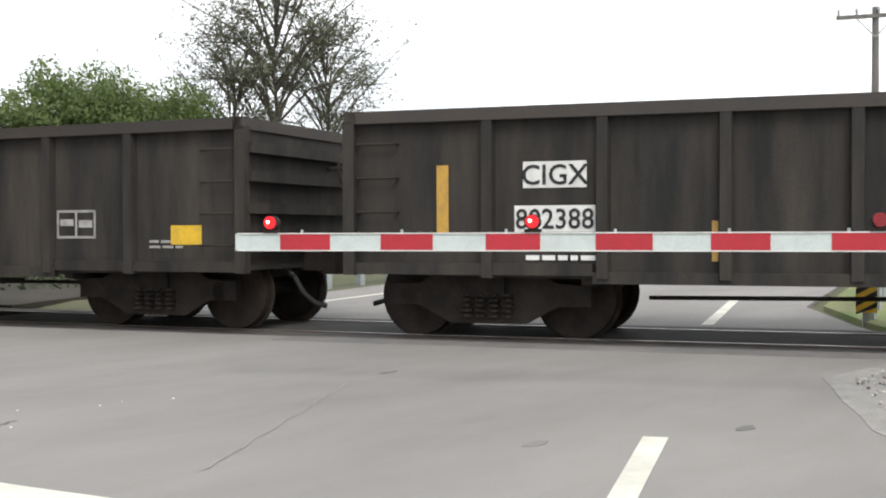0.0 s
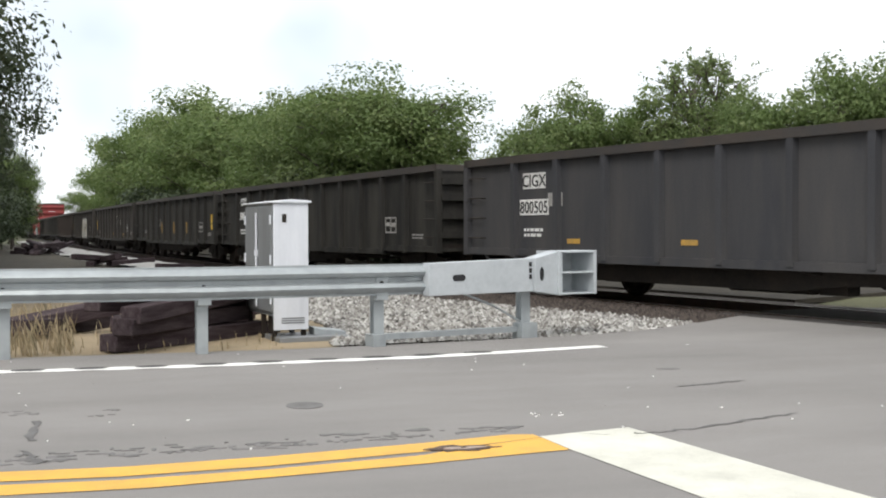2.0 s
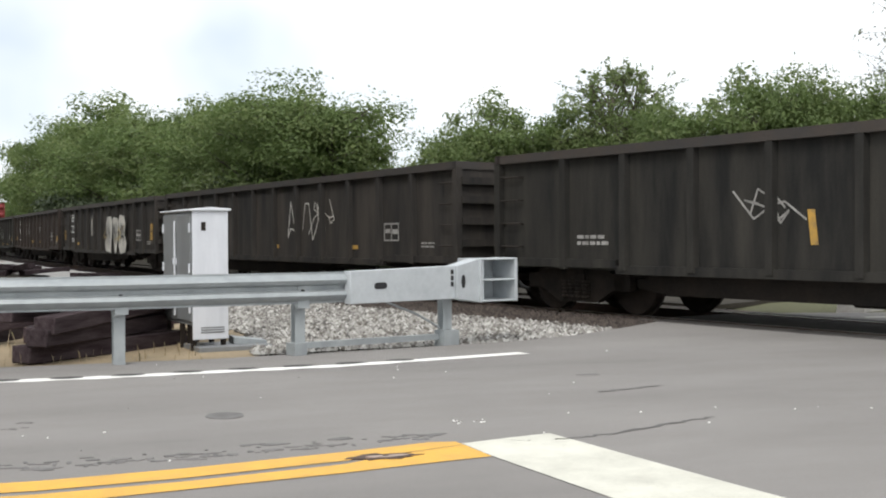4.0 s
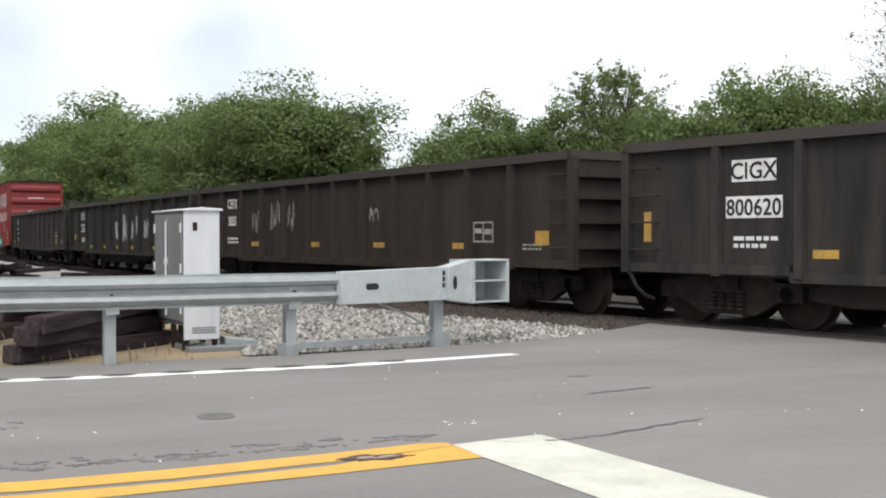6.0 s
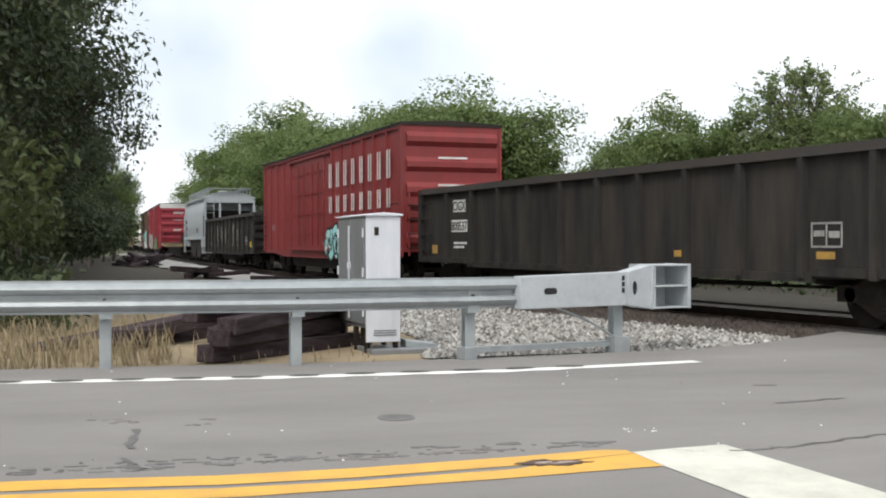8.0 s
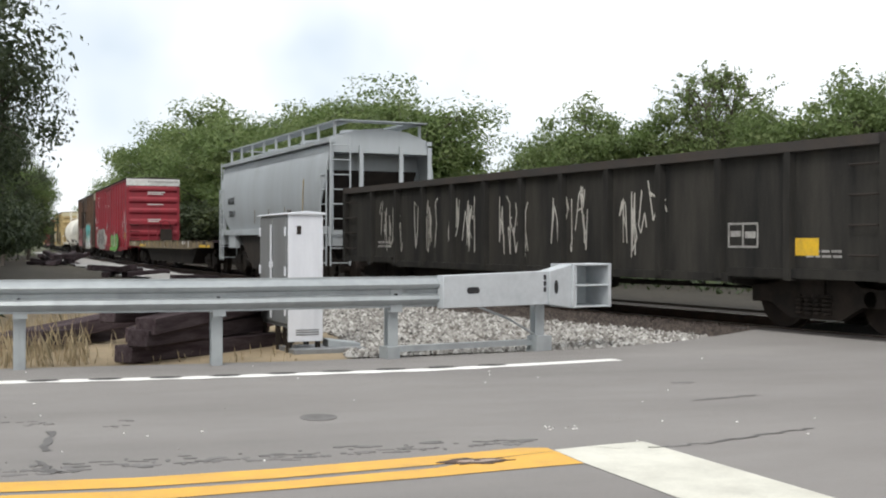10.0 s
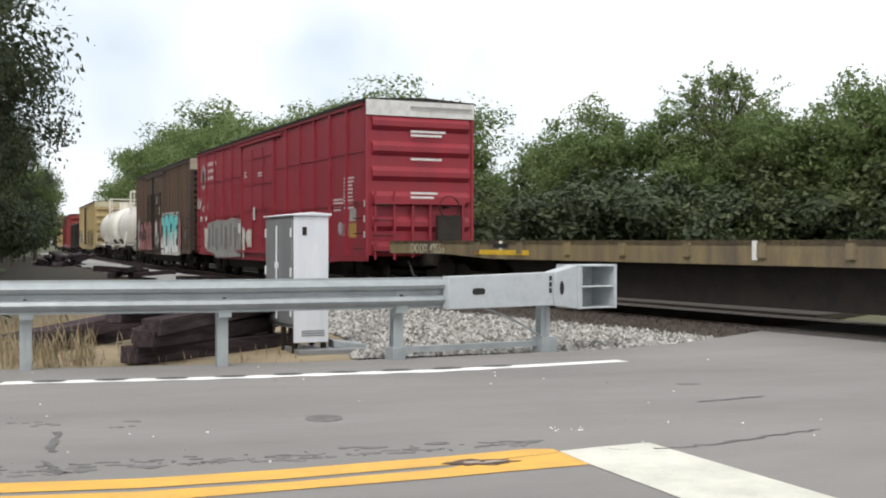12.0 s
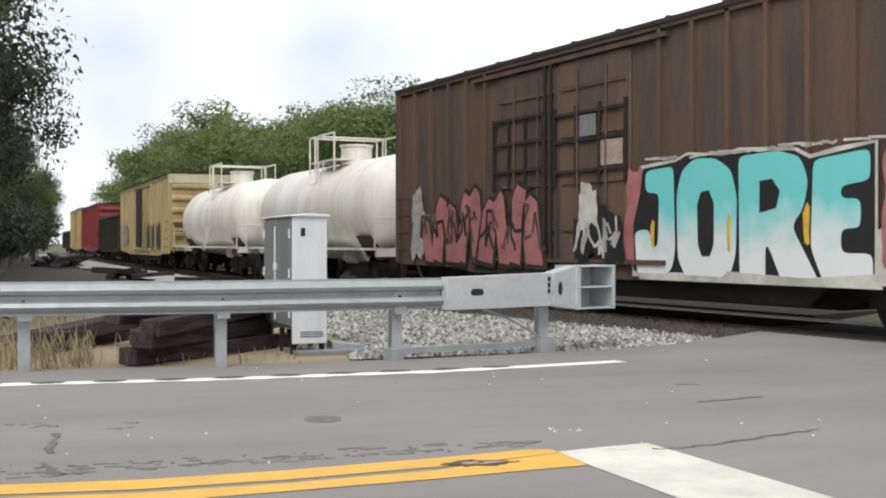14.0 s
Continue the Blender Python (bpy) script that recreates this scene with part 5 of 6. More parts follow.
def low_reflectors(xs, z=0.98, w=0.36, h=0.085, material=YELLOW):
    def f(car, hh, y, step):
        for x in xs:
            plate(car, x, z, w, h, material, "reflector", "yellow reflective strip", y)
    return f


def tall_reflectors(xs, z=1.35, w=0.13, h=0.4, material=YELLOW, lean=0.0):
    def f(car, hh, y, step):
        for x in xs:
            plate(car, x, z, w, h, material, "reflector", "upright yellow reflective strip", y, -lean)
    return f


def square(x, z, w, h, material):
    def f(car, hh, y, step):
        plate(car, x, z, w, h, material, "reflector", "yellow reflective plate", y)
    return f


def tags(items):
    def f(car, hh, y, step):
        for k, (x, z, w, h, m, n) in enumerate(items):
            scribble(car, x, z, w, h, 31 * k + int(10 * abs(x)), m, y - 0.002, n, 0.013)
    return f


gondola(16.35, 1.25, G_GREY, "dark grey open gondola car with white number panels", "CIGX", "802388", True, drop=0.25, mark_x=-5.3, seed=1, extras=[tall_reflectors([-6.5], 1.42, 0.13, 0.85, AMBER), tall_reflectors([-3.68, 1.4], 1.05, 0.11, 0.4, AMBER)])
gondola(0.08, -15.0, G_GREY, "dark grey open gondola car with yellow reflective strips", "CEFX", "30394", drop=0.14, seed=2, extras=[low_reflectors([-4.65, -1.9, 1.1, 3.7], 0.84, 0.4, 0.1), square(-7.2, 0.93, 0.34, 0.17, YELLOW), square(6.75, 1.12, 0.42, 0.22, YELLOW), tags([(-0.9, 1.0, 0.2, 0.5, CHALK, 3)])])
gondola(-16.2, -31.3, G_BROWN, "brown-black open gondola car with slanting yellow strips", "NDYX", "582", seed=3, faint=True, extras=[tall_reflectors([-7.36, -5.37, -3.45, -1.5, 0.2, 1.99], 1.13, 0.09, 0.36, YELLOW, 0.05), tall_reflectors([4.65], 1.13, 0.12, 0.42, YELLOW, 0.03), square(1.3, 0.82, 0.2, 0.09, WHITE), tall_reflectors([7.2], 1.28, 0.14, 0.42), tags([(4.15, 1.2, 0.3, 0.2, FADED, 5), (5.3, 1.2, 0.35, 0.26, FADED, 5)])])
gondola(-32.4, -48.0, G_BLUE, "slate grey open gondola car with white number panels", "CIGX", "800505", True, seed=4, extras=[low_reflectors([-4.6, -1.9, 2.8, 6.8], 0.96, 0.34, 0.08, AMBER), square(-5.1, 1.65, 0.4, 0.22, FADED)])
gondola(-49.1, -64.6, G_BLACK, "black open gondola car with white lettering", "CITX", "300112", seed=5, extras=[])
gondola(-65.7, -81.3, G_BLACK, "black open gondola car with scraped paint", "", "", seed=6, extras=[tall_reflectors([7.1], 1.42, 0.2, 0.5), tall_reflectors([3.0, 0.6, -1.9], 1.25, 0.1, 0.42, AMBER, 0.05), tags([(-2.5, 1.5, 1.2, 0.5, FADED, 3)])])
gondola(-82.4, -98.4, G_GREY, "dark grey open gondola car with a yellow plate", "", "", seed=7, extras=[tall_reflectors([-7.3], 1.45, 0.2, 0.6), low_reflectors([-4, 0, 4], 0.96, 0.34, 0.08, AMBER), tags([(2.2, 1.5, 2.2, 0.9, CHALK, 6)])])


def throw_up(car, hh, y, step):
    """Three bulging silver-white letters."""
    outlines = ([(0.82, 1.0), (0.9, 0.72), (1.42, 0.66), (1.5, 1.2), (1.58, 1.75), (1.42, 1.92), (1.05, 1.9), (0.93, 1.6), (0.98, 1.25)],
                [(1.62, 1.8), (1.75, 1.88), (2.12, 1.84), (2.2, 1.6), (2.1, 1.1), (1.98, 0.68), (1.82, 0.66), (1.7, 1.1)],
                [(2.22, 1.75), (2.35, 1.95), (2.75, 1.88), (2.88, 1.62), (2.76, 1.3), (2.95, 1.0), (2.86, 0.7), (2.4, 0.64), (2.2, 0.9), (2.3, 1.3)])
    for k, pts in enumerate(outlines):
        pts = [(0.84 + 1.5 * (p - 0.82), q) for p, q in pts]
        cx, cz = sum(p[0] for p in pts) / len(pts), sum(p[1] for p in pts) / len(pts)
        part("graffiti", Shape().prism([(cx + 1.1 * (p - cx), cz + 1.05 * (q - cz)) for p, q in pts], y - 0.1, y - 0.094, "y"), INK, car, "dark outline of a spray-painted letter")
        part("graffiti", Shape().prism(pts, y - 0.108, y - 0.1, "y"), CHALK, car, "bulging off-white spray-painted letter")
        scribble(car, cx, cz, 0.5, 0.8, 7 * k + 5, SILVER, y - 0.107, 6, 0.035)
        scribble(car, cx, cz, 0.55, 0.7, 7 * k + 6, INK, y - 0.109, 2, 0.014)
        scribble(car, cx, cz, 0.4, 0.5, 7 * k + 8, OCHRE, y - 0.1085, 1, 0.02)


def tall_word(car, hh, y, step):
    me = letters("RUSSIA", 0.27, 0.0, 0.0)
    me.transform(Matrix.Translation((-2.73, y - 0.004, 1.6)) @ Matrix.Rotation(radians(-82), 4, "Y") @ Matrix.Translation((0, 0, -0.1)))
    me.materials.clear()
    me.materials.append(CHALK)
    part("lettering", me, None, car, "white hand-sprayed word running upwards")
    scribble(car, -1.95, 1.6, 0.22, 0.8, 77, CHALK, y - 0.002, 5)


gondola(-99.6, -115.0, G_GREY, "dark grey open gondola car with large off-white graffiti", "CIGX", "800620", True, seed=8, extras=[throw_up, tall_word, tall_reflectors([6.95], 1.35, 0.24, 0.5, AMBER), low_reflectors([-4.6, 3.0], 0.96, 0.34, 0.1, AMBER), tall_reflectors([-7.35], 1.3, 0.13, 0.4, AMBER)])
gondola(-116.0, -131.4, G_BROWN, "brown-grey open gondola car with orange strips", "CEFX", "3055", seed=9, extras=[low_reflectors([-4.2, -1.0, 1.8, 4.6], 1.02, 0.42, 0.1, AMBER), square(-7.0, 1.18, 0.24, 0.2, AMBER), square(6.9, 1.15, 0.34, 0.22, AMBER), tags([(-4.1, 1.5, 0.4, 0.6, FADED, 4), (-3.1, 1.6, 0.5, 0.8, FADED, 5), (-2.2, 1.6, 0.5, 0.7, FADED, 5), (1.6, 1.6, 0.3, 0.3, FADED, 3)])])
gondola(-132.2, -148.0, G_BLACK, "black open gondola car with white scrawled tags", "CIGX", "802375", True, seed=10, extras=[low_reflectors([-4.4, -2.4, -0.49, 1.44, 4.07], 0.86, 0.34, 0.1, AMBER), square(-7.2, 1.2, 0.24, 0.2, AMBER), square(6.26, 1.14, 0.46, 0.24, AMBER), tags([(-0.54, 1.41, 0.5, 0.65, WHITE, 8), (0.46, 1.5, 0.45, 0.95, WHITE, 9), (1.38, 1.42, 0.5, 0.7, WHITE, 8), (2.25, 1.6, 0.55, 0.75, WHITE, 9), (3.25, 1.45, 0.6, 0.65, WHITE, 9)])])
gondola(-149.2, -165.3, G_GREY, "dark grey open gondola car with white number panels", "CIGX", "800537", True, seed=11, extras=[low_reflectors([2.4, 5.6], 0.98, 0.34, 0.1, AMBER), square(-7.3, 1.0, 0.3, 0.2, AMBER), square(-6.7, 0.96, 0.12, 0.17, UNLIT)])


# -- boxcars --
FAR = 1.28


def boxcar(head, tail, paint, label, top=4.25, sill=0.9, ribs=14, rib_w=0.07, door=(-1.3, 1.3), rows=(), end_rows=6, end_cap=None, ends=None, rib_depth=0.06, cap_h=0.36, plugs=2):
    car, L = start("boxcar", label, "boxcar", head, tail)
    h = L / 2
    base = h - 2.0
    running_gear(car, L, base)
    brake_gear(car, 0.8)
    face = HALF - rib_depth
    ends = ends or paint
    part("body", Shape().box(-h, -face, sill, h, FAR - 0.04, top - 0.08), paint, car)
    part("roof", Shape().prism([(-HALF - 0.02, top - 0.1), (FAR + 0.02, top - 0.1), (FAR + 0.02, top - 0.03), (0, top + 0.04), (-HALF - 0.02, top - 0.03)], -h - 0.03, h + 0.03, "x"), SOOT_AND_SHADE, car, "grimy sheet roof")
    for k in range(int(L / 1.2)):
        part("roof_seam", Shape().prism([(-HALF, top - 0.03), (0, top + 0.04), (FAR, top - 0.03), (FAR, top + 0.0), (0, top + 0.07), (-HALF, top + 0.0)], -h + 0.6 + 1.2 * k, -h + 0.66 + 1.2 * k, "x"), SOOT_AND_SHADE, car)
    sill_s = [(-h, sill), (h, sill), (h, sill - 0.14), (base, sill - 0.16), (base - 1.4, sill - 0.26), (-base + 1.4, sill - 0.26), (-base, sill - 0.16), (-h, sill - 0.14)]
    for y0, y1 in ((-face - 0.01, -face + 0.03), (FAR - 0.07, FAR - 0.03)):
        part("side_sill", Shape().prism(sill_s, y0, y1, "y"), paint, car)
    part("centre_sill", Shape().prism([(-h + 0.3, sill), (h - 0.3, sill), (h - 0.3, 0.6), (base - 1.2, 0.6), (base - 2.2, 0.26), (-base + 2.2, 0.26), (-base + 1.2, 0.6), (-h + 0.3, 0.6)], -0.4, 0.4, "y"), SOOT_AND_SHADE, car)
    part("underframe", Shape().prism([(-base + 1.5, sill - 0.1), (base - 1.5, sill - 0.1), (base - 2.0, 0.34), (-base + 2.0, 0.34)], -1.22, -1.16, "y").prism([(-base + 1.5, sill - 0.1), (base - 1.5, sill - 0.1), (base - 2.0, 0.34), (-base + 2.0, 0.34)], 0.96, 1.02, "y"), SOOT_AND_SHADE, car, "grimy deep underframe girders")
    rib = Shape().prism([(-rib_w, face), (rib_w, face), (rib_w * 0.92, HALF), (-rib_w * 0.92, HALF)], sill - 0.02, top - 0.12, "z").mesh("side_rib", paint)
    for k in range(ribs):
        x = -h + 0.12 + (L - 0.24) * k / (ribs - 1)
        if door[0] - 0.15 < x < door[1] + 0.15:
            continue
        part("side_rib", rib, None, car).matrix_basis = pose(x, 0, 0, 0, 0, 180)
        part("side_rib", rib, None, car).matrix_basis = pose(x, FAR - HALF, 0)
    part("eave", Shape().box(-h, -HALF, top - 0.17, h, -face, top - 0.1), paint, car)
    part("eave", Shape().box(-h, FAR, top - 0.17, h, FAR - 0.05, top - 0.1), paint, car)
    for z in rows:
        r2 = Shape()
        for k in range(ribs - 1):
            x0, x1 = -h + 0.12 + (L - 0.24) * k / (ribs - 1), -h + 0.12 + (L - 0.24) * (k + 1) / (ribs - 1)
            if x1 < door[0] or x0 > door[1]:
                r2.box(x0 + 0.06, -face - 0.02, z, x1 - 0.06, -face, z + 0.05)
        part("side_stiffener", r2, paint, car)
    mid = (door[0] + door[1]) / 2
    leaves = [(door[0], mid - 0.01), (mid + 0.01, door[1])] if plugs == 2 else [door]
    for a, b in leaves:
        d = soften(part("door", Shape().box(a, -face - 0.035, sill + 0.04, b, -face, top - 0.32), paint, car, "sliding plug door"), 0.012, 1)
        for z in np.linspace(sill + 0.5, top - 0.8, 4):
            part("door_brace", Shape().box(a + 0.1, -face - 0.06, z, b - 0.1, -face - 0.035, z + 0.07), paint, d)
        for q in (0.3, 0.7):
            part("lock_bar", Shape().tube((a + (b - a) * q, -face - 0.07, sill + 0.15), (a + (b - a) * q, -face - 0.07, top - 0.5), 0.02, 6), paint, d)
    part("door_track", Shape().box(door[0] - 0.9, -HALF - 0.05, sill - 0.02, door[1] + 0.9, -face, sill + 0.05), paint, car)
    part("door_track", Shape().box(door[0] - 0.9, -HALF - 0.03, top - 0.3, door[1] + 0.9, -face, top - 0.23), paint, car)
    for x in (-1, 1):
        for k in range(end_rows):
            z = sill + 0.3 + (top - 0.75 - sill) * k / (end_rows - 1) - (0.15 if end_cap else 0)
            w = 0.5 * (top - 0.9 - sill) / (end_rows - 1) * 0.62
            prof = [(x * h, z - w), (x * (h + 0.085), z - w * 0.35), (x * (h + 0.085), z + w * 0.35), (x * h, z + w)]
            part("end_corrugation", Shape().prism(prof, -face + 0.1, FAR - 0.14, "y"), ends, car)
        if end_cap:
            part("end_cap", Shape().box(x * h, -HALF, top - cap_h, x * (h + 0.05), FAR, top - 0.06), end_cap, car, "pale painted band along the top of the end")
        for y0, y1 in ((-HALF, -face + 0.02), (FAR - 0.06, FAR)):
            part("corner_post", Shape().box(x * (h - 0.12), y0, sill - 0.1, x * (h + 0.03), y1, top - 0.12), paint, car)
        for k in range(4):
            part("grab_iron", RUNG_MESH, None, car).matrix_basis = pose(x * (h - 0.4), -HALF - 0.02, sill + 0.15 + 0.36 * k)
    for k in range(4):
        part("ladder_rung", RUNG_MESH, None, car).matrix_basis = pose(h + 0.12, -1.1, sill + 0.1 + 0.36 * k, 0, 0, 90)
    ring = [(h + 0.32, 0.5 + 0.26 * math.cos(a), 2.0 + 0.26 * math.sin(a)) for a in np.linspace(0, 2 * math.pi, 17)]
    part("brake_wheel", Shape().path(ring, 0.014, 5).tube((h, 0.5, 2.0), (h + 0.32, 0.5, 2.0), 0.025, 6), SOOT_AND_SHADE, car)
    for q in (-1.3, -0.82):
        part("ladder_rail", Shape().box(h + 0.1, q - 0.025, sill - 0.1, h + 0.14, q + 0.025, sill + 1.5), ends, car)
    for q in (-0.35, 0.1, 0.95):
        part("end_post", Shape().box(h + 0.06, q - 0.03, sill - 0.05, h + 0.13, q + 0.03, sill + 1.25), ends, car)
    part("end_grate", Shape().box(h + 0.06, -1.3, sill + 1.2, h + 0.16, 1.0, sill + 1.26), ends, car)
    part("brake_box", Shape().box(h + 0.08, 0.25, sill + 0.35, h + 0.24, 0.85, sill + 0.95), SOOT_AND_SHADE, car)
    part("brake_platform", Shape().box(h, -0.6, 1.0, h + 0.22, 0.6, 1.04), SOOT_AND_SHADE, car)
    bars(car, h - 1.7, sill + 0.75, 0.7, 5, FADED, -face, 0.035, 4)
    bars(car, -h + 1.2, sill + 0.9, 0.6, 3, FADED, -face, 0.035, 5)
    return car, h, -face


def letter_bars(car, x, z, count, pitch, w, h, material, y, label):
    """A painted name as one upright bar for each letter."""
    for k in range(count):
        part("name_bar", Shape().box(x + pitch * k, y - 0.006, z, x + pitch * k + w, y - 0.001, z + h), material, car, label)


def spray(car, pts, material, y, label, d=0.004):
    return part("graffiti", Shape().prism(pts, y - d - 0.004, y - d, "y"), material, car, label)


def blob(cx, cz, w, h, seed, n=30, rough=0.25):
    r = random.Random(seed)
    ph = [r.uniform(0, 6.283) for _ in range(4)]
    out = []
    for a in np.linspace(0, 2 * math.pi, n + 1)[:-1]:
        q = 1 + rough * (0.5 * math.sin(3 * a + ph[0]) + 0.35 * math.sin(5 * a + ph[1]) + 0.3 * math.sin(9 * a + ph[2]))
        out.append((cx + w / 2 * q * math.copysign(abs(math.cos(a)) ** 0.6, math.cos(a)), cz + h / 2 * q * math.copysign(abs(math.sin(a)) ** 0.6, math.sin(a))))
    return out


def rounded(pts, times=2):
    """The outline with its corners cut to soft bends."""
    for _ in range(times):
        out = []
        for p, q in zip(pts, pts[1:] + pts[:1]):
            cut = min(0.25, 0.06 / max(0.01, math.hypot(q[0] - p[0], q[1] - p[1])))
            out += [(p[0] + cut * (q[0] - p[0]), p[1] + cut * (q[1] - p[1])), (q[0] - cut * (q[0] - p[0]), q[1] - cut * (q[1] - p[1]))]
        pts = out
    return pts


# red boxcar with a large white name and a turquoise tag
car, h, y = boxcar(-166.6, -183.6, RED, "red ribbed boxcar with a large white painted name", 4.25, 0.92, 16, 0.06, (-3.1, 0.7), (), 5)
for x in (0.0, 0.2):
    letter_bars(car, 1.5 + x, 2.85, 8, 0.84, 0.1, 0.74, WHITE, -HALF, "white painted letter as plain bars")
    letter_bars(car, 1.5 + x, 2.08, 8, 0.84, 0.1, 0.5, WHITE, -HALF, "white painted letter as plain bars")
for k, (dx, w, hh) in enumerate(((1.5, 1.0, 0.62), (2.2, 1.1, 0.9), (3.1, 1.0, 0.8), (3.9, 1.0, 0.9), (4.7, 1.1, 0.6), (5.2, 0.8, 0.35))):
    spray(car, blob(dx, 1.12 - 0.1 * (k > 3), w + 0.14, hh + 0.12, 40 + k, rough=0.45), INK, -HALF, "dark outline of turquoise spray-painted lettering", 0.004 + 0.006 * k)
    spray(car, blob(dx, 1.12 - 0.1 * (k > 3), w, hh, 40 + k, rough=0.45), TEAL, -HALF, "turquoise spray-painted lettering", 0.007 + 0.006 * k)
    scribble(car, dx, 1.12, w * 0.8, hh * 0.8, 9 + k, INK, -HALF - 0.0125 - 0.006 * k, 4, 0.03)
scribble(car, 3.1, 1.15, 3.4, 0.6, 19, WHITE, -HALF - 0.05, 6, 0.022)
frame_mark(car, h - 2.0, 1.75, 0.4, 0.42, -HALF)
bars(car, h - 0.95, 1.55, 0.6, 4, FADED, -HALF, 0.04, 21)
plate(car, h - 0.5, 1.15, 0.5, 0.22, AMBER, "reflector", "yellow reflective plate", -HALF)
for z in (1.7, 2.6, 3.3):
    part("small_lettering", Shape().box(h + 0.086, -0.5, z, h + 0.09, 0.3, z + 0.05), WHITE, car)

# low gondola with streaked white paint
gondola(-186.0, -202.0, G_BLACK, "black open gondola car streaked with white graffiti", "", "", seed=12, extras=[tags([(x, 1.5, 1.0, 1.2, CHALK, 8) for x in (-5.5, -3.8, -2.1, -0.3, 1.6, 3.4)]), square(6.7, 1.1, 0.42, 0.22, YELLOW)])


# -- covered hopper --
def hopper_car(head, tail):
    car, L = start("covered_hopper", "pale grey covered hopper car with rounded sides", "hopper car", head, tail, (head - tail) / 2 - 1.2)
    h = L / 2
    running_gear(car, L, h - 1.2)
    zs = [1.5 + 0.12 * k for k in range(20)]
    half = [(1.5 - 0.16 * max(0.0, (2.5 - z) / 1.0) ** 2 - 0.2 * max(0.0, (z - 2.5) / 1.25) ** 2, z) for z in zs]
    upper = [p for p in half if p[1] > 2.6]
    outline = [(-p, q) for p, q in upper] + [(-0.75, 3.98), (0, 4.06), (0.75, 3.98)] + upper[::-1]
    part("body", Shape().prism(outline, -h + 0.75, h - 0.95, "x"), HOPPER, car)
    cap = [p for p in upper if p[1] > 3.4]
    part("roof", Shape().prism([(-p, q) for p, q in cap] + [(-0.75, 3.985), (0, 4.065), (0.75, 3.985)] + cap[::-1], -h + 0.1, h - 0.1, "x"), HOPPER, car)
    for y in (-1, 1):
        for x0, x1 in ((-h + 0.1, -h + 0.75), (h - 0.95, h - 0.1)):
            part("side_sheet", Shape().prism([(y * p, q) for p, q in upper] + [(y * (p - 0.03), q) for p, q in upper[::-1]], x0, x1, "x"), HOPPER, car)
    lower = [p for p in half if p[1] < 2.75]
    for y in (-1, 1):
        s = Shape()
        for w, z in lower:
            inset = 1.55 * (1 - max(0.0, (z - 1.5) / 1.16) ** 0.5) if z < 2.66 else 0.0
            for x in (-h + 0.1 + inset * 0.55, h - 0.1 - inset):
                s.v += [(x, y * w, z), (x, y * (w - 0.03), z)]
        for k in range(len(lower) - 1):
            i, j = 4 * k, 4 * k + 4
            s.f += [(i, i + 2, j + 2, j), (i + 1, j + 1, j + 3, i + 3), (i, j, j + 1, i + 1), (i + 2, i + 3, j + 3, j + 2)]
        part("side_sheet", s, HOPPER, car)
    # Near-black here puts the shade under the body into the sheets' colour.
    part("slope_sheet", Shape().prism([(-h + 0.75, 2.9), (h - 0.95, 2.9), (h - 2.2, 1.3), (2.1, 0.32), (0.5, 0.32), (0.1, 1.0), (-0.1, 1.0), (-0.5, 0.32), (-2.1, 0.32), (-h + 1.8, 1.3)], -1.3, 1.3, "y"), SOOT_AND_SHADE, car, "sloping hopper sheets with the shade under the body in their colour")
    for x in (-0.9, 0.9):
        part("outlet_gate", Shape().prism([(-0.9, 0.8), (0.9, 0.8), (0.5, 0.35), (-0.5, 0.35)], x * 1.6 - 0.4, x * 1.6 + 0.4, "x"), IRON, car, "dark outlet gate")
    for y in (-1, 1):
        part("side_sill", Shape().box(-h, y * 1.3, 1.36, h, y * 1.45, 1.54), HOPPER, car)
        for x in (-1, 1):
            part("bolster_plate", Shape().box(x * (h - 0.9), y * 1.25, 0.95, x * (h - 1.7), y * 1.42, 1.4), HOPPER, car)
        part("roof_edge", Shape().box(-h + 0.05, y * 1.27, 3.66, h - 0.05, y * 1.42, 3.76), HOPPER, car)
        part("running_board", Shape().box(-h + 0.2, y * 0.75, 4.2, h - 0.2, y * 1.2, 4.25), GALV, car, "grated steel walkway")
        for k in range(9):
            x = -h + 0.3 + (L - 0.6) * k / 8
            part("walkway_post", Shape().box(x - 0.03, y * 1.14, 3.7, x + 0.03, y * 1.2, 4.24), HOPPER, car)
    for x in (-1, 1):
        part("end_walk", Shape().box(x * (h - 0.3), -1.2, 4.2, x * (h + 0.15), 1.2, 4.23), GALV, car)
        part("end_frame", Shape().box(x * (h - 0.05), -1.45, 1.05, x * (h + 0.05), 1.45, 1.45), HOPPER, car)
        for y in (-1.35, -0.55, 0.55, 1.35):
            part("end_post", Shape().box(x * (h - 0.08), y - 0.05, 1.4, x * (h - 0.02), y + 0.05, 3.6), HOPPER, car)
        # End slope coloured as dark as the shaded recess it stands in.
        part("end_slope", Shape().prism([(x * (h - 0.7), 3.0), (x * (h - 0.73), 2.9), (x * (h - 2.2), 1.4), (x * (h - 2.1), 1.35)], -1.25, 1.25, "y"), SOOT_AND_SHADE, car)
        for side in (-1.42, -0.9):
            part("ladder_rail", Shape().tube((x * (h + 0.1), side, 0.55), (x * (h + 0.1), side, 3.8), 0.022, 6), HOPPER, car)
        for k in range(9):
            part("ladder_rung", Shape().tube((x * (h + 0.1), -1.42, 0.62 + 0.37 * k), (x * (h + 0.1), -0.9, 0.62 + 0.37 * k), 0.016, 6), HOPPER, car)
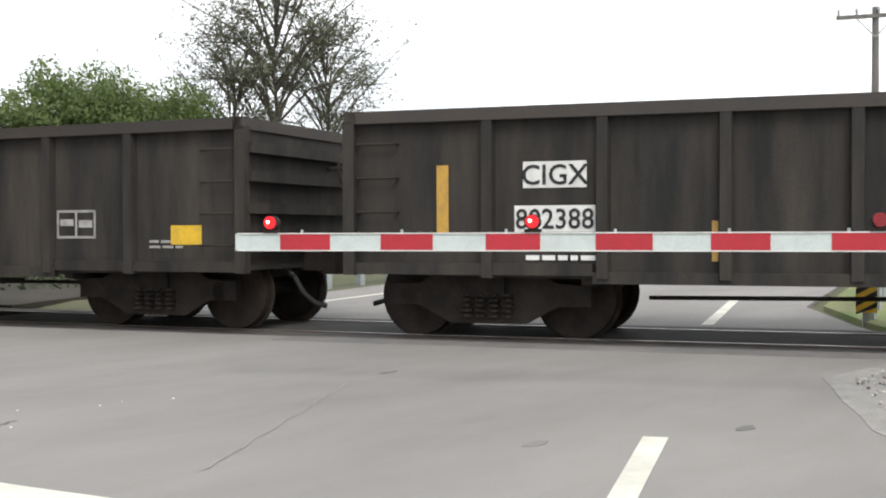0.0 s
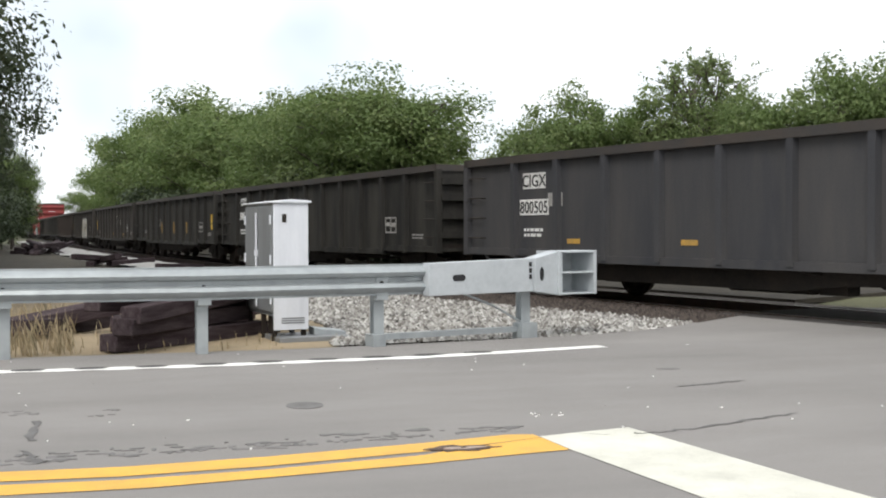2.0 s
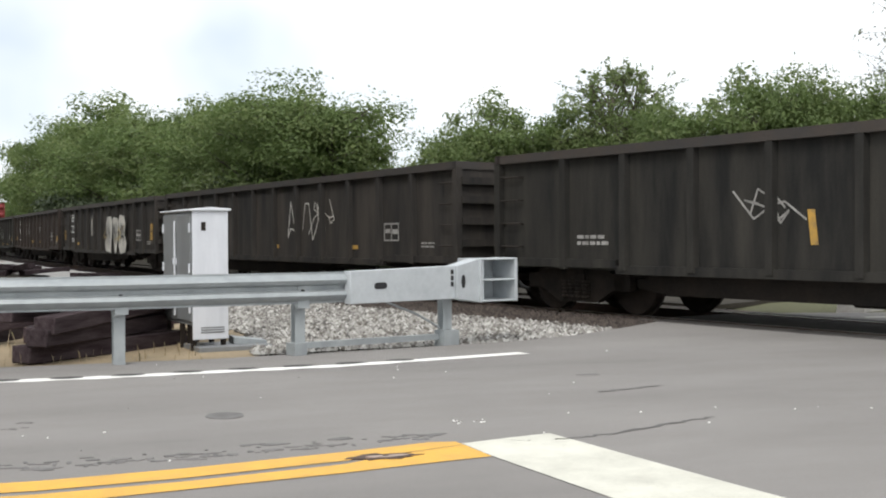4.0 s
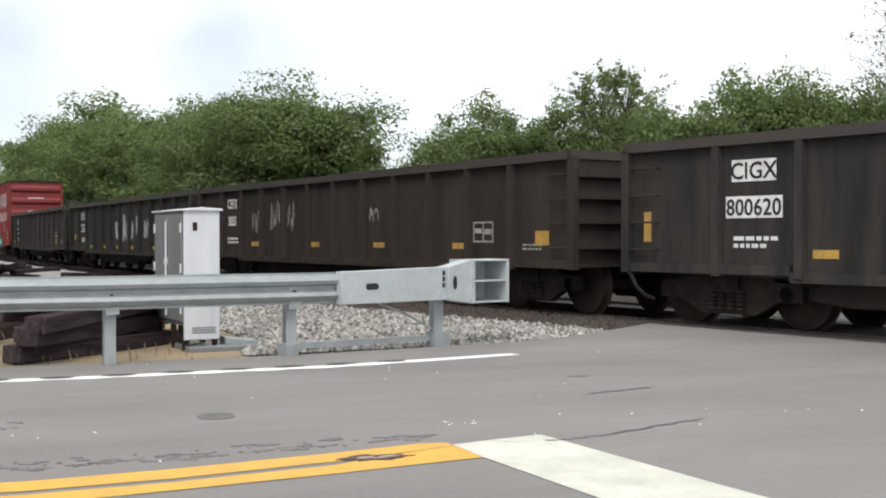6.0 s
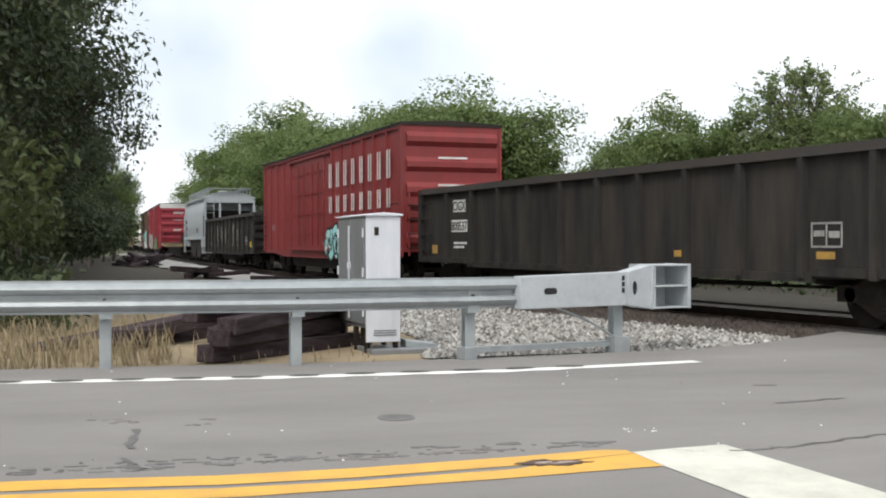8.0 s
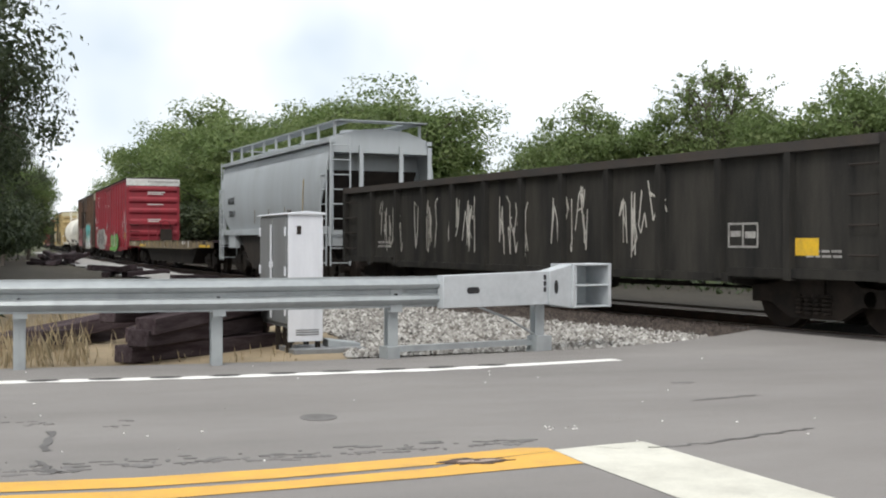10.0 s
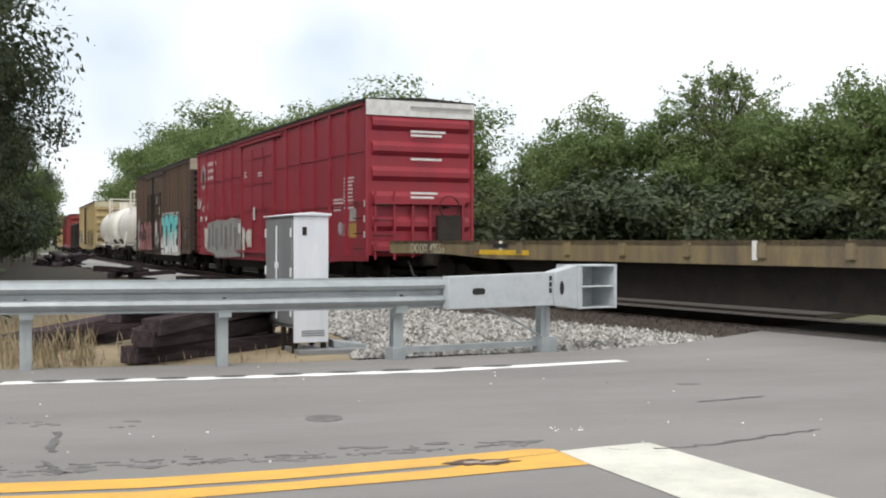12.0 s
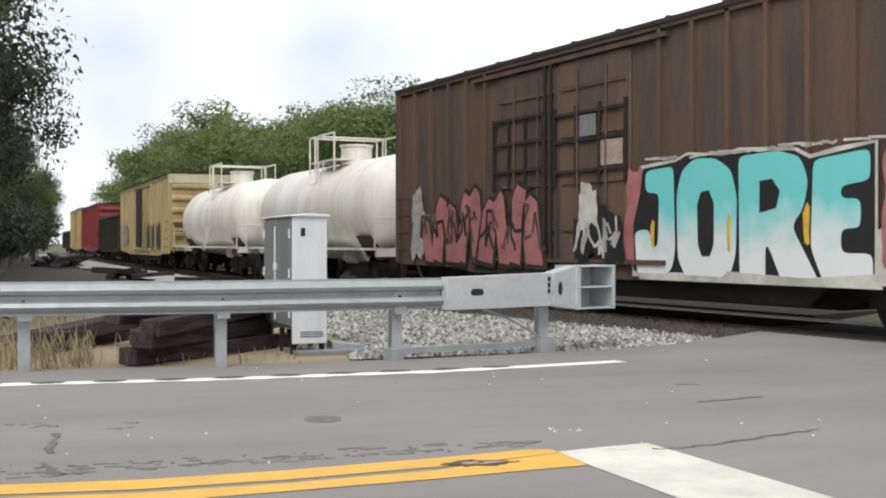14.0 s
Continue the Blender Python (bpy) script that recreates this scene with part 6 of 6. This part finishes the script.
        for side in (0, 0.45):
            part("ladder_rail", Shape().tube((x * (h - side), -1.5, 0.55), (x * (h - side), -1.5, 2.9), 0.022, 6), HOPPER, car)
        for k in range(7):
            part("ladder_rung", Shape().tube((x * h, -1.5, 0.62 + 0.37 * k), (x * (h - 0.45), -1.5, 0.62 + 0.37 * k), 0.016, 6), HOPPER, car)
    for k in range(3):
        part("roof_hatch", Shape().tube((-h + 2 + (L - 4) * k / 2, 0, 4.03), (-h + 2 + (L - 4) * k / 2, 0, 4.16), 0.4, 16), HOPPER, car)
    sign_text("NAHX", 0.34, -h + 1.55, -1.515, 2.35, INK, car, "black reporting mark", 0.05, 0, 0.85)
    sign_text("328267", 0.3, -h + 1.6, -1.505, 1.95, INK, car, "black car number", 0.05, 0, 0.85)
    for k, x in enumerate((-1.2, 0.3, 1.9)):
        plate(car, x, 1.9, 0.04, 0.42, DECK, "rust_streak", "narrow rusty stain", -1.485)
    plate(car, 3.6, 2.3, 0.06, 1.0, OCHRE, "rust_streak", "long orange stain", -1.52, 0.1)
    plate(car, 2.35, 1.88, 0.38, 0.32, INK, "data_panel", "dark data panel", -1.49)
    frame_mark(car, 2.35, 1.88, 0.38, 0.32, -1.498)


hopper_car(-203.2, -214.2)


# -- flat car --
def flat_car(head, tail):
    car, L = start("flat_car", "empty flat car with a worn ochre deck edge", "flat car", head, tail)
    h = L / 2
    running_gear(car, L, h - 2.1)
    running_gear_mid = h - 2.1
    brake_gear(car, 0.85)
    part("deck", Shape().box(-h, -1.5, 1.12, h, 1.5, 1.2), CREOSOTE, car, "dark plank deck")
    for y in (-1, 1):
        part("side_sill", Shape().prism([(-h, 1.2), (h, 1.2), (h, 0.93), (running_gear_mid - 0.5, 0.93), (running_gear_mid - 2.2, 0.86), (-running_gear_mid + 2.2, 0.86), (-running_gear_mid + 0.5, 0.93), (-h, 0.93)], y * 1.5, y * 1.44, "y"), DECK, car, "ochre side sill with grime")
    part("centre_sill", Shape().box(-h + 0.3, -0.4, 0.5, h - 0.3, 0.4, 1.1), SOOT_AND_SHADE, car)
    part("under_frame", Shape().prism([(-running_gear_mid + 2.0, 0.9), (running_gear_mid - 2.0, 0.9), (running_gear_mid - 3.2, 0.28), (-running_gear_mid + 3.2, 0.28)], -1.2, 1.2, "y"), SOOT_AND_SHADE, car)
    for k in range(14):
        x = -h + 0.8 + (L - 1.6) * k / 13
        if -h + 0.5 < x < -h + 3.4:
            continue
        part("stake_pocket", Shape().box(x - 0.07, -1.54, 0.96, x + 0.07, -1.5, 1.16), DECK, car)
    for x in (-h + 4.6, h - 4.4, 0.6):
        plate(car, x, 1.06, 0.1, 0.26, WHITE, "reflector", "white reflective strip", -1.5)
    plate(car, h - 5.4, 1.1, 0.6, 0.12, WHITE, "mark_panel", "white data panel", -1.5)
    for x in (-h + 4.6, h - 1.3):
        plate(car, x, 0.98, 1.9, 0.09, YELLOW, "reflector", "bright yellow strip", -1.502)
        part("side_opening", Shape().box(x - 0.25, -1.508, 1.06, x + 0.25, -1.5, 1.14), DARK_HOLE, car)
    sign_text("DODX 40556", 0.27, -h + 1.75, -1.508, 0.95, WORN, car, "white reporting mark and number", 0.05, 0.004, 0.9)


flat_car(-215.4, -236.3)

# crimson boxcar with a white band on its end
car, h, y = boxcar(-237.7, -255.7, CRIMSON, "crimson boxcar with a white-banded end and graffiti", 4.55, 0.86, 15, 0.05, (-1.95, 1.1), (2.05, 3.3), 6, WHITE, None, 0.055, 0.42, 1)
for z, k in ((3.7, 8), (3.45, 7), (3.2, 7)):
    letter_bars(car, -h + 1.52, z + 0.22, k, 0.17, 0.075, 0.13, WHITE, y, "white painted letter as a plain bar")
part("emblem", Shape().prism([(-h + 0.8 + 0.36 * math.cos(a), 3.55 + 0.46 * math.sin(a)) for a in np.linspace(0, 6.283, 25)[:-1]], y - 0.006, y - 0.001, "y"), FADED, car, "faded oval emblem")
part("emblem", Shape().prism([(-h + 0.8 + 0.2 * math.cos(a), 3.53 + 0.3 * math.sin(a)) for a in np.linspace(0, 6.283, 25)[:-1]], y - 0.01, y - 0.006, "y"), INK, car, "dark centre of the emblem")
sign_text("CP", 0.26, -h + 0.8, y - 0.005, 2.3, WHITE, car, "white reporting mark", 0.05, 0.004)
sign_text("220", 0.27, -h + 0.68, -HALF - 0.004, 1.93, WHITE, car, "white car number", 0.05, 0.004, 0.85)
sign_text("569", 0.27, -h + 1.45, -HALF - 0.004, 1.93, WHITE, car, "white car number", 0.05, 0.004, 0.85)
scribble(car, -h + 0.4, 2.6, 0.4, 0.5, 4, WHITE, -HALF - 0.01, 4)
spray(car, [(-h + 1.5, 0.86), (-h + 1.6, 1.5), (-h + 1.8, 1.85), (-h + 3.2, 1.95), (-h + 4.6, 1.9), (-h + 5.4, 1.98), (-h + 6.55, 1.9), (-h + 6.6, 1.4), (-h + 6.5, 0.7), (-h + 2.9, 0.62), (-h + 2.85, 0.74)], SILVER, -HALF, "large silver-grey spray-painted lettering")
for k, dx in enumerate((2.05, 2.6, 3.15, 3.9, 4.5, 5.2, 5.8)):
    spray(car, blob(-h + dx, 1.3 + 0.1 * (k % 2), 0.26 + 0.06 * (k % 3), 0.8, 60 + k, 18), PATCH, -HALF, "dark shapes within the silver lettering", 0.010)
spray(car, blob(-h + 1.5, 1.35, 0.5, 0.7, 66, 20), CHALK, -HALF, "pale spray-painted patch", 0.012)
for k, (x, w, hh, m) in enumerate(((1.25, 0.55, 0.72, LIME), (1.85, 0.85, 0.8, LIME), (2.65, 0.9, 0.78, LIME), (3.36, 0.42, 1.1, CHALK), (4.0, 0.8, 0.85, LIME), (4.7, 0.9, 0.85, LIME), (5.3, 0.6, 0.5, LIME))):
    spray(car, blob(x, 1.12, w + 0.1, hh + 0.1, 70 + k), INK, -HALF, "dark outline of spray-painted lettering", 0.002 + 0.006 * k)
    spray(car, blob(x, 1.12, w, hh, 70 + k), m, -HALF, "green and white spray-painted lettering", 0.006 + 0.006 * k)
    scribble(car, x, 1.12, w * 0.7, hh * 0.7, 170 + k, CHALK if k % 2 else INK, -HALF - 0.012 - 0.006 * k, 3, 0.02)
plate(car, h - 1.0, 1.45, 0.5, 0.35, AMBER, "reflector", "amber square plate", y)
plate(car, h - 1.0, 1.82, 0.45, 0.3, FADED, "data_panel", "", y)
part("emblem", Shape().prism([(h - 1.9 + 0.17 * math.cos(a), 1.5 + 0.17 * math.sin(a)) for a in np.linspace(0, 6.283, 19)[:-1]], y - 0.006, y - 0.001, "y"), FADED, car, "small pale disc")
part("graffiti", Shape().box(0.95, -HALF - 0.052, 0.62, 4.4, -HALF - 0.046, 0.82), LIME, car, "green band under the lettering")
for k, (x, z, w, hh) in enumerate(((1.6, 1.15, 0.3, 0.2), (3.95, 1.25, 0.3, 0.22), (4.25, 0.95, 0.22, 0.2))):
    spray(car, blob(x, z, w, hh, 140 + k), OCHRE, -HALF, "orange touch in the lettering", 0.056)
spray(car, blob(-1.4, 1.3, 0.7, 0.55, 145), CHALK, -HALF, "white paint patch on the door", 0.012)
spray(car, blob(-2.1, 1.2, 0.35, 0.9, 146), CHALK, -HALF, "white paint patch on the door", 0.012)
plate(car, -0.75, 2.05, 0.22, 0.4, WHITE, "placard", "white placard on the door", -HALF - 0.03)
plate(car, -2.6, 1.62, 0.3, 0.32, WHITE, "placard", "white routing board", -HALF - 0.02)
bars(car, 7.35, 2.74, 0.72, 9, WHITE, y, 0.04, 31, 0.09)
bars(car, 6.6, 2.24, 0.6, 4, WHITE, y, 0.04, 32, 0.085)
bars(car, -1.95, 3.4, 0.2, 3, WHITE, -HALF - 0.02, 0.04, 33, 0.07)
bars(car, -0.3, 3.3, 0.4, 2, WHITE, -HALF - 0.02, 0.04, 34, 0.08)
bars(car, -h + 1.3, 2.62, 0.3, 4, FADED, y, 0.03, 35, 0.07)
for k in range(3):
    plate(car, h - 0.06, 1.35 + 0.36 * k, 0.07, 0.16, WHITE, "reflector", "white reflective strip", -HALF - 0.001)
for z, w in ((3.75, 0.9), (3.66, 0.8), (3.1, 0.8), (2.3, 0.7), (2.2, 0.6), (4.32, 1.6)):
    part("small_lettering", Shape().box(h + 0.09, -0.4, z, h + 0.094, -0.4 + w, z + 0.05), WHITE if z < 4 else FADED, car)

# brown boxcar with turquoise letters
car, h, y = boxcar(-257.2, -272.7, BROWN, "weathered brown boxcar with large turquoise graffiti", 4.5, 0.86, 22, 0.045, (-3.5, 0.4), (), 13, surface("weathered_cream_paint", (0.42, 0.38, 0.29), (0.3, 0.26, 0.2), 0.5, 2), SOOT_AND_SHADE, 0.06, 0.5, 2)
fade = [(0.55, 0.66), (5.55, 0.66)] + [(5.55 - 0.25 * k, 1.25 + 0.22 * math.sin(1.7 * k) + 0.12 * math.sin(4.1 * k)) for k in range(21)]
spray(car, fade, CHALK, -HALF, "white ground sprayed behind the letters", -0.003)
halo = [(0.5, 0.66), (0.46, 1.46), (0.62, 1.93), (0.7, 2.33), (1.1, 2.36), (1.5, 2.38), (1.75, 2.46), (2.1, 2.43), (2.5, 2.4), (2.8, 2.45), (3.3, 2.42), (3.82, 2.38), (4.06, 2.27), (4.5, 2.34), (5.1, 2.38), (5.1, 0.66)]
spray(car, halo, CHALK, -HALF, "white glow sprayed round the letters", 0.002)
shade = [(0.55, 0.74), (0.52, 1.45), (0.68, 1.9), (0.75, 2.28), (1.5, 2.34), (1.75, 2.42), (2.5, 2.36), (2.8, 2.4), (3.8, 2.34), (4.05, 2.22), (5.06, 2.34), (5.06, 0.74)]
spray(car, shade, INK, -HALF, "black shadow behind the spray-painted letters", 0.007)
GLYPHS = (
    [(0.82, 2.24), (1.46, 2.28), (1.5, 1.05), (1.42, 0.76), (1.12, 0.66), (0.62, 0.7), (0.56, 1.34), (0.9, 1.38), (1.0, 1.12), (1.08, 1.1), (1.12, 1.22), (1.14, 1.9), (0.82, 1.92)],
    [(1.56, 0.95), (1.53, 1.85), (1.64, 2.2), (1.9, 2.36), (2.34, 2.34), (2.66, 2.16), (2.77, 1.78), (2.75, 1.0), (2.64, 0.72), (2.2, 0.64), (1.72, 0.68)],
    [(2.83, 0.62), (2.8, 2.33), (3.5, 2.36), (3.9, 2.26), (4.04, 1.95), (3.96, 1.6), (3.76, 1.38), (4.26, 0.62), (3.62, 0.62), (3.36, 1.12), (3.3, 1.12), (3.3, 0.62)],
    [(4.12, 2.2), (5.0, 2.28), (5.0, 1.9), (4.56, 1.86), (4.56, 1.7), (4.86, 1.7), (4.86, 1.34), (4.56, 1.34), (4.56, 1.04), (5.04, 1.04), (5.04, 0.66), (4.3, 0.66), (4.08, 1.1)])
for pts in GLYPHS:
    spray(car, rounded(pts), TEAL_FADE, -HALF, "turquoise spray-painted block letter fading to white", 0.014)
spray(car, [(2.0, 1.15), (1.98, 1.7), (2.06, 1.88), (2.22, 1.9), (2.32, 1.72), (2.32, 1.15), (2.24, 0.98), (2.08, 0.98)], INK, -HALF, "black middle of a letter", 0.02)
spray(car, [(3.2, 1.56), (3.2, 1.98), (3.42, 2.0), (3.56, 1.84), (3.5, 1.62)], INK, -HALF, "black middle of a letter", 0.02)
for x, z, w, hh in ((1.0, 1.3, 0.08, 0.4), (4.02, 1.4, 0.1, 0.5), (2.62, 1.3, 0.06, 0.5)):
    spray(car, blob(x, z, w, hh, 150), YELLOW, -HALF, "yellow touch beside the letters", 0.022)
scribble(car, 2.9, 2.4, 4.2, 0.06, 151, CHALK, -HALF - 0.022, 12, 0.016)
spray(car, [(0.7, 0.62), (0.62, 0.72), (2.5, 0.7), (2.6, 0.78), (4.0, 0.72), (5.1, 0.8), (5.2, 0.62)], CHALK, -HALF, "white fade along the foot of the letters", 0.026)
spray(car, blob(5.4, 1.5, 0.5, 1.4, 80), PINK, -HALF, "pink spray-painted edge", 0.003)
spray(car, blob(0.55, 1.5, 0.5, 1.5, 81), PINK, -HALF, "pink spray-painted edge", 0.003)
tops = (1.72, 2.1, 1.95, 2.15, 2.22, 1.98, 2.12, 2.2, 2.0)
for k in range(9):
    x, d = -6.25 + 0.5 * k, 0.045 if k > 4 else 0.0
    lean, w = 0.1 * (1 if k % 2 else -1), 0.34 + 0.1 * (k % 3)
    quad = [(x - w / 2 - lean, 0.8 + 0.05 * (k % 2)), (x + w / 2 - lean, 0.78), (x + w / 2 + lean, tops[k] - 0.12), (x + 0.4 * lean, tops[k]), (x - w / 2 + lean, tops[k] - 0.22)]
    big = [(x + 1.35 * (p - x), 1.45 + 1.12 * (q - 1.45)) for p, q in quad]
    spray(car, big, SOOT_AND_SHADE, -HALF - d, "black outline of pink spray-painted lettering", 0.003 + 0.001 * k)
    spray(car, quad, PINK, -HALF - d, "dull pink spray-painted lettering", 0.014 + 0.001 * k)
    scribble(car, x, 1.45, w, 0.9, 60 + k, SOOT_AND_SHADE if k % 2 else BROWN, -HALF - d - 0.026, 2, 0.035)
for x in (-3.62, -3.1, -2.55, -1.98, -1.62, -1.0, -0.35, 0.32):
    part("door_brace", Shape().box(x - 0.025, -HALF - 0.03, 2.1, x + 0.025, -HALF + 0.02, 3.42), SOOT_AND_SHADE, car, "dark upright brace on the door")
for z, x0, x1 in ((3.38, -3.62, -2.0), (2.95, -3.62, -2.0), (2.45, -3.62, -2.0), (3.3, -1.62, 0.32), (2.85, -1.62, 0.32), (2.35, -1.62, 0.32)):
    part("door_brace", Shape().box(x0, -HALF - 0.025, z - 0.025, x1, -HALF + 0.02, z + 0.025), SOOT_AND_SHADE, car, "dark cross brace on the door")
for x in (-1.9, -1.72):
    part("lock_bar", Shape().tube((x, -HALF - 0.03, 0.9), (x, -HALF - 0.03, 4.2), 0.03, 6), SOOT_AND_SHADE, car, "dark locking rod between the doors")
for k in range(3):
    spray(car, blob(-0.75 + 0.42 * k, 1.2 + 0.16 * (k % 2), 0.5, 0.8, 110 + k), INK, -HALF - 0.045, "dark green and black spray paint", 0.006 + 0.003 * k)
    scribble(car, -0.75 + 0.42 * k, 1.25, 0.45, 0.7, 120 + k, CHALK, -HALF - 0.062, 3, 0.025)
spray(car, [(-0.9, 2.9), (-0.45, 2.9), (-0.45, 3.25), (-0.9, 3.25)], CASE_GREY, -HALF, "grey painted-out patch on the door", 0.004)
spray(car, [(-0.32, 2.4), (0.25, 2.4), (0.25, 2.8), (-0.32, 2.8)], BARE, -HALF, "pale painted-out patch on the door", 0.004)
spray(car, blob(-6.7, 1.5, 0.6, 1.4, 99), FADED, -HALF, "pale grey spray-painted patch", 0.004)
spray(car, blob(-0.6, 1.75, 0.5, 0.7, 98), CHALK, -HALF, "white paint patch on the door", 0.06)


# -- tank cars --
def tank_car(head, tail, dome):
    car, L = start("tank_car", "white tank car with a railed top platform", "tank car", head, tail, (head - tail) / 2 - 1.4)
    h = L / 2
    running_gear(car, L, h - 1.4)
    R, zc, n = 1.32, 2.05, 32
    t = Shape()
    prof = [(-h + 0.35, 0.0), (-h + 0.37, 0.35), (-h + 0.46, 0.75), (-h + 0.65, 1.08), (-h + 0.95, 1.27), (-h + 1.15, R)]
    prof = prof + [(0, R)] + [(-a, b) for a, b in prof[::-1]]
    for x, r in prof:
        t.v += [(x, r * math.cos(2 * math.pi * k / n), zc + r * math.sin(2 * math.pi * k / n)) for k in range(n)]
    for i in range(len(prof) - 1):
        t.f += [(i * n + k, (i + 1) * n + k, (i + 1) * n + (k + 1) % n, i * n + (k + 1) % n) for k in range(n)]
    part("tank", t, TANK, car, "white cylindrical tank with grimy streaks")
    for x in (-1, 1):
        part("saddle", Shape().prism([(-1.2, 1.35), (-0.9, 0.85), (0.9, 0.85), (1.2, 1.35)], x * (h - 1.9), x * (h - 1.1), "x"), SOOT_AND_SHADE, car)
        part("end_sill", Shape().box(x * (h - 0.1), -1.4, 0.85, x * h, 1.4, 1.05), TANK, car)
        part("stub_sill", Shape().box(x * (h - 2.2), -0.3, 0.65, x * (h - 0.05), 0.3, 0.95), SOOT_AND_SHADE, car)
    part("walkway", Shape().box(-h, -1.45, 1.0, h, -1.1, 1.05), TANK, car)
    rail = Shape().path([(-h, -1.45, 1.05), (-h, -1.45, 1.75), (-h, 1.45, 1.75), (-h, 1.45, 1.05)], 0.02).path([(h, -1.45, 1.05), (h, -1.45, 1.75), (h, 1.45, 1.75), (h, 1.45, 1.05)], 0.02)
    part("hand_rail", rail, TANK, car)
    z = zc + R
    d = part("dome", Shape().tube((dome, 0, z - 0.1), (dome, 0, z + 0.42), 0.42, 18), TANK, car)
    part("lid", Shape().tube((dome, 0, z + 0.42), (dome, 0, z + 0.47), 0.46, 18), TANK, d)
    p = part("platform", Shape().box(dome - 1.0, -1.0, z - 0.02, dome + 1.0, -0.45, z + 0.02).box(dome - 1.0, 0.45, z - 0.02, dome + 1.0, 1.0, z + 0.02), TANK, car)
    for x0, x1 in ((dome - 1.0, dome - 0.55), (dome - 0.35, dome + 1.0)):
        for yy in (-1.0, 1.0):
            part("safety_rail", Shape().path([(x0, yy, z - 0.3), (x0, yy, z + 0.7), (x1, yy, z + 0.7), (x1, yy, z - 0.3)], 0.025), TANK, p)
        part("safety_rail", Shape().path([(x0, -1.0, z + 0.7), (x0, 1.0, z + 0.7)], 0.025), TANK, p)
    lad = Shape().tube((dome - 0.2, -1.45, 0.9), (dome - 0.2, -1.0, z), 0.02, 6).tube((dome + 0.2, -1.45, 0.9), (dome + 0.2, -1.0, z), 0.02, 6)
    for k in range(7):
        q = k / 6.5
        lad.tube((dome - 0.2, -1.45 + 0.2 * q, 1.05 + q * 2.2), (dome + 0.2, -1.45 + 0.2 * q, 1.05 + q * 2.2), 0.015, 6)
    part("ladder", lad, TANK, car)
    part("brake_reservoir", Shape().tube((h - 2.8, -1.0, 0.85), (h - 1.9, -1.0, 0.85), 0.2, 12), TANK, car)
    part("outlet_valve", Shape().tube((0, 0, 0.45), (0, 0, 0.8), 0.16, 10), SOOT_AND_SHADE, car)


tank_car(-274.0, -285.0, 0.5)
tank_car(-286.2, -297.4, 0.3)

car, h, y = boxcar(-298.6, -316.0, OCHRE, "faded yellow boxcar streaked with rust", 4.2, 0.86, 14, 0.06, (-2.0, 2.0), (), 6, surface("pale_cream_paint", (0.6, 0.55, 0.38), (0.45, 0.4, 0.26), 0.5, 2), OCHRE, 0.06, 0.45)
spray(car, [(-1.6, 1.0), (-1.6, 3.9), (0.4, 3.9), (0.4, 1.0)], SOOT_AND_SHADE, -HALF, "dark grimy door panel", 0.045)
for k in range(7):
    spray(car, blob(1.2 + 0.8 * k, 1.5, 0.4, 1.2, 120 + k), DECK if k % 2 else RUST_TOP, -HALF, "rust stain", 0.003)
spray(car, blob(-6.5, 1.6, 2.2, 1.1, 130), SILVER, -HALF, "grey-green graffiti patch", 0.003)
gondola(-317.2, -330.2, SOOT_AND_SHADE, "sooty dark gondola car", "", "", top=2.9, seed=14)
boxcar(-331.4, -347.5, RED, "dull red boxcar far down the track", 4.0, 0.86, 14, 0.06, (-1.8, 1.8), (), 6)
boxcar(-348.7, -364.5, OCHRE, "pale cream boxcar far down the track", 4.2, 0.86, 14, 0.06, (-1.8, 1.8), (), 6)
gondola(-365.7, -381.0, G_BLACK, "black open gondola car far down the track", "", "", seed=15)


# ---- movement ----
def motions():
    """Every car runs along the track at one steady speed."""
    for car, mid, base in TRAIN:
        rows = []
        for k in range(29):
            t = 0.5 * k
            s = mid + SPEED * t
            ax, ay, _ = on_line(min(max(s + base, -455), 130))
            bx, by, _ = on_line(min(max(s - base, -456), 129))
            if s > 120:
                dx, dy = math.cos(radians(-68)), math.sin(radians(-68))
                ox, oy, a = on_line(120)
                ax, ay = ox + math.cos(a) * (s - 120 + base), oy + math.sin(a) * (s - 120 + base)
                bx, by = ox + math.cos(a) * (s - 120 - base), oy + math.sin(a) * (s - 120 - base)
            rows.append((t, pose((ax + bx) / 2, (ay + by) / 2, 0.016, 0, 0, math.degrees(math.atan2(ay - by, ax - bx)))))
        walk(car, rows)
    turn = math.degrees(SPEED / 0.43)
    spins = [[(k / FPS, pose(q, -0.72 if not side else 0.72, 0.435, 0, (-1 if side else 1) * turn * k / FPS, 180 * side)) for k in range(421)] for side in (0, 1) for q in (-0.89, 0.89)]
    for wheel, q, side in WHEELS:
        walk(wheel, spins[2 * side + (q > 0)])


motions()
